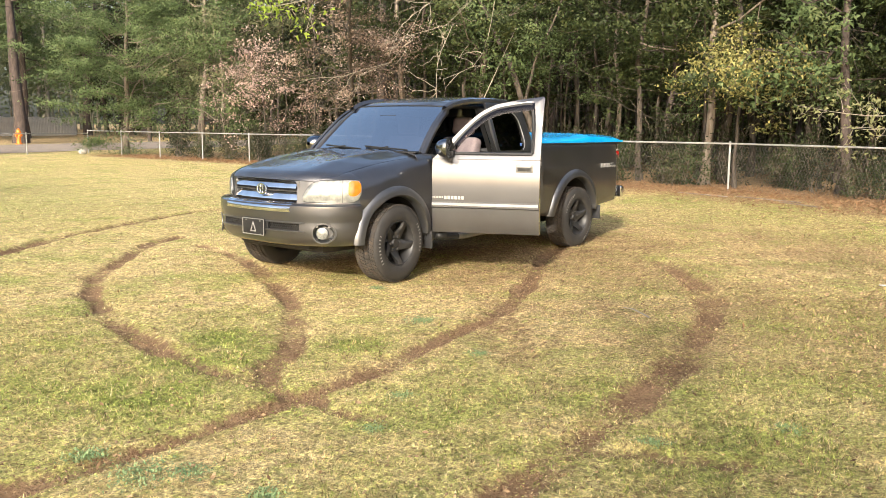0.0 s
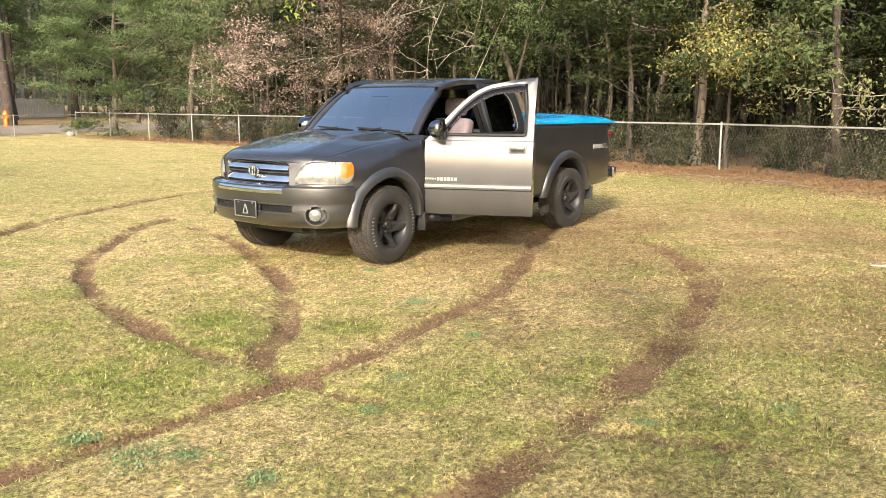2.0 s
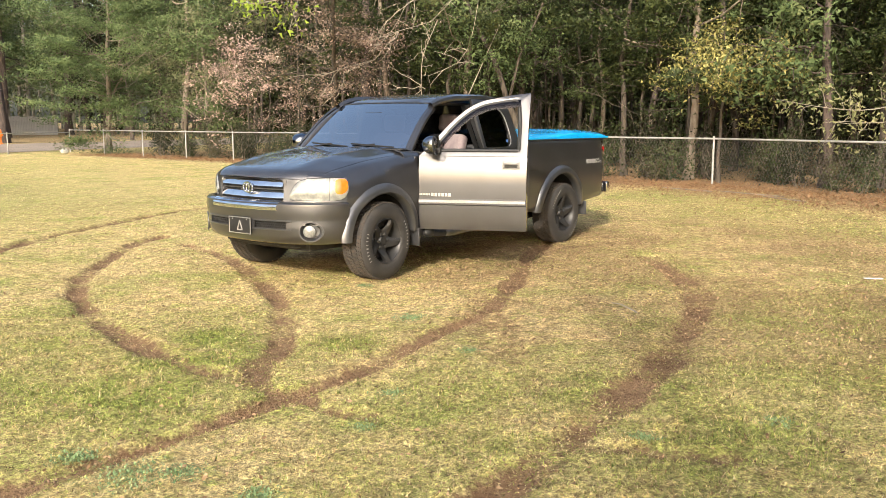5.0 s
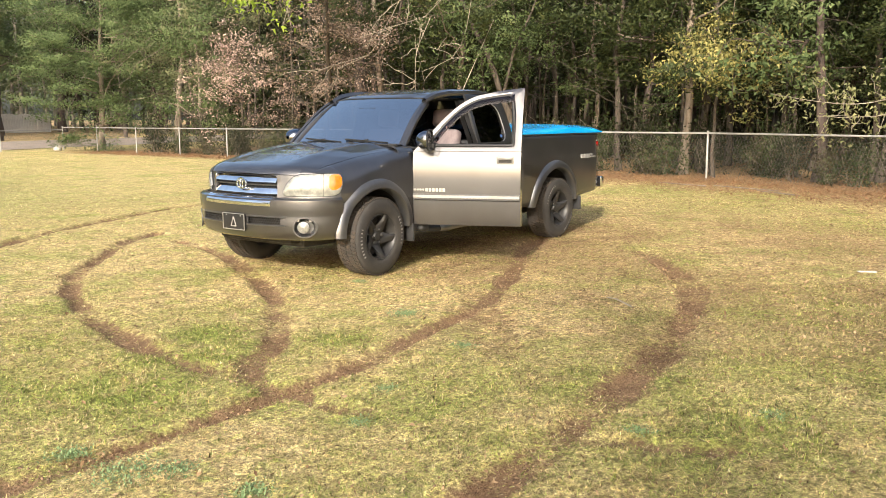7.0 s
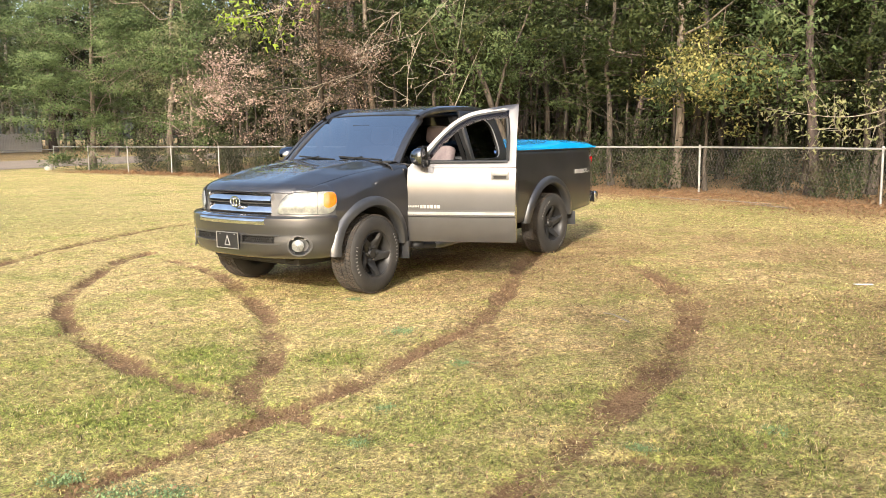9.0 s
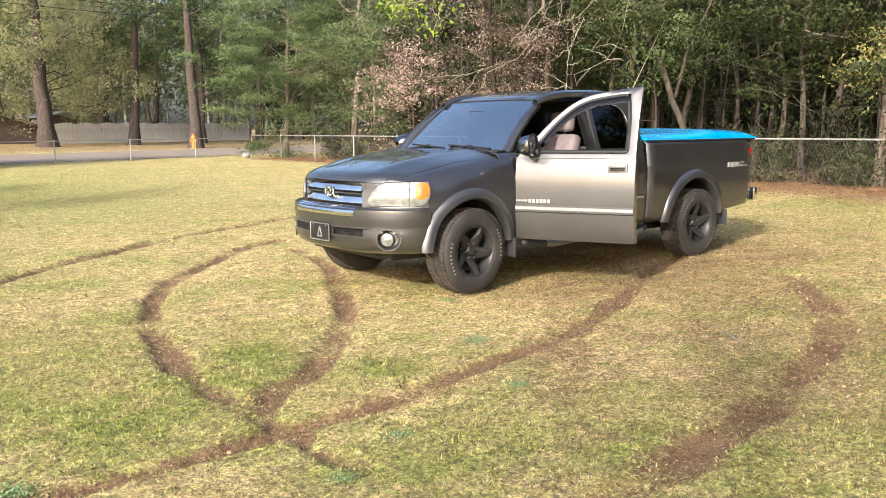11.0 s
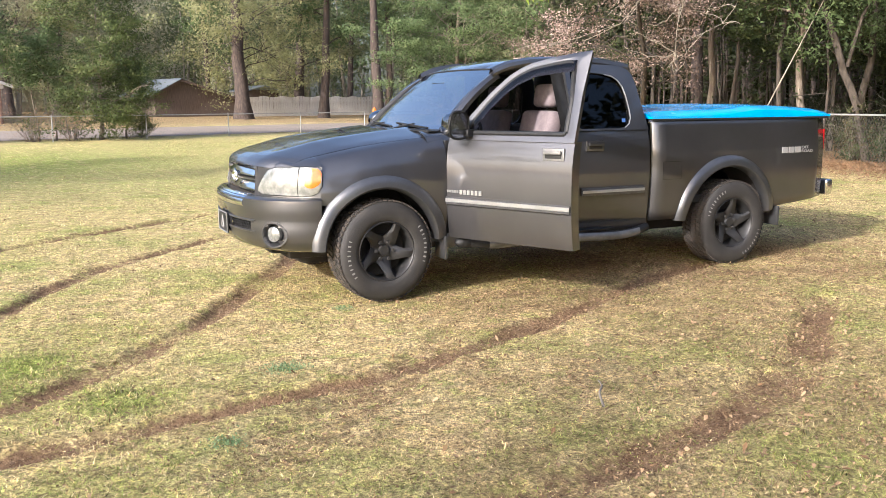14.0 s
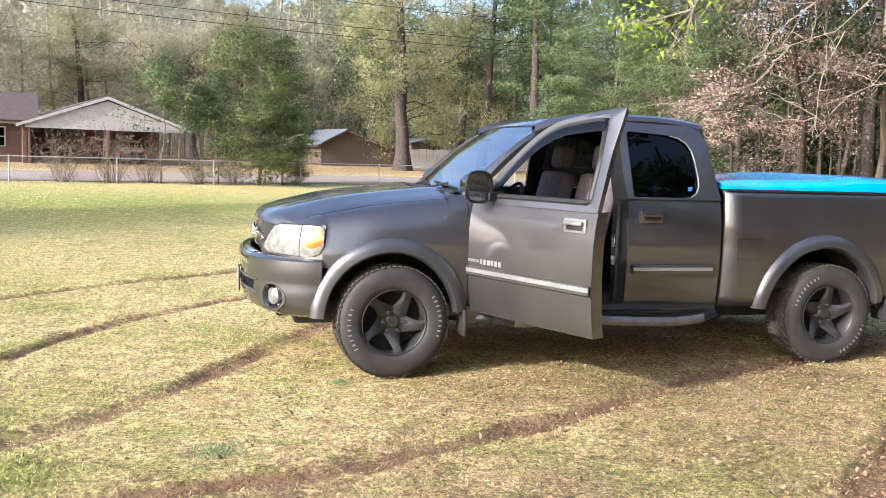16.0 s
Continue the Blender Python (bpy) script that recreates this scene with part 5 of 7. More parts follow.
# ---- wheels ----
def wheel(x, sg, steer=0.0):
    w = empty("wheel")
    w.parent = truck
    w.matrix_basis = Matrix.Translation((x, sg * 0.825, AX_R)) @ pose(0, 0, 0, 0, (x * 37) % 72, (180 if sg > 0 else 0) + steer)
    # in its own frame the outer face looks to -y
    tyre = part("tyre", spin([(0.215, 0.115), (0.225, 0.128), (0.255, 0.136), (0.29, 0.138), (0.325, 0.132), (0.35, 0.118), (0.36, 0.10), (0.362, 0.05), (0.362, -0.05), (0.36, -0.10), (0.35, -0.118), (0.325, -0.132), (0.29, -0.138), (0.255, -0.136), (0.225, -0.128), (0.215, -0.115), (0.215, 0.115)], 56), M_RUBBER, w, "black all-terrain tyre", sharp=50)
    bm = bmesh.new()
    for k in range(60):
        a = 2 * math.pi * k / 60
        for j, (y0, y1) in enumerate(((-0.112, -0.066), (-0.058, -0.006), (0.006, 0.058), (0.066, 0.112))):
            m = Matrix.Rotation(-(a + (j % 2) * 0.06), 4, "Y") @ Matrix.Translation((0.3635, (y0 + y1) / 2, 0)) @ pose(0, 0, 0, 18 * (1 if j % 2 else -1), 0, 0)
            r = bmesh.ops.create_cube(bm, size=1)
            bmesh.ops.transform(bm, matrix=m @ Matrix.Diagonal((0.014 if 0 < j < 3 else 0.009, y1 - y0, 0.027, 1)), verts=r["verts"])
    part("tread", bm, M_TREAD, tyre, "muddy tread blocks", smooth=False)
    # raised white marks on the sidewall, as plain bars
    bm = bmesh.new()
    box(bm, -0.011, 0.011, -0.002, 0.002, -0.004, 0.004)
    mark = None
    for centre in (8, 188):
        for k in range(9):
            m = Matrix.Rotation(-radians(centre - 26 + k * 6.4), 4, "Y") @ Matrix.Translation((0.300, -0.1378, 0))
            ob = part("sidewall_mark", bm, M_WHITE, tyre, "raised pale sidewall bar", smooth=False) if mark is None else new("sidewall_mark", mark.data)
            mark = mark or ob
            ob.parent = tyre
            ob.matrix_basis = m @ Matrix.Diagonal((1, 1, 1.5 if k % 3 == 1 else 1.0, 1))
    rim_ = part("rim", spin([(0.222, -0.118), (0.212, -0.124), (0.204, -0.115), (0.195, -0.06), (0.188, 0.0)], 48), M_RIM, w, "matte black alloy rim", sharp=50)
    # Black plate closing the rim: painted shade for the gaps between spokes.
    part("rim_back_plate", spin([(0.189, 0.01), (0.15, 0.02), (0.0, 0.02)], 32), M_CHASSIS, w)
    for k in range(5):
        bm = bmesh.new()
        loft([[(r, y, z) for r, y, z in ((rr, yy - 0.012, tw - hw), (rr, yy - 0.022, tw - hw * 0.3), (rr, yy - 0.026, tw + hw * 0.55), (rr, yy - 0.008, tw + hw), (rr, yy + 0.03, tw + hw * 0.8), (rr, yy + 0.03, tw - hw * 0.8))]
              for rr, yy, hw, tw in ((0.03, -0.03, 0.05, 0.0), (0.08, -0.045, 0.058, 0.0), (0.11, -0.062, 0.046, 0.006), (0.15, -0.082, 0.034, 0.016), (0.185, -0.095, 0.032, 0.03), (0.204, -0.096, 0.042, 0.04))], bm, close=True)
        bmesh.ops.transform(bm, matrix=Matrix.Rotation(2 * math.pi * k / 5 + 0.3, 4, "Y"), verts=bm.verts)
        part("spoke", bm, M_RIM, rim_, sharp=40)
    part("hub", spin([(0.0, -0.082), (0.036, -0.08), (0.044, -0.06), (0.088, -0.058), (0.104, -0.04), (0.108, 0.0)], 30), M_RIM, rim_)
    for k in range(6):
        a = 2 * math.pi * k / 6
        part("wheel_nut", rod(bmesh.new(), (0.068 * math.cos(a), -0.055, 0.068 * math.sin(a)), (0.068 * math.cos(a), -0.084, 0.068 * math.sin(a)), 0.0125, n=6), M_RUBBER, rim_, smooth=False)


wheel(0.0, -1, 3)
wheel(0.0, 1, 3)
wheel(WB, -1)
wheel(WB, 1)
part("axle", rod(bmesh.new(), (0, -0.75, AX_R), (0, 0.75, AX_R), 0.05), M_CHASSIS, truck)
part("axle", rod(bmesh.new(), (WB, -0.75, AX_R), (WB, 0.75, AX_R), 0.06), M_CHASSIS, truck)

# side marks as plain bars behind the rear wheel and on the quarter panel
for a, b in ((3.80, 3.868), (3.882, 3.945), (3.958, 4.022)):
    bm = bmesh.new()
    box(bm, a, b, -0.947, -0.93, 0.962, 1.013)
    part("bed_decal", bm, M_DECAL, truck, "pale sticker mark as plain bars", smooth=False)
for word, z in (("OFF", 0.994), ("ROAD", 0.962)):
    cu = bpy.data.curves.new("sticker_word", "FONT")
    cu.body, cu.size, cu.extrude = word, 0.036, 0.001
    tmp = bpy.data.objects.new("sticker_word", cu)
    me = bpy.data.meshes.new_from_object(tmp)
    bpy.data.objects.remove(tmp)
    w_ = link_part("sticker_word", me, M_DECAL, truck, "pale sticker word")
    w_.matrix_basis = Matrix.Translation((4.035, -0.9435, z)) @ pose(0, 0, 0, 90, 0, -2) @ Matrix.Diagonal((1.35, 1, 1, 1))
# small blue sticker in the quarter glass
part("window_sticker", boxed(2.095, 2.125, -0.872, -0.868, 1.245, 1.285, 0.0), M_STICKER, truck, "small blue window sticker")
bm = bmesh.new()
for k in range(4):
    p = on_side(2.20 + k * 0.03, 1.235, -1)
    box(bm, p[0], p[0] + 0.02, p[1] - 0.006, p[1] + 0.01, 1.227, 1.247)
part("trim_badge", bm, M_SILVER, truck, "small bright badge", smooth=False)

# ---- trees ----
def tubes(paths, sides=6):
    """Tapered round limbs: each path is rows of x, y, z, radius."""
    V, F, o = [], [], 0
    ang = np.linspace(0, 2 * math.pi, sides, endpoint=False)
    for p in paths:
        p = np.asarray(p, float)
        d = np.gradient(p[:, :3], axis=0)
        d /= np.linalg.norm(d, axis=1)[:, None] + 1e-9
        ref = np.where(np.abs(d[:, 2:3]) > 0.9, [[1.0, 0, 0]], [[0, 0, 1.0]])
        u = np.cross(d, ref)
        u /= np.linalg.norm(u, axis=1)[:, None] + 1e-9
        w = np.cross(d, u)
        ring = p[:, None, :3] + p[:, 3, None, None] * (np.cos(ang)[None, :, None] * u[:, None] + np.sin(ang)[None, :, None] * w[:, None])
        V.append(ring.reshape(-1, 3))
        k = len(p)
        i, j = np.meshgrid(np.arange(k - 1), np.arange(sides), indexing="ij")
        a, b = o + i * sides + j, o + i * sides + (j + 1) % sides
        F.append(np.stack([a, b, b + sides, a + sides], -1).reshape(-1, 4))
        o += k * sides
    return np.concatenate(V), np.concatenate(F)


def bent(r, a, b, r0, r1, n=7, wob=0.12):
    """A limb from a to b that wanders on its way."""
    a, b = np.asarray(a, float), np.asarray(b, float)
    t = np.linspace(0, 1, n)[:, None]
    p = a + (b - a) * t
    size = np.linalg.norm(b - a)
    off = np.cumsum(r.normal(0, 1, (n, 3)), axis=0) * wob * size / n
    off -= off[0] + (off[-1] - off[0]) * t * 0.5
    rad = r0 + (r1 - r0) * t[:, 0] ** 0.8
    return np.c_[p + off, rad]


def leaves(r, centres, spread, size, droop=0.3, whole=True, flat_z=1.0):
    """Pointed leaf blades round the given places, turned every way, shaded softly as clumps."""
    n = len(centres)
    off = r.normal(0, 1, (n, 3))
    c = centres + off * spread * [1, 1, flat_z]
    d = r.normal(0, 1, (n, 3)) * [1, 1, 0.5 + 0.5 * flat_z] - [0, 0, droop]
    d /= np.linalg.norm(d, axis=1)[:, None]
    e = np.cross(d, r.normal(0, 1, (n, 3)))
    e /= np.linalg.norm(e, axis=1)[:, None] + 1e-9
    s = size * r.uniform(0.6, 1.3, (n, 1))
    out = off * 0.8 + [0, 0, 0.35]
    if whole:
        out = out + 0.8 * (c - c.mean(0)) / (c.std(0) + 1e-6)
    out /= np.linalg.norm(out, axis=1)[:, None] + 1e-9
    flat = np.cross(e, d)
    turn = np.where((flat * out).sum(1) < 0, -1.0, 1.0)[:, None]
    v = np.stack([c - d * s * 0.4 - e * turn * s * 0.26, c - d * s * 0.4 + e * turn * s * 0.26, c + d * s * 0.6], 1)
    soft = out * 0.75 + flat * turn * 0.5
    soft /= np.linalg.norm(soft, axis=1)[:, None] + 1e-9
    return v.reshape(-1, 3), np.arange(3 * n).reshape(-1, 3), np.repeat(soft, 3, 0)


def tree(name, seed, h, r0, crown0, spread, n_limbs, n_leaves, size, leaf, bark, label, category="tree", clump=0.35, forks=3, lean=0.04, flat_z=0.45, sprays=1.0, tip=None, up=(-0.1, 0.55), limb_r=0.06):
    """A tapered trunk, limbs that fork, and a ragged crown of single leaves."""
    r = np.random.RandomState(seed)
    ob = empty(name)
    top = np.array([r.normal(0, lean) * h, r.normal(0, lean) * h, h])
    if tip:
        top[:2] = tip
    trunk = bent(r, (0, 0, -0.1), top, r0, r0 * 0.22, 12, 0.10 if h < 13 else 0.05)
    trunk[0, 3] *= 1.35
    paths, tips = [trunk], []
    for i in range(n_limbs):
        f = crown0 / h + (0.97 - crown0 / h) * (i + r.uniform(0, 0.9)) / n_limbs
        k = min(int(f * 11), 10)
        base = trunk[k] + (trunk[k + 1] - trunk[k]) * (f * 11 - k)
        a = r.uniform(0, 6.283)
        reach = spread * r.uniform(0.55, 1.1) * (1.15 - 0.75 * max(0, (f - 0.45)) / 0.55)
        end = base[:3] + [math.cos(a) * reach, math.sin(a) * reach, reach * r.uniform(*up)]
        limb = bent(r, base[:3], end, min(limb_r, base[3] * 0.42), 0.008, 7, 0.35)
        paths.append(limb)
        for j in range(forks):
            b = limb[r.randint(2, 6)]
            e2 = b[:3] + r.normal(0, 1, 3) * reach * 0.3 + (end - base[:3]) * 0.22
            lm = bent(r, b[:3], e2, b[3] * 0.6, 0.006, 5, 0.4)
            paths.append(lm)
            tips += [lm[2, :3], lm[3, :3], lm[4, :3]]
        tips += [limb[4, :3], limb[5, :3], limb[6, :3]]
    v, f = tubes(paths, 6)
    raw("trunk", v, f, bark, ob, smooth=True)
    if n_leaves:
        tips = np.array(tips)
        k = max(12, int(len(tips) * sprays))
        sub = tips[r.randint(0, len(tips), k)] + r.normal(0, clump * 0.8, (k, 3))
        share = r.gamma(2.0, 1.0, k)
        cl = sub[r.choice(k, n_leaves, p=share / share.sum())]
        v, f, nv = leaves(r, cl, clump * 0.62, size, flat_z=flat_z)
        raw("crown", v, f, leaf, ob, normals=nv)
    return tagged(ob, label, category)


def put(src, x, y, s=1.0, rz=0.0, sz=None):
    m = Matrix.LocRotScale((x, y, float(ground_z(x, y))), Euler((0, 0, radians(rz))), (s, s, sz or s))
    return copy_thing(src, m)


def place_first(src, x, y, s=1.0, rz=0.0):
    src.matrix_basis = Matrix.LocRotScale((x, y, float(ground_z(x, y))), Euler((0, 0, radians(rz))), (s, s, s))
    return src


def shrub(name, seed, h, w, n_leaves, size, leaf, label, stems=9, category="shrub"):
    r = np.random.RandomState(seed)
    ob = empty(name)
    paths, tips = [], []
    for i in range(stems):
        a, q2 = r.uniform(0, 6.283), r.uniform(0.2, 1) * w * 0.5
        e = (math.cos(a) * q2, math.sin(a) * q2, h * r.uniform(0.55, 1.0))
        p = bent(r, (math.cos(a) * q2 * 0.2, math.sin(a) * q2 * 0.2, -0.05), e, 0.018, 0.004, 8, 0.25)
        paths.append(p)
        for k in (2, 3, 4, 5, 6, 7):
            b = p[k, :3]
            e2 = b + r.normal(0, 0.16 * w, 3)
            paths.append(bent(r, b, e2, 0.007, 0.003, 4, 0.3))
            tips += [b, (b + e2) / 2, e2]
    v, f = tubes(paths, 3)
    raw("stem", v, f, M_BARK, ob, smooth=True)
    tips = np.array(tips)
    v, f, nv = leaves(r, tips[r.randint(0, len(tips), n_leaves)], 0.11 * w, size)
    v[:, 2] = np.abs(v[:, 2])
    raw("foliage", v, f, leaf, ob, normals=nv)
    return tagged(ob, label, category)


R = np.random.RandomState(11)
M_LEAF_VINE = leaf_mat("brownish_vine_leaves", [(0.03, 0.045, 0.016), (0.06, 0.07, 0.025), (0.09, 0.07, 0.035), (0.045, 0.07, 0.02)], 0.2)
# Darker copy of the bark, with the shade under the crowns in its colour.
M_SHADE_BARK = mat("bark_painted_shade", (0.04, 0.032, 0.025), (0.085, 0.067, 0.05), 5, 0.92, bump=0.8, bscale=18, stretch=(3, 3, 0.6), grain=0.4, gscale=30)
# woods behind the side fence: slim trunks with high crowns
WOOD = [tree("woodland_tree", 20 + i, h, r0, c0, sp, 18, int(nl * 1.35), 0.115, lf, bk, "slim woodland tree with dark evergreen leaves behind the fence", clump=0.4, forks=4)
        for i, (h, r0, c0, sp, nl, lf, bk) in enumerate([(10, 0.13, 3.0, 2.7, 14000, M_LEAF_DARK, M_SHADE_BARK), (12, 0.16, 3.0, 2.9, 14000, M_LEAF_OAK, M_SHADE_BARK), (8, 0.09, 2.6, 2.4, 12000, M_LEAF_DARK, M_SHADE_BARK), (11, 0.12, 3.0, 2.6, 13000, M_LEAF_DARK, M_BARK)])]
DEEP = [tree("deep_woods_tree", 30 + i, h, r0, c0, sp, 13, 3800, 0.18, M_LEAF_DEEP, M_SHADE_BARK, "tree deep in the woods, shade painted into its colours", clump=0.45)
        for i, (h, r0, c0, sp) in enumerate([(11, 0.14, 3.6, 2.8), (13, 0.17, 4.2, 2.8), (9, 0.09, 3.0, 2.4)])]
BARE = [tree("slim_tree", 40 + i, h, r0, c0, 1.2, 8, 800, 0.12, M_LEAF_DARK, M_SHADE_BARK, "thin nearly bare tree in the woods, shade painted into its bark", clump=0.3, forks=1)
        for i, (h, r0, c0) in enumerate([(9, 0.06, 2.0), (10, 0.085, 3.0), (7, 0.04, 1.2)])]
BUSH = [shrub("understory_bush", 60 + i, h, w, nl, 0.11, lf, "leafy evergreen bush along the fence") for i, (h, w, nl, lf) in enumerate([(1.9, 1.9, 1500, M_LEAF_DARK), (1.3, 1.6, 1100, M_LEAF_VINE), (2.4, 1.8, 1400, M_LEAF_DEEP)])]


def wood_edge(y):
    return float(np.interp(y, [p[1] for p in SIDE[::-1]], [p[0] for p in SIDE[::-1]]))


used = {}


def scatter(sources, spots, group, s0=0.8, s1=1.2):
    for k, (x, y) in enumerate(spots):
        src = sources[k % len(sources)]
        s = R.uniform(s0, s1)
        if src.name not in used:
            used[src.name] = 1
            ob = place_first(src, x, y, s, R.uniform(0, 360))
        else:
            ob = put(src, x, y, s, R.uniform(0, 360), s * R.uniform(0.9, 1.1))
        ob["group"] = group


def rows_of(rows, last):
    out = []
    for row, gap in rows:
        y = -12.0
        while y < last - row * 0.3:
            yy = y + R.uniform(-0.8, 0.8)
            out.append((wood_edge(yy) + row + R.uniform(-1.1, 1.1), yy))
            y += gap * R.uniform(0.8, 1.25)
    R.shuffle(out)
    return out


scatter(WOOD, rows_of(((2.4, 2.9), (5.8, 3.1)), 15), "woodland trees")
scatter(DEEP, rows_of(((9.0, 3.2), (13.0, 3.8), (18.0, 4.6)), 26), "woodland trees")
thin = []
for k in range(110):
    yy = R.uniform(-9, 24)
    thin.append((wood_edge(yy) + 1.2 + 15 * R.uniform(0, 1) ** 1.3, yy))
scatter(BARE, thin, "thin woodland trees", 0.7, 1.2)
bushes = []
for k in range(42):
    yy = -10 + 34 * (k + R.uniform(0, 1)) / 42
    bushes.append((wood_edge(yy) + R.uniform(0.7, 2.2), yy))
for k in range(46):
    yy = -10 + 34 * (k + R.uniform(0, 1)) / 46
    bushes.append((wood_edge(yy) + R.uniform(5, 14), yy))
for k, yy in enumerate((20.6, 21.5, 22.4, 23.3, 24.2, 25.1, 26.0, 26.9, 27.8)):
    bushes.append((wood_edge(yy) + (0.55 if k % 2 else 1.2), yy))
scatter(BUSH, bushes, "bushes along the fence", 0.7, 1.15)

# far woods, joined: crowns and trunks that close the view
def far_woods(name, arc, label, n_tree, leaf, seed, h0=9, h1=16, n_leaf=900, size=0.38, bark=None):
    r = np.random.RandomState(seed)
    paths, pts = [], []
    for k in range(n_tree):
        x, y = arc(r)
        z = float(ground_z(x, y))
        h = r.uniform(h0, h1)
        paths.append(bent(r, (x, y, z - 0.2), (x + r.normal(0, 0.5), y + r.normal(0, 0.5), z + h), r.uniform(0.08, 0.24), 0.05, 6, 0.05))
        c = r.normal(0, 1, (n_leaf // 12, 3)) * [1.5, 1.5, h * 0.22] + [x, y, z + h * 0.62]
        pts.append(np.repeat(c, 12, 0))
    ob = empty(name)
    v, f = tubes(paths, 6)
    raw("trunks", v, f, bark or M_PINE, ob, smooth=True)["kind"] = "stuff"
    c = np.concatenate(pts)
    v, f, nv = leaves(r, c, 0.42, size, whole=False)
    v[:, 2] = np.maximum(v[:, 2], 0.2)
    raw("foliage", v, f, leaf, ob, normals=nv)["kind"] = "stuff"
    return tagged(ob, label, "woods", kind="stuff")


far_woods("far_woods", lambda r: (wood_edge(0) + r.uniform(20, 48), r.uniform(-30, 70)), "dense woods far behind the fence, shade painted into their leaves", 170, M_LEAF_DEEP, 5, 8, 21, 840, 0.5)


# Unseen woods, added to darken what the truck's side mirrors.
far_woods("far_woods", lambda r: (r.uniform(-3, 34), -19 - r.uniform(0, 16) + 0.12 * r.uniform(0, 20)), "unseen dark woods added on the lawn's other side for reflections", 70, M_LEAF_DEEP, 15, 9, 14, 700, 0.55)


# ---- single trees by the fence ----
oak = tree("oak_tree", 71, 14, 0.26, 1.3, 6.2, 40, 66000, 0.16, M_LEAF_OAK, M_BARK, "broad green oak tree at the corner of the fence", clump=0.95, forks=5, flat_z=0.3, sprays=0.6)
place_first(oak, 17.5, 33.2, 0.66, 40)
olive = tree("olive_leaved_tree", 72, 12, 0.17, 1.6, 3.6, 26, 24000, 0.12, M_LEAF_SAGE, M_BARK, "tall olive-green tree at the wood's edge", clump=0.5, forks=4)
place_first(olive, 17.6, 27.0, 1.0, 10)
put(olive, 22.5, 31.5, 1.1, 200)
evergreen = tree("evergreen_tree", 73, 9, 0.13, 1.2, 2.6, 22, 15000, 0.13, M_LEAF_OAK, M_BARK, "bushy green evergreen tree beside the fence", clump=0.5, forks=4)
place_first(evergreen, 17.2, 24.6, 0.8, 0)
blossom = tree("blossoming_tree", 74, 7.4, 0.11, 1.7, 2.5, 36, 21000, 0.075, M_BLOSSOM, M_SHADE_BARK, "leaning tree with faded pink-brown blossom over the fence", clump=0.32, forks=5, tip=(-6.1, -5.8))
place_first(blossom, 15.9, 15.7, 1.0, 0)
low_blossom = tree("low_blossoming_tree", 79, 4.6, 0.07, 1.0, 2.0, 22, 4600, 0.095, M_BLOSSOM_PALE, M_SHADE_BARK, "low tree thick with pale pink blossom behind the fence", clump=0.26, forks=5)
place_first(low_blossom, 17.3, 22.1, 1.0, 30)
yellow = tree("yellowing_tree", 75, 3.7, 0.06, 2.1, 1.4, 10, 2400, 0.10, M_LEAF_YEL, M_SHADE_BARK, "small tree with yellow-green leaves over the fence", clump=0.3, forks=4)
place_first(yellow, 15.0, 1.6, 1.0, 30)
lit = tree("sunlit_tree", 77, 9, 0.14, 2.7, 2.2, 16, 5000, 0.13, M_LEAF_OAK, M_PINE, "sunlit tree with green leaves behind the fence", clump=0.4, forks=4)
place_first(lit, 14.9, -0.9, 1.0, 60)
put(lit, 16.2, 4.0, 0.8, 200)
# Out of view; placed so that its crown dapples the near lawn.
shade_tree = tree("thin_leaved_tree", 78, 10.5, 0.16, 5.9, 3.2, 16, 3100, 0.15, M_LEAF_OLIVE, M_BARK, "thin-leaved tree out of view, added to shade the lawn's near side", clump=0.5, forks=3)
place_first(shade_tree, -20.7, -13.3, 1.0, 0)
red_trunk = tree("pine_tree", 76, 17, 0.24, 8.0, 3.0, 14, 7000, 0.2, M_LEAF_DARK, M_PINE, "tall pine with reddish-brown bark", clump=0.5)
place_first(red_trunk, 18.6, 16.9, 1.0, 0)
leaner = empty("leaning_tree", (15.4, 7.4, 0))
tagged(leaner, "pale leaning tree trunk behind the fence", "tree")
rl = np.random.RandomState(8)
v, f = tubes([bent(rl, (0, 0, -0.1), (-0.5, 1.1, 3.6), 0.10, 0.075, 10, 0.12), bent(rl, (-0.5, 1.1, 3.6), (-0.9, 3.0, 6.5), 0.075, 0.035, 8, 0.15), bent(rl, (-0.2, 0.55, 2.2), (0.3, -0.8, 6.0), 0.05, 0.02, 8, 0.12)], 8)
raw("trunk", v, f, M_SHADE_BARK, leaner, smooth=True)
cl = np.repeat(np.array([[-0.9, 3.0, 6.3], [-0.7, 2.0, 4.9], [0.3, -0.8, 5.8], [-0.4, 1.0, 3.4]]), 700, 0)
v, f, nv = leaves(rl, cl, 0.55, 0.13)
raw("crown", v, f, M_LEAF_OAK, leaner, normals=nv)


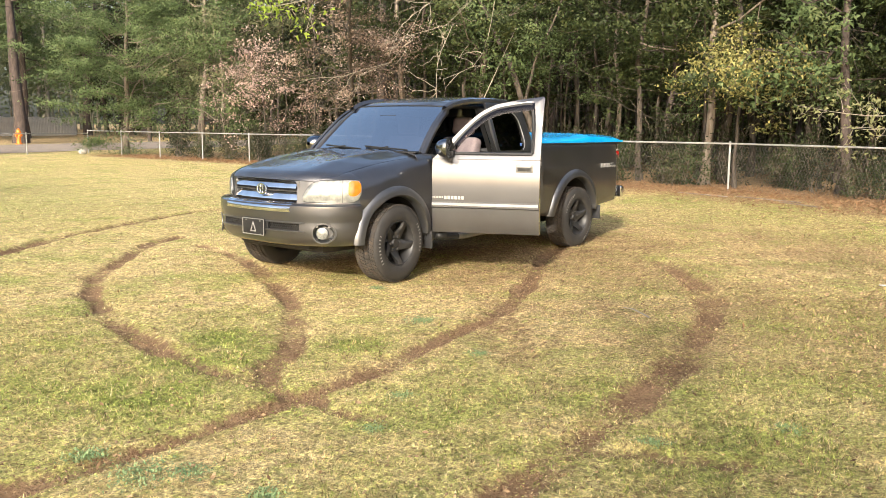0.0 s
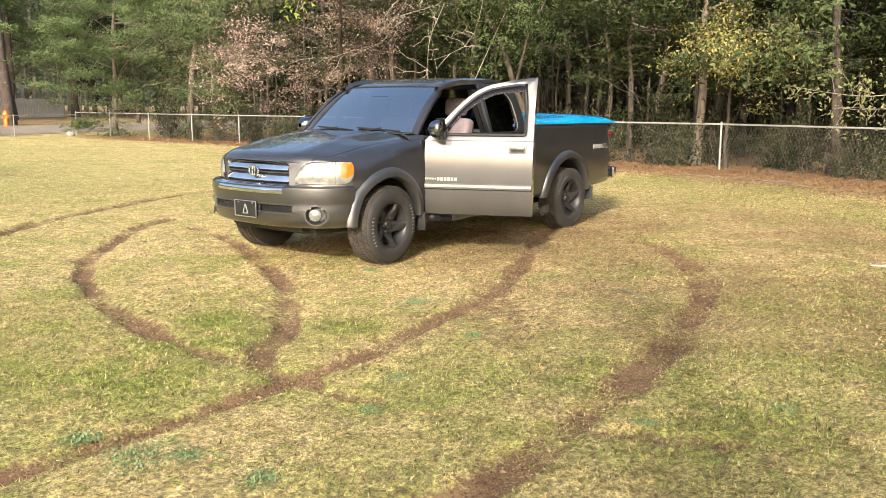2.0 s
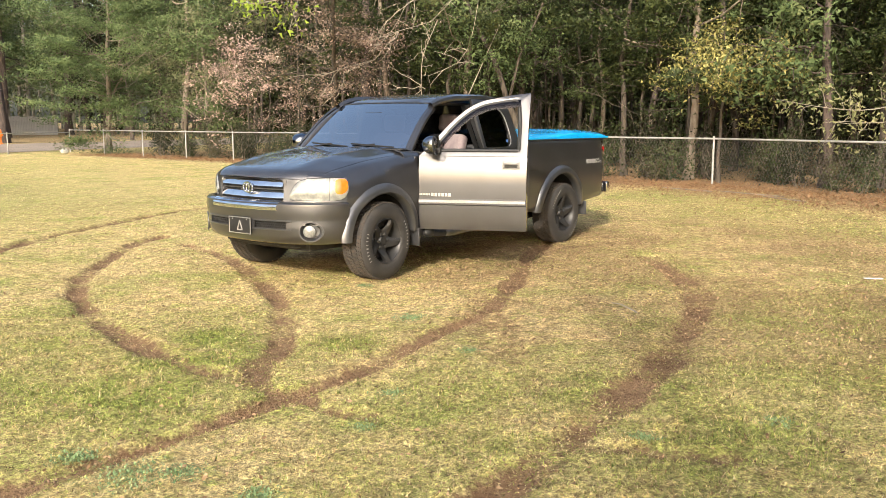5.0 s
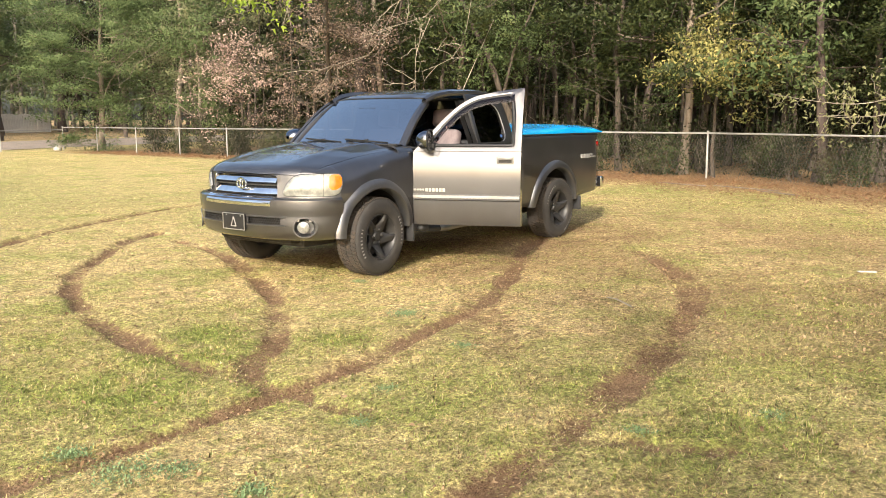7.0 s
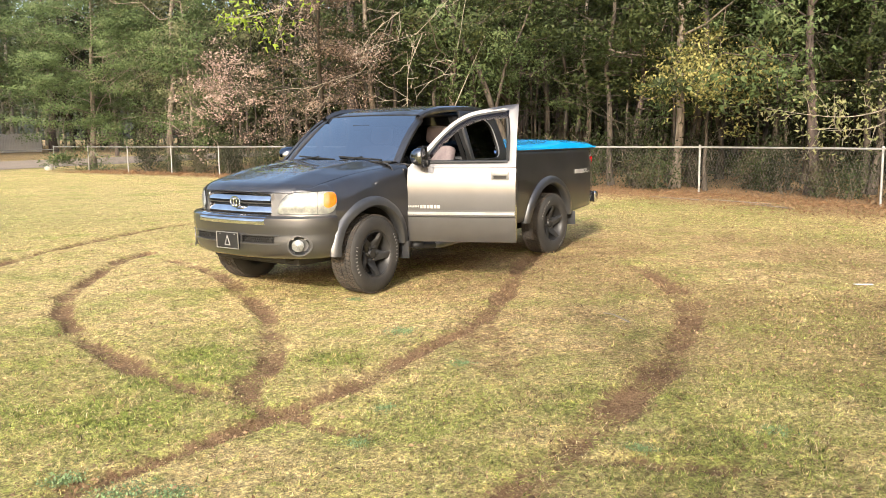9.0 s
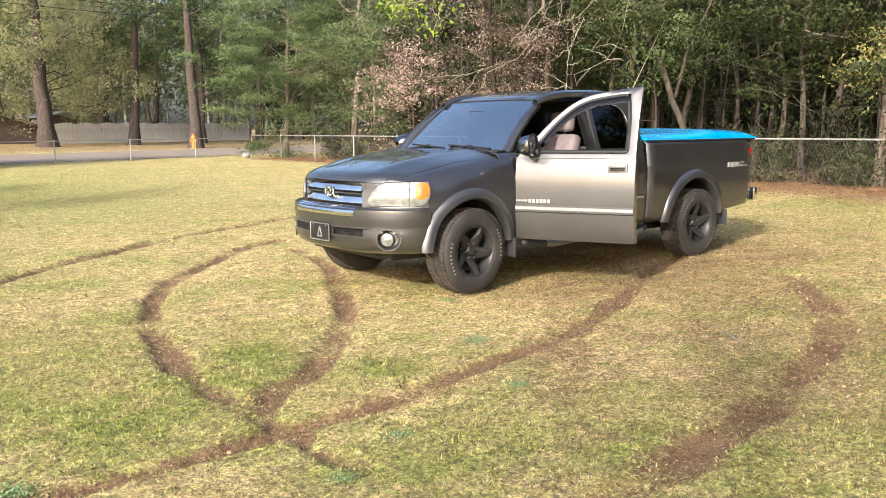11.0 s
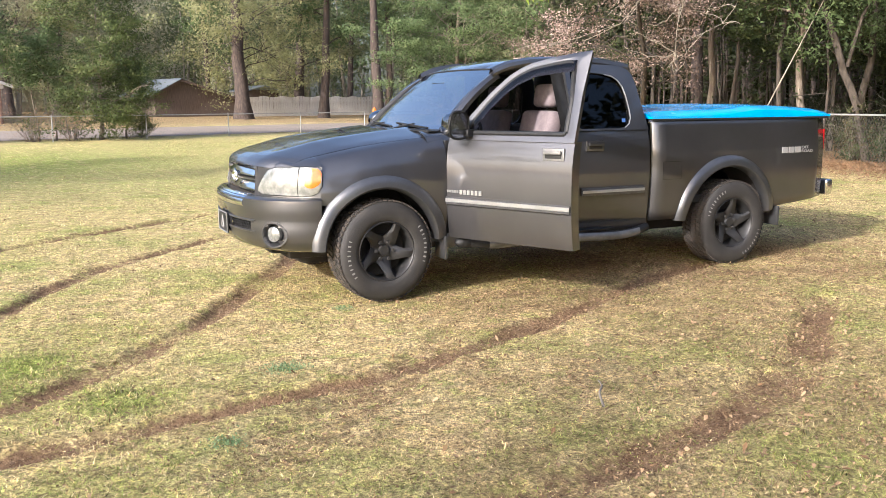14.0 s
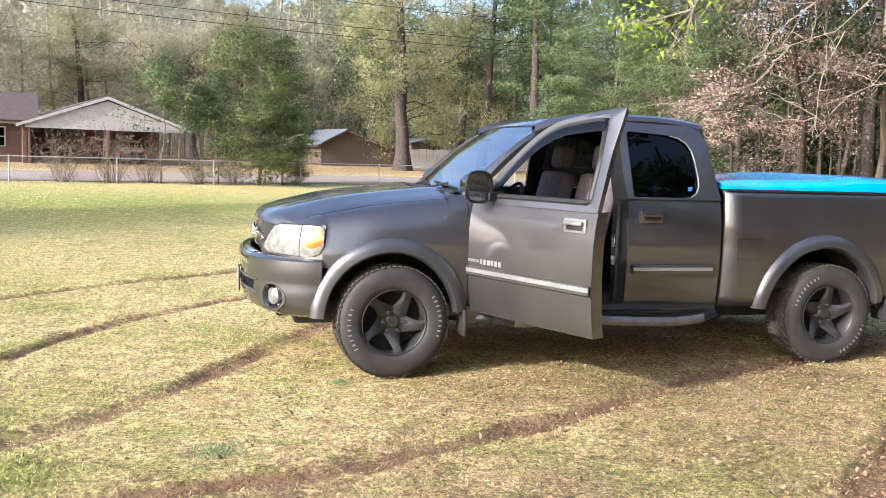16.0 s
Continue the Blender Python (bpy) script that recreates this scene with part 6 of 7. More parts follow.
def branch(name, limbs, label, leaf=None, n_leaf=0, size=0.1, twig=6, seed=0, r0=0.022, spread=0.12, bark=None):
    """A hanging branch: main limbs as smooth lines, with side twigs, and leaves where it has any."""
    r = np.random.RandomState(seed)
    ob = empty(name)
    paths, tips = [], []
    for k, pts in enumerate(limbs):
        line = smooth_rows(pts, 16)
        rad = np.linspace(r0 * (1 if k == 0 else 0.7), 0.0045, 16)
        paths.append(np.c_[line, rad])
        for j in range(twig):
            b = line[r.randint(3, 16)]
            e = b + r.normal(0, 0.28, 3) + (line[-1] - line[0]) * 0.08
            paths.append(bent(r, b, e, 0.007, 0.0035, 6, 0.35))
            m = paths[-1][3, :3]
            paths.append(bent(r, m, m + r.normal(0, 0.16, 3), 0.005, 0.003, 4, 0.3))
            tips += [m, e, paths[-1][3, :3]]
        tips += list(line[6:])
    v, f = tubes(paths, 6)
    raw("limb", v, f, bark or M_TWIG, ob, smooth=True)
    if leaf:
        tips = np.array(tips)
        v, f, nv = leaves(r, tips[r.randint(0, len(tips), n_leaf)], spread, size, 0.6)
        raw("foliage", v, f, leaf, ob, normals=nv)
    return tagged(ob, label, "branch")


branch("bare_branch", [[(13.8, 2.6, 8.4), (9.6, 3.2, 6.0), (7.9, 4.23, 4.0), (7.62, 4.57, 3.45), (7.27, 5.0, 3.42), (6.9, 5.41, 2.76), (6.35, 5.99, 2.5)],
                       [(7.62, 4.57, 3.42), (7.45, 4.79, 2.71), (7.43, 4.81, 2.11)], [(9.6, 3.2, 6.0), (8.22, 3.8, 4.54), (8.1, 3.92, 3.8), (8.05, 4.03, 3.15), (7.94, 4.18, 2.72), (7.5, 4.7, 2.38)],
                       [(9.6, 3.2, 6.0), (7.55, 4.67, 4.54), (7.38, 4.88, 3.9), (7.0, 5.29, 3.46), (6.8, 5.5, 2.81)]], "pale leafless branch hanging over the lawn's edge", twig=14, seed=3, r0=0.012)
branch("fresh_leafed_branch", [[(14.0, 13.0, 8.5), (9.2, 9.8, 5.6), (7.0, 7.8, 4.15), (6.4, 7.5, 3.3)], [(9.2, 9.8, 5.6), (7.2, 7.3, 4.35), (6.8, 7.2, 3.9)], [(7.0, 7.8, 4.15), (6.0, 8.2, 3.9), (5.6, 8.3, 3.9)]], "branch of fresh lime-green leaves overhead", M_LEAF_LIME, 420, 0.12, 6, 4)
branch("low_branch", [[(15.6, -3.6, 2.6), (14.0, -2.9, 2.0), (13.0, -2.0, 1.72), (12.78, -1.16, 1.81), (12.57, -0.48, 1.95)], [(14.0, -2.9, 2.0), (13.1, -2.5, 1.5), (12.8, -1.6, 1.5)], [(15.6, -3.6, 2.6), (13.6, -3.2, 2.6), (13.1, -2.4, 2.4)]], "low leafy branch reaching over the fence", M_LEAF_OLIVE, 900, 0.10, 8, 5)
branch("yellow_branch", [[(15.0, 1.6, 2.7), (14.3, 1.2, 2.95), (13.7, 1.6, 2.8), (13.2, 2.3, 2.5)], [(15.0, 1.6, 2.7), (14.4, 0.5, 3.05), (14.0, 0.1, 2.9), (14.0, -0.4, 2.6)], [(14.3, 1.2, 2.95), (13.7, 1.1, 2.6), (13.5, 1.3, 2.35)]], "branch with yellow and green leaves over the fence", M_LEAF_YEL, 2200, 0.095, 9, 6, spread=0.22, bark=M_BARK)
stick = part("leaning_stick", rod(bmesh.new(), (13.2, 9.2, 0.0), (14.6, 7.9, 4.2), 0.022, 0.008, n=6), M_TWIG, None)
tagged(stick, "thin pale dead stem leaning on the fence", "stick")


def far_treeline(name, line, h0, h1, material, label, seed):
    """The farthest woods: a lumpy bank of crowns with a ragged top."""
    r = np.random.RandomState(seed)
    n, rows = 240, []
    ph = r.uniform(0, 6.28, 24)
    for i in range(n + 1):
        x, y = line(i / n)
        top = h0 + (h1 - h0) * (0.5 + 0.22 * math.sin(i * 0.21 + ph[0]) + 0.16 * math.sin(i * 0.53 + ph[1]) + 0.12 * math.sin(i * 1.3 + ph[2])) + r.uniform(-0.5, 0.5)
        row = []
        for k in range(15):
            f = k / 14
            bulge = 1.6 * math.sin(f * 9 + i * 0.37 + ph[3]) + 1.1 * math.sin(f * 21 - i * 0.9 + ph[4]) + r.uniform(-0.7, 0.7)
            row.append((x + bulge * 0.7, y + bulge * 0.7, float(ground_z(x, y)) - 0.3 + top * f))
        rows.append(row)
    return tagged(part(name, loft(rows), material, None), label, "woods", kind="stuff")


# Olive backdrop bank; its light tone is haze put into the colour.
M_BANK = mat("olive_woods_painted_haze", (0.30, 0.295, 0.21), (0.45, 0.43, 0.31), 0.5, 1.0, bump=1.0, bscale=2.2, grain=0.5, gscale=3.0, spec=0.0)
# Backdrop bank coloured near black, as painted shade in the gaps between trees.
M_BANK_DARK = mat("far_woods_painted_shade", (0.016, 0.018, 0.009), (0.045, 0.045, 0.022), 0.5, 1.0, bump=1.0, bscale=2.2, grain=0.5, gscale=3.0, spec=0.0)
far_treeline("far_treeline", lambda f: (64.0 - 6 * f, -45 + 125 * f), 11, 16, M_BANK_DARK, "bank of woods far behind the fence, shade painted into its colour", 1)

# ---- along the road ----
def at_road(u, s):
    """A place u metres along the fence from its far end, s metres past it."""
    p = FENCE_A + F_DIR * u + F_OUT * s
    return float(p[0]), float(p[1])


ROAD_RZ = math.degrees(math.atan2(F_DIR[1], F_DIR[0]))


def road_empty(name, u, s, rz=0.0):
    x, y = at_road(u, s)
    return empty(name, (x, y, float(ground_z(x, y))), ROAD_RZ + rz)


far_woods("far_woods", lambda r: at_road(r.uniform(-60, 50), r.uniform(30, 60)), "spring woods beyond the houses, haze painted into their pale colours", 115, M_NEEDLE, 6, 9, 15, 1900, 0.25, M_HAZE_BARK)
far_woods("far_woods", lambda r: at_road(r.uniform(50, 110), r.uniform(22, 60)), "green woods beyond the road, haze painted into their colours", 80, M_LEAF_HAZE, 9, 11, 18, 1500, 0.36, M_HAZE_BARK)
far_treeline("far_treeline", lambda f: at_road(-70 + 150 * f, 64), 16, 21, M_BANK, "olive woods far beyond the houses, haze painted into their colour", 2)
tall_oak = tree("tall_tree", 81, 19, 0.72, 2.6, 6.2, 36, 29000, 0.21, M_LEAF_OLIVE, M_PINE, "tall tree beyond the road, olive spring foliage paled for haze", clump=1.0, forks=5, flat_z=0.5, sprays=0.6)
place_first(tall_oak, *at_road(43.9, 18), 0.8, 0)
for u, s, sc, rz in ((52.0, 24, 0.85, 90), (36.0, 30, 0.75, 160), (16.0, 32, 0.72, 250), (26.0, 34, 0.68, 300), (4.0, 30, 0.7, 20)):
    put(tall_oak, *at_road(u, s), sc, rz)["group"] = "tall trees beyond the road"
spread_oak = tree("spreading_oak", 86, 7.0, 0.5, 3.4, 6.0, 16, 16000, 0.17, M_NEEDLE, M_PINE, "big spreading oak behind the house, thin spring leaves paled for haze", clump=0.9, forks=6, up=(0.6, 1.5), limb_r=0.17)
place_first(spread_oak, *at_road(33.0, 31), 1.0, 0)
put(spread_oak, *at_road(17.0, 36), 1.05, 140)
straight_pine = tree("straight_pine", 87, 16, 0.40, 8.5, 2.6, 12, 5000, 0.2, M_LEAF_OAK, M_PINE, "tall straight pine with reddish-brown bark by the road", clump=0.5, lean=0.003)
place_first(straight_pine, *at_road(49.8, 11.0), 1.0, 0)
dark_pine = tree("dark_pine", 82, 18, 0.36, 5.0, 3.2, 18, 9000, 0.24, M_LEAF_OAK, M_PINE, "dark straight pine beyond the road", clump=0.6)
place_first(dark_pine, *at_road(50.3, 18), 1.0, 0)
for u, s, sc in ((56.3, 18, 0.9), (59.0, 27, 0.85), (66.0, 22, 0.9), (46.5, 28, 0.75), (70.0, 16, 0.9), (75.0, 24, 0.9)):
    put(dark_pine, *at_road(u, s), sc, u * 37)["group"] = "pines beyond the road"

# shrubs at the road fence
M_LEAF_BUSH = leaf_mat("mixed_evergreen_leaves", [(0.035, 0.05, 0.018), (0.07, 0.095, 0.03), (0.12, 0.15, 0.045), (0.17, 0.18, 0.07)], 0.3, clump=1.4)
bush_tree = tree("evergreen_bush", 83, 6.0, 0.09, 0.6, 2.1, 28, 28000, 0.095, M_LEAF_BUSH, M_BARK, "tall bushy evergreen at the road fence", "shrub", clump=0.36, forks=4)
place_first(bush_tree, *at_road(27.9, 0.8), 1.0, 15)
thin_tree = tree("sapling", 84, 5.2, 0.04, 2.4, 1.0, 14, 3200, 0.12, M_LEAF_OAK, M_BARK, "slender sapling at the road fence", clump=0.3)
place_first(thin_tree, *at_road(23.9, 0.7), 1.0, 0)
for u, s, sc in ((25.6, 1.0, 0.8), (29.6, 0.9, 0.62), (12.0, 0.8, 1.0), (26.6, 0.6, 0.6)):
    put(thin_tree, *at_road(u, s), sc, u * 50)["group"] = "saplings at the road fence"
put(thin_tree, *at_road(26.3, 1.2), 0.9, 190)["group"] = "saplings at the road fence"
put(bush_tree, *at_road(29.0, 0.9), 0.5, 100)
bare_bush = shrub("bare_bush", 85, 2.3, 3.2, 700, 0.07, M_LITTER, "tangled bare bush at the road fence", 26)
place_first(bare_bush, *at_road(22.0, 0.8), 1.0, 0)
for u, s, sc in ((20.3, 1.0, 0.9), (23.5, 1.1, 0.8), (26.9, 1.0, 0.75)):
    put(bare_bush, *at_road(u, s), sc, u * 70)["group"] = "bare bushes at the road fence"
put(bare_bush, *at_road(25.3, 0.8), 0.7, 120)

# ---- house with a carport ----
M_WALLW = mat("white_painted_boards", (0.38, 0.365, 0.34), (0.46, 0.445, 0.415), 3, 0.7, bump=0.2, bscale=20)
M_BRICKR = mat("red_brown_brick", (0.10, 0.058, 0.045), (0.15, 0.085, 0.065), 14, 0.85, bump=0.3, bscale=30, grain=0.4)
M_ROOF = mat("red_brown_shingles", (0.06, 0.043, 0.038), (0.10, 0.07, 0.06), 6, 0.9, bump=0.4, bscale=24, grain=0.4)
M_TIN = mat("grey_tin_roof", (0.13, 0.15, 0.17), (0.19, 0.21, 0.23), 3, 0.5, 0.2)
M_DARK = mat("dark_shed_boards", (0.075, 0.055, 0.045), (0.13, 0.095, 0.075), 5, 0.85, stretch=(6, 6, 0.5))
M_PALE = mat("weathered_fence_boards", (0.44, 0.41, 0.37), (0.58, 0.55, 0.50), 4, 0.9, bump=0.4, bscale=25, stretch=(5, 5, 0.4), grain=0.35)


def prism(pts, y0, y1):
    """A body with the outline pts (x, z) from y0 to y1."""
    bm = bmesh.new()
    a = [bm.verts.new((x, y0, z)) for x, z in pts]
    b = [bm.verts.new((x, y1, z)) for x, z in pts]
    bm.faces.new(a)
    bm.faces.new(b[::-1])
    for i in range(len(pts)):
        j = (i + 1) % len(pts)
        bm.faces.new((a[i], a[j], b[j], b[i]))
    return bm


house = road_empty("house", 24.7, 17.0)
tagged(house, "single-storey brick house with a white carport gable", "house")
part("gable", prism([(-4.2, 2.1), (4.2, 2.1), (0, 3.55)], 0.1, 0.3), M_WALLW, house, "white boarded gable")
for sg in (-1, 1):
    part("barge_board", prism([(0, 3.80), (sg * 4.65, 2.10), (sg * 4.65, 1.94), (0, 3.62)], -0.05, 0.08), M_WALLW, house, "white barge board")
    part("roof", prism([(0, 3.84), (sg * 4.7, 2.12), (sg * 4.7, 2.05), (0, 3.77)], 0.0, 12.0), M_ROOF, house)
part("beam", boxed(-4.2, 4.2, 0.1, 0.3, 1.92, 2.1, 0.01), M_WALLW, house)
for x in (-4.0, 0.0, 4.0):
    part("post", boxed(x - 0.06, x + 0.06, 0.12, 0.28, 0, 1.92, 0.01), M_BRICKR, house)
part("back_wall", boxed(-4.2, 4.2, 6.4, 6.6, 0, 2.1), M_BRICKR, house)
part("side_wall", boxed(-4.3, -4.1, 0.4, 6.5, 0, 2.1), M_BRICKR, house)
part("carport_ceiling", boxed(-4.1, 4.1, 0.3, 6.4, 2.08, 2.14), M_WALLW, house)
part("wall", boxed(-15.0, -4.3, 1.2, 1.45, 0, 2.15), M_BRICKR, house, "brick front wall")
part("main_roof", prism([(-15.5, 2.1), (-4.2, 2.1), (-4.2, 2.22), (-15.5, 2.22)], 0.7, 1.3), M_WALLW, house, "white eaves")
bm = bmesh.new()
loft([[(-15.6, 0.6, 2.2), (-3.5, 0.6, 2.2)], [(-15.6, 5.5, 3.9), (-3.0, 5.5, 3.9)], [(-15.6, 10.5, 2.2), (-3.0, 10.5, 2.2)]], bm)
thick(part("roof", bm, M_ROOF, house), 0.1)
for x in (-5.6, -9.5, -12.6):
    w = part("window", boxed(x - 0.55, x + 0.55, 1.14, 1.19, 0.85, 1.95, 0.01), M_WALLW, house, "white-framed window")
    for zz in (0.92, 1.43):
        part("pane", boxed(x - 0.45, x + 0.45, 1.12, 1.138, zz, zz + 0.44), M_TINT, w)
# parked car under the carport
car = road_empty("parked_car", 26.3, 18.6)
tagged(car, "small white car parked in the shade of the carport", "car")
rows = []
for y, z0, z1, w in ((-0.05, 0.35, 0.75, 0.72), (0.0, 0.3, 0.85, 0.8), (0.6, 0.28, 0.95, 0.85), (0.9, 0.28, 1.35, 0.72), (2.2, 0.28, 1.38, 0.7), (2.9, 0.28, 0.95, 0.84), (4.1, 0.3, 0.8, 0.8), (4.2, 0.35, 0.6, 0.7)):
    rows.append([(-w, y, z0), (-w * 1.02, y, (z0 + z1) / 2), (-w * 0.85, y, z1), (w * 0.85, y, z1), (w * 1.02, y, (z0 + z1) / 2), (w, y, z0)])
part("body", loft(rows, close=True), M_WALLW, car)
for x in (-0.68, 0.68):
    part("tail_lamp", boxed(x - 0.1, x + 0.1, -0.09, -0.02, 0.62, 0.78, 0.02), M_RED, car)
    for y in (0.75, 3.4):
        bm = bmesh.new()
        rod(bm, (x + 0.12, y, 0.3), (x - 0.1, y, 0.3), 0.3, n=18)
        part("wheel", bm, M_RUBBER, car)
part("rear_glass", boxed(-0.6, 0.6, 0.60, 0.75, 0.98, 1.3, 0.03), M_TINT, car)

# dark shed with a tin roof
shed = road_empty("shed", 43.6, 24.0)
tagged(shed, "dark brown shed with a low grey roof", "shed")
part("wall", prism([(-3.2, 0), (3.2, 0), (3.2, 1.15), (-1.3, 2.45), (-3.2, 1.6)], 0, 5), M_DARK, shed)
part("roof", prism([(-3.6, 1.42), (-1.3, 2.62), (3.7, 1.12), (3.7, 1.0), (-1.3, 2.48), (-3.6, 1.3)], -0.4, 5.4), M_DARK, shed)
part("roof_sheet", prism([(-3.65, 1.47), (-1.3, 2.68), (-1.3, 2.64), (-3.65, 1.43)], -0.45, 5.45), M_TIN, shed, "grey tin roof slope")

# board fence and a shed roof behind it
pf = road_empty("board_fence", 46.5, 22.0)
tagged(pf, "weathered grey board privacy fence", "fence")
M0 = boxed(0, 0.14, -0.012, 0.012, 0.0, 1.42, 0.004, 1)
first = part("board", M0, M_PALE, pf, smooth=False)
for k in range(1, 122):
    b = new("board", first.data)
    b.parent = pf
    b.matrix_basis = pose(k * 0.15, 0.004 * math.sin(k * 7.1), 0, 0, 0.5 * math.sin(k * 3.3), 0) @ Matrix.Diagonal((1, 1, 1 + 0.03 * math.sin(k * 5.7), 1))
for z in (0.35, 1.1):
    part("rail", boxed(0, 18.3, 0.014, 0.06, z, z + 0.08), M_PALE, pf)
back = road_empty("small_shed", 50.2, 26.0)
tagged(back, "pale-roofed little shed behind the board fence", "shed")
part("wall", boxed(-1.3, 1.3, 0, 2.4, 0, 1.9), M_DARK, back)
part("roof", prism([(-1.6, 1.85), (0, 2.25), (1.6, 1.85), (1.6, 1.78), (0, 2.16), (-1.6, 1.78)], -0.3, 2.7), M_TIN, back)

# hydrant
M_ORANGE = mat("orange_hydrant_paint", (0.70, 0.17, 0.015), (0.76, 0.22, 0.03), 20, 0.5)
hyd = road_empty("fire_hydrant", 48.6, 9.8)
tagged(hyd, "orange fire hydrant on the far verge of the road", "hydrant")


def turned(profile, n=20):
    return loft([[(r * math.cos(a), r * math.sin(a), z) for r, z in profile] for a in [2 * math.pi * i / n for i in range(n + 1)]])


part("barrel", turned([(0.0, 0.0), (0.19, 0.0), (0.19, 0.05), (0.125, 0.08), (0.12, 0.62), (0.16, 0.64), (0.16, 0.69), (0.13, 0.72), (0.0, 0.72)]), M_ORANGE, hyd)
part("bonnet", turned([(0.135, 0.72), (0.12, 0.80), (0.07, 0.87), (0.035, 0.88), (0.035, 0.94), (0.0, 0.94)]), M_ORANGE, hyd)
for a in (0, 180, 270):
    d = Vector((math.cos(radians(a)), math.sin(radians(a)), 0))
    part("outlet", rod(bmesh.new(), d * 0.1 + Vector((0, 0, 0.52)), d * 0.22 + Vector((0, 0, 0.52)), 0.07, n=12), M_ORANGE, hyd)

# power lines along the road
for k, (s, z, sag) in enumerate(((10.0, 7.7, 0.5), (10.4, 8.3, 0.45), (10.2, 9.6, 0.5))):
    pts = []
    for u in np.linspace(-40, 110, 40):
        x, y = at_road(u, s)
        ph = ((u + 40) % 50) / 50
        pts.append((x, y, z + 0.008 * (u - 20) - sag * 4 * ph * (1 - ph) + sag, 0.016))
    v, f = tubes([pts], 5)
    tagged(raw("power_line", v, f, M_BLACK), "black overhead power line along the road", "cable", group="power lines")
for u in (-40, 10, 60, 110):
    x, y = at_road(u, 10.2)
    pole = empty("utility_pole", (x, y, float(ground_z(x, y))))
    part("pole", rod(bmesh.new(), (0, 0, -0.2), (0, 0, 10.4), 0.15, 0.11, n=12), M_PINE, pole)
    part("crossarm", boxed(-0.9, 0.9, -0.06, 0.06, 9.7, 9.82, 0.01), M_PINE, pole)
    tagged(pole, "brown wooden utility pole by the road", "utility pole", group="utility poles")
# pale stone by the corner post
bm = bmesh.new()
bmesh.ops.create_icosphere(bm, subdivisions=3, radius=0.2)
for v_ in bm.verts:
    v_.co *= 1 + 0.18 * noise.noise(v_.co * 6)
    v_.co.z *= 0.75
bmesh.ops.translate(bm, vec=(15.5, 33.7, 0.12), verts=bm.verts)
tagged(part("stone", bm, M_WALLW, None), "pale rounded stone beside the fence corner", "stone")
# unseen shade trees out on the lawn's far side, inferred from their shade
put(tall_oak, -17.8, 4.6, 0.66, 30)
put(tall_oak, -18.8, 7.8, 0.64, 130)

# ---- grass, weeds, dead leaves, clods ----
def grass_mat():
    m = bpy.data.materials.new("grass_blades")
    m.use_nodes = True
    n, l = m.node_tree.nodes, m.node_tree.links
    p = n["Principled BSDF"]
    col, blend, noise_fac, tc = lawn_nodes(n, l, True)
    l.new(col, p.inputs["Base Color"])
    p.inputs["Roughness"].default_value = 0.75
    p.inputs["Specular IOR Level"].default_value = 0.25
    tr = n.new("ShaderNodeBsdfTranslucent")
    l.new(col, tr.inputs["Color"])
    ms = n.new("ShaderNodeMixShader")
    ms.inputs[0].default_value = 0.38
    l.new(p.outputs[0], ms.inputs[1])
    l.new(tr.outputs[0], ms.inputs[2])
    l.new(ms.outputs[0], n["Material Output"].inputs["Surface"])
    return m


M_GRASS = grass_mat()
M_TANLEAF = leaf_mat("tan_fallen_leaves", [(0.07, 0.038, 0.018), (0.20, 0.12, 0.058), (0.44, 0.30, 0.165), (0.13, 0.075, 0.036), (0.34, 0.225, 0.115)], 0.1, 0.8, clump=5.0)
GR = np.random.RandomState(17)


def full_z(x, y):
    b, d = rut_mask(x, y)
    return ground_z(x, y) - 0.04 * d, b


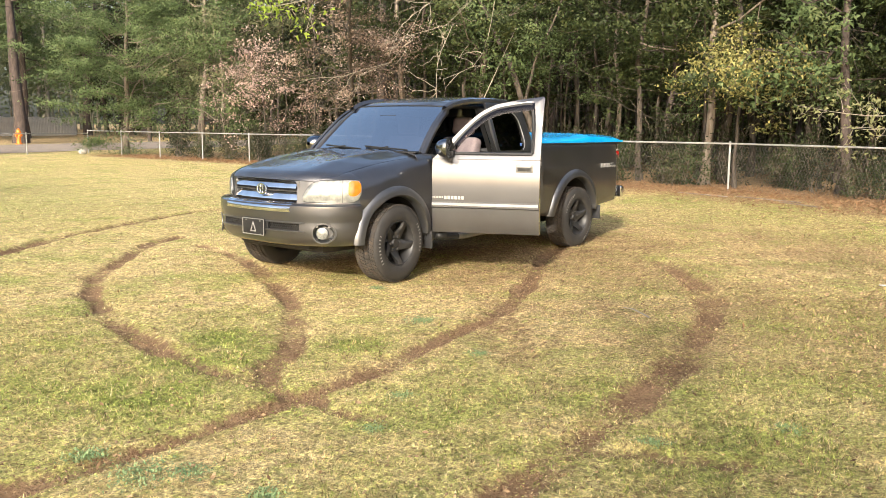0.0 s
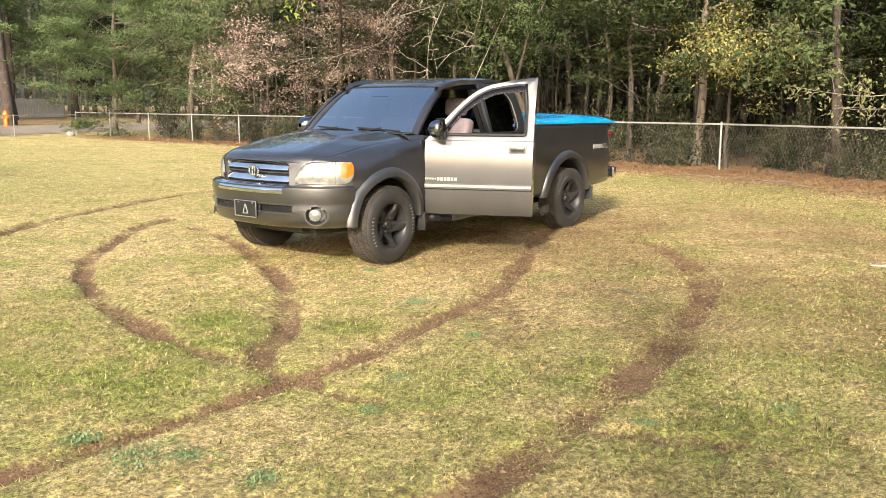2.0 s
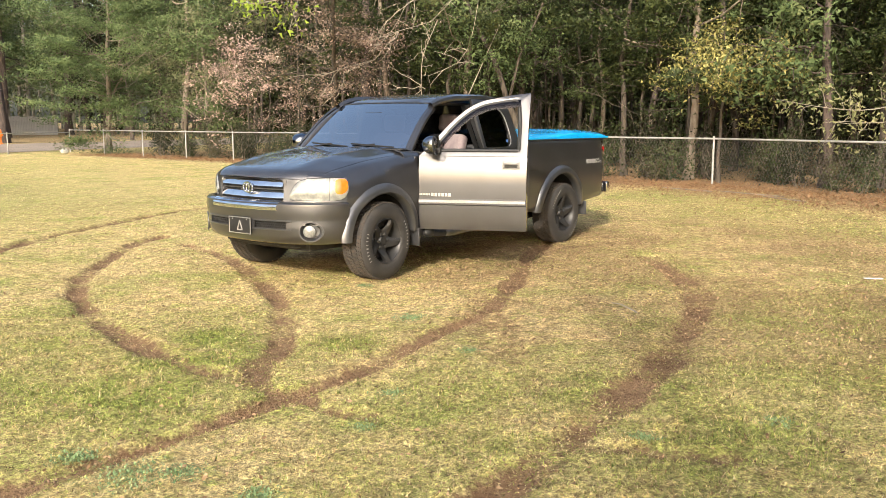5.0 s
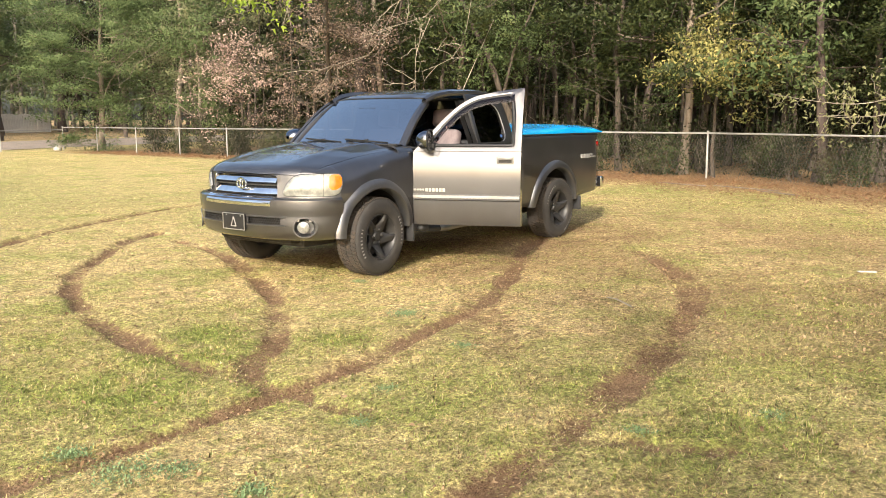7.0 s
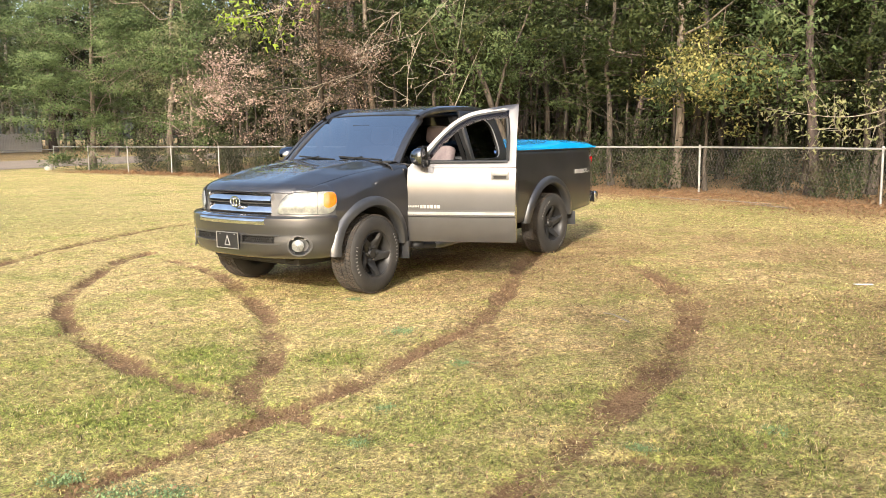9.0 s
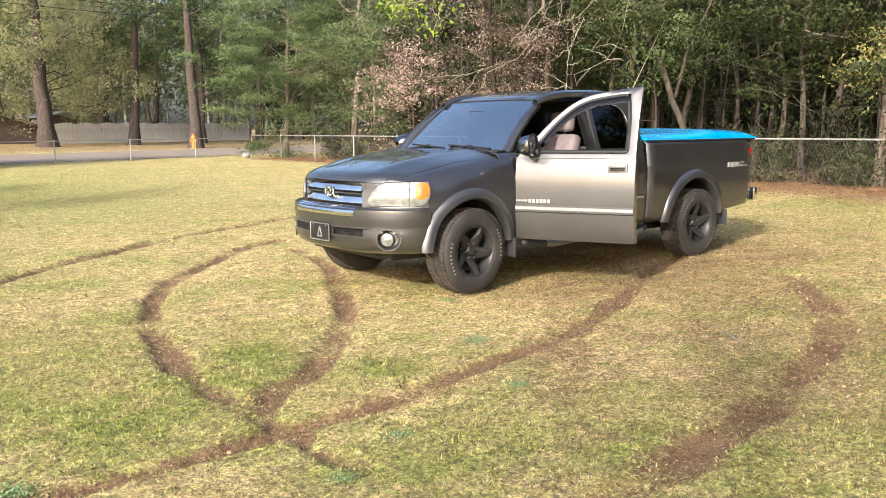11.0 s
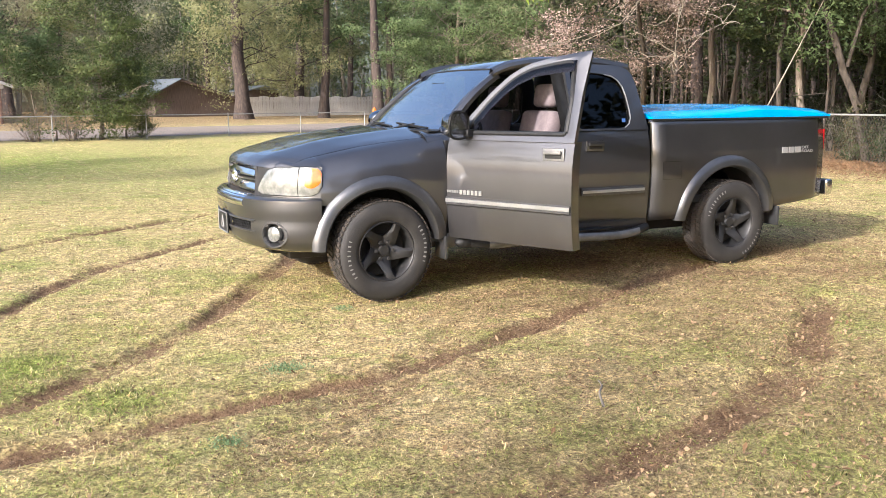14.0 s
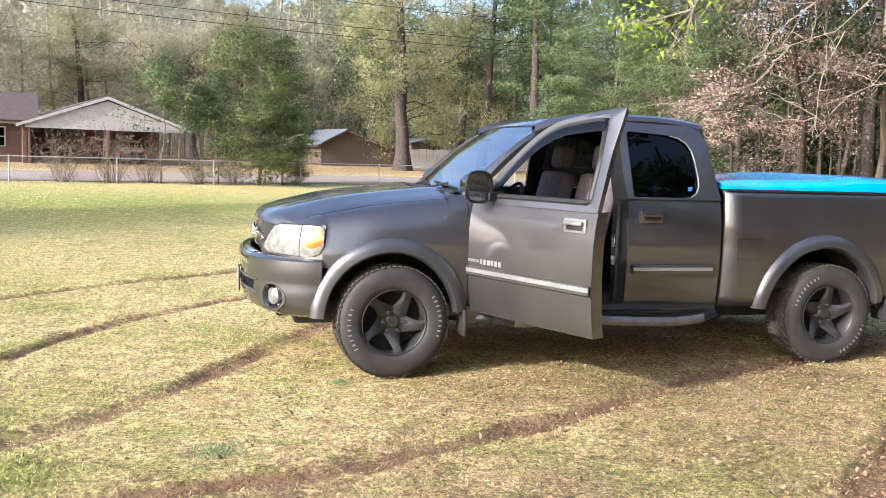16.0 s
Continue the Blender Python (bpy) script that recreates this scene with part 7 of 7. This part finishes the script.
def blades(name, x0, x1, y0, y1, per_m2, length, width, hole=None):
    n = int((x1 - x0) * (y1 - y0) * per_m2)
    x, y = GR.uniform(x0, x1, n), GR.uniform(y0, y1, n)
    keep = np.ones(n, bool)
    if hole:
        keep &= ~((x > hole[0]) & (x < hole[1]) & (y > hole[2]) & (y < hole[3]))
    keep &= side_dist(x, y) < -0.3
    x, y = x[keep], y[keep]
    z, b = full_z(x, y)
    tuft = 0.5 + 0.5 * wavy(x, y, 9.0, 7)
    keep = GR.uniform(0, 1, len(x)) > np.clip(b * 1.1, 0, 0.88) + 0.35 * (1 - tuft) * (tuft < 0.4)
    x, y, z, b = x[keep], y[keep], z[keep], b[keep]
    n = len(x)
    ln = length * GR.uniform(0.5, 1.4, n) * (1 - 0.4 * b) * (1 + 0.5 * lush(x, y))
    a, tilt = GR.uniform(0, 6.283, n), np.pi / 2 - np.abs(GR.normal(0, 0.33, n)) - 0.3 * lush(x, y) * GR.uniform(0, 1, n)
    d = np.stack([np.cos(a) * np.sin(tilt), np.sin(a) * np.sin(tilt), np.cos(tilt)], 1)
    w = np.stack([-np.sin(a + GR.normal(0, 0.5, n)), np.cos(a), np.zeros(n)], 1) * (width * GR.uniform(0.6, 1.3, n))[:, None]
    p = np.stack([x, y, z - 0.004], 1)
    v = np.stack([p + w * 0.5, p - w * 0.5, p + d * ln[:, None]], 1).reshape(-1, 3)
    up = np.array([0, 0, 1.0]) + GR.normal(0, 0.45, (n, 3))
    ob = raw(name, v, np.arange(3 * n).reshape(-1, 3), M_GRASS, normals=np.repeat(up / np.linalg.norm(up, axis=1)[:, None], 3, 0))
    at = ob.data.attributes.new("lush", "FLOAT", "POINT")
    at.data.foreach_set("value", np.repeat(lush(x, y), 3).astype(np.float32))
    at = ob.data.attributes.new("litter", "FLOAT", "POINT")
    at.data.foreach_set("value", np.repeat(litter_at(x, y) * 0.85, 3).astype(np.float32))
    return tagged(ob, "short dry straw-coloured lawn grass with green blades", "grass", kind="stuff")


NEAR, MID = (-4.7, 2.6, -5.9, 0.5), (-5.2, 9.5, -6.6, 7.0)
blades("grass", *NEAR, 12000, 0.024, 0.0052)
blades("grass", *MID, 1900, 0.03, 0.0085, NEAR)
blades("grass", -9.0, 16.0, -7.0, 30.0, 190, 0.034, 0.015, MID)


def tufts(x0, x1, y0, y1, n, per, length, width):
    """Denser clumps of standing grass."""
    cx, cy = GR.uniform(x0, x1, n), GR.uniform(y0, y1, n)
    b, _ = rut_mask(cx, cy)
    k = (b < 0.15) & (GR.uniform(0, 1, n) < 0.12 + 0.88 * lush(cx, cy))
    cx, cy = np.repeat(cx[k], per), np.repeat(cy[k], per)
    m = len(cx)
    a, rr = GR.uniform(0, 6.283, m), np.abs(GR.normal(0, 0.022, m))
    x, y = cx + rr * np.cos(a), cy + rr * np.sin(a)
    z, _ = full_z(x, y)
    t = np.clip(rr * 18, 0.1, 1.1) + GR.uniform(0, 0.3, m)
    d = np.stack([np.cos(a) * np.sin(t), np.sin(a) * np.sin(t), np.cos(t)], 1)
    ln = (length * GR.uniform(0.5, 1.3, m))[:, None]
    w = np.stack([-np.sin(a), np.cos(a), 0 * a], 1) * width
    p = np.stack([x, y, z - 0.004], 1)
    v = np.stack([p + w * 0.5, p - w * 0.5, p + d * ln], 1).reshape(-1, 3)
    up = np.array([0, 0, 1.0]) + GR.normal(0, 0.3, (m, 3))
    ob = raw("grass_tufts", v, np.arange(3 * m).reshape(-1, 3), M_GRASS, normals=np.repeat(up / np.linalg.norm(up, axis=1)[:, None], 3, 0))
    at = ob.data.attributes.new("lush", "FLOAT", "POINT")
    at.data.foreach_set("value", np.repeat(np.clip(lush(x, y) * 0.6 + 0.6, 0, 1), 3).astype(np.float32))
    return tagged(ob, "small standing tufts of green and straw grass", "grass", kind="stuff")


tufts(*NEAR, 9000, 10, 0.021, 0.004)
tufts(-7.0, 6.0, -6.0, 5.0, 3000, 8, 0.032, 0.008)


def flakes(name, x, y, size, material, label, category, lift=0.012):
    """Curled dead leaves lying flat: two faces bent along the middle."""
    n = len(x)
    z, _ = full_z(x, y)
    a = GR.uniform(0, 6.283, n)
    t = GR.normal(0, 0.35, (n, 2))
    d = np.stack([np.cos(a), np.sin(a), t[:, 0]], 1)
    e = np.stack([-np.sin(a), np.cos(a), t[:, 1]], 1)
    s = size * GR.uniform(0.5, 1.3, n)[:, None]
    c = np.stack([x, y, z + lift + GR.uniform(0, 0.02, n)], 1)
    up = np.array([0, 0, 1.0]) * s * GR.uniform(0.05, 0.3, (n, 1))
    v = np.stack([c - d * s, c - e * s * 0.5 + up, c + d * s, c + e * s * 0.5 + up], 1).reshape(-1, 3)
    q4 = np.arange(4 * n).reshape(-1, 4)
    f = np.concatenate([q4[:, [0, 1, 2]], q4[:, [0, 2, 3]]])
    return tagged(raw(name, v, f, material), label, category, kind="stuff")


n = 70000
lx, ly = GR.uniform(-6, 11, n), GR.uniform(-6.5, 9, n)
k = GR.uniform(0, 1, n) < 0.13 + 0.87 * np.clip((lx + 1.5) / 3, 0, 1) * np.clip((4 - ly) / 5, 0.25, 1)
flakes("dead_leaves", lx[k], ly[k], 0.0155, M_TANLEAF, "dead brown leaves scattered over the lawn", "leaves")
n = 120000
lx, ly = GR.uniform(-4.6, 6.5, n), GR.uniform(-5.6, 2.5, n)
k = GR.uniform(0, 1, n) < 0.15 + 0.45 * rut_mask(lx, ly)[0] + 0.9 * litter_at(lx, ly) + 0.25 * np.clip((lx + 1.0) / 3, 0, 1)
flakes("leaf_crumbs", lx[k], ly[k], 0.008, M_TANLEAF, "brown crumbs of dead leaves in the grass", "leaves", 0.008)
ly = GR.uniform(-9, 13, 30000)
lx = np.interp(ly, [p[1] for p in SIDE[::-1]], [p[0] for p in SIDE[::-1]]) + GR.triangular(-3.9, -0.2, 2.5, 30000)
flakes("leaf_litter", lx, ly, 0.027, M_LITTER, "thick brown leaf litter along the fence", "leaves", 0.02)
ly = GR.uniform(13, 31, 5000)
lx = np.interp(ly, [p[1] for p in SIDE[::-1]], [p[0] for p in SIDE[::-1]]) + GR.triangular(-2.0, 0.0, 1.5, 5000)
flakes("leaf_litter", lx, ly, 0.045, M_LITTER, "thick brown leaf litter along the fence", "leaves", 0.02)

# clods of soil in the ruts
M_SOIL = mat("dug_soil", (0.14, 0.085, 0.05), (0.25, 0.16, 0.097), 20, 0.95, bump=0.6, bscale=90)
V, F, o = [], [], 0
octa = np.array([(1, 0, 0), (0, 1, 0), (-1, 0, 0), (0, -1, 0), (0, 0, 0.8), (0, 0, -0.8)], float)
of = np.array([(0, 1, 4), (1, 2, 4), (2, 3, 4), (3, 0, 4), (1, 0, 5), (2, 1, 5), (3, 2, 5), (0, 3, 5)])
for pts, w, kk in RUTS.values():
    line = smooth_rows(pts, 200)
    m = int(110 * kk * np.linalg.norm(np.diff(line, axis=0), axis=1).sum())
    c = line[GR.randint(0, 200, m)] + GR.normal(0, w * 0.75, (m, 2))
    z, _ = full_z(c[:, 0], c[:, 1])
    s = 0.002 + 0.007 * GR.uniform(0, 1, m) ** 3
    vv = octa[None] * (1 + GR.normal(0, 0.25, (m, 6, 1))) * s[:, None, None] + np.stack([c[:, 0], c[:, 1], z + s * 0.4], 1)[:, None]
    V.append(vv.reshape(-1, 3))
    F.append((of[None] + (np.arange(m) * 6)[:, None, None] + o).reshape(-1, 3))
    o += m * 6
tagged(raw("soil_clods", np.concatenate(V), np.concatenate(F), M_SOIL), "crumbled brown clods of soil in the tyre ruts", "soil", kind="stuff")

# weeds
M_WEED = leaf_mat("blue_green_weed", [(0.15, 0.24, 0.09), (0.25, 0.34, 0.16), (0.12, 0.20, 0.07)], 0.25, 0.6)


def weed(x, y, r, nl, seed):
    rr = np.random.RandomState(seed)
    z, _ = full_z(np.array([x]), np.array([y]))
    ob = empty("weed", (x, y, float(z[0])))
    q2 = rr.normal(0, r * 0.5, (nl, 2))
    a, t = rr.uniform(0, 6.283, nl), rr.uniform(0.3, 1.2, nl)
    d = np.stack([np.cos(a) * np.sin(t), np.sin(a) * np.sin(t), np.cos(t)], 1)
    e = np.stack([-np.sin(a), np.cos(a), 0 * a], 1)
    s = rr.uniform(0.012, 0.027, (nl, 1))
    c = np.c_[q2, np.zeros(nl)]
    v = np.stack([c, c + d * s * 0.5 + e * s * 0.17, c + d * s - [0, 0, 0.006], c + d * s * 0.5 - e * s * 0.17], 1).reshape(-1, 3)
    raw("foliage", v, np.arange(4 * nl).reshape(-1, 4), M_WEED, ob)
    return tagged(ob, "low blue-green weed clump in the lawn", "weed", group="weeds in the lawn")


for k, (x, y, r, nl) in enumerate([(-4.13, -2.81, 0.09, 110), (-4.1, -3.2, 0.15, 130), (-3.95, -3.35, 0.10, 70), (-3.9, -3.78, 0.09, 90), (-1.09, -2.17, 0.12, 110), (-1.72, -5.12, 0.08, 50), (-2.33, -4.67, 0.07, 60),
                                   (-2.59, -3.31, 0.08, 40), (-3.05, -3.55, 0.08, 40), (-0.35, -0.98, 0.08, 50), (-1.6, -3.1, 0.08, 50)]):
    weed(x, y, r, nl * 4, 100 + k)
# twigs and a scrap of white litter
v, f = tubes([np.c_[smooth_rows([(0.05, -3.49, 0.03), (0.12, -3.36, 0.045), (0.2, -3.27, 0.04), (0.25, -3.17, 0.03)], 8), np.linspace(0.007, 0.004, 8)]], 6)
tagged(raw("twig", v, f, M_TWIG, smooth=True), "pale curved twig lying on the grass", "twig")
for k, (x, y, a, ln) in enumerate(((13.0, -0.3, 70, 1.6), (12.2, -1.2, 60, 1.1), (13.3, 1.2, 75, 1.3))):
    st = part("fallen_stick", rod(bmesh.new(), (-ln / 2, 0, 0.03), (ln / 2, 0, 0.04), 0.016, 0.009, n=7), M_BARK, None)
    st.matrix_basis = pose(x - 1.2, y, 0, 0, 0, a)
    tagged(st, "brown fallen stick on the leaf litter", "stick", group="fallen sticks")
lt = part("litter_scrap", boxed(-0.085, 0.085, -0.02, 0.02, 0, 0.012, 0.004), M_WALLW, None)
lt.matrix_basis = pose(2.87, -4.55, float(full_z(np.array([2.87]), np.array([-4.55]))[0][0]) + 0.01, 0, 0, -60)
tagged(lt, "white scrap of litter on the grass", "litter")
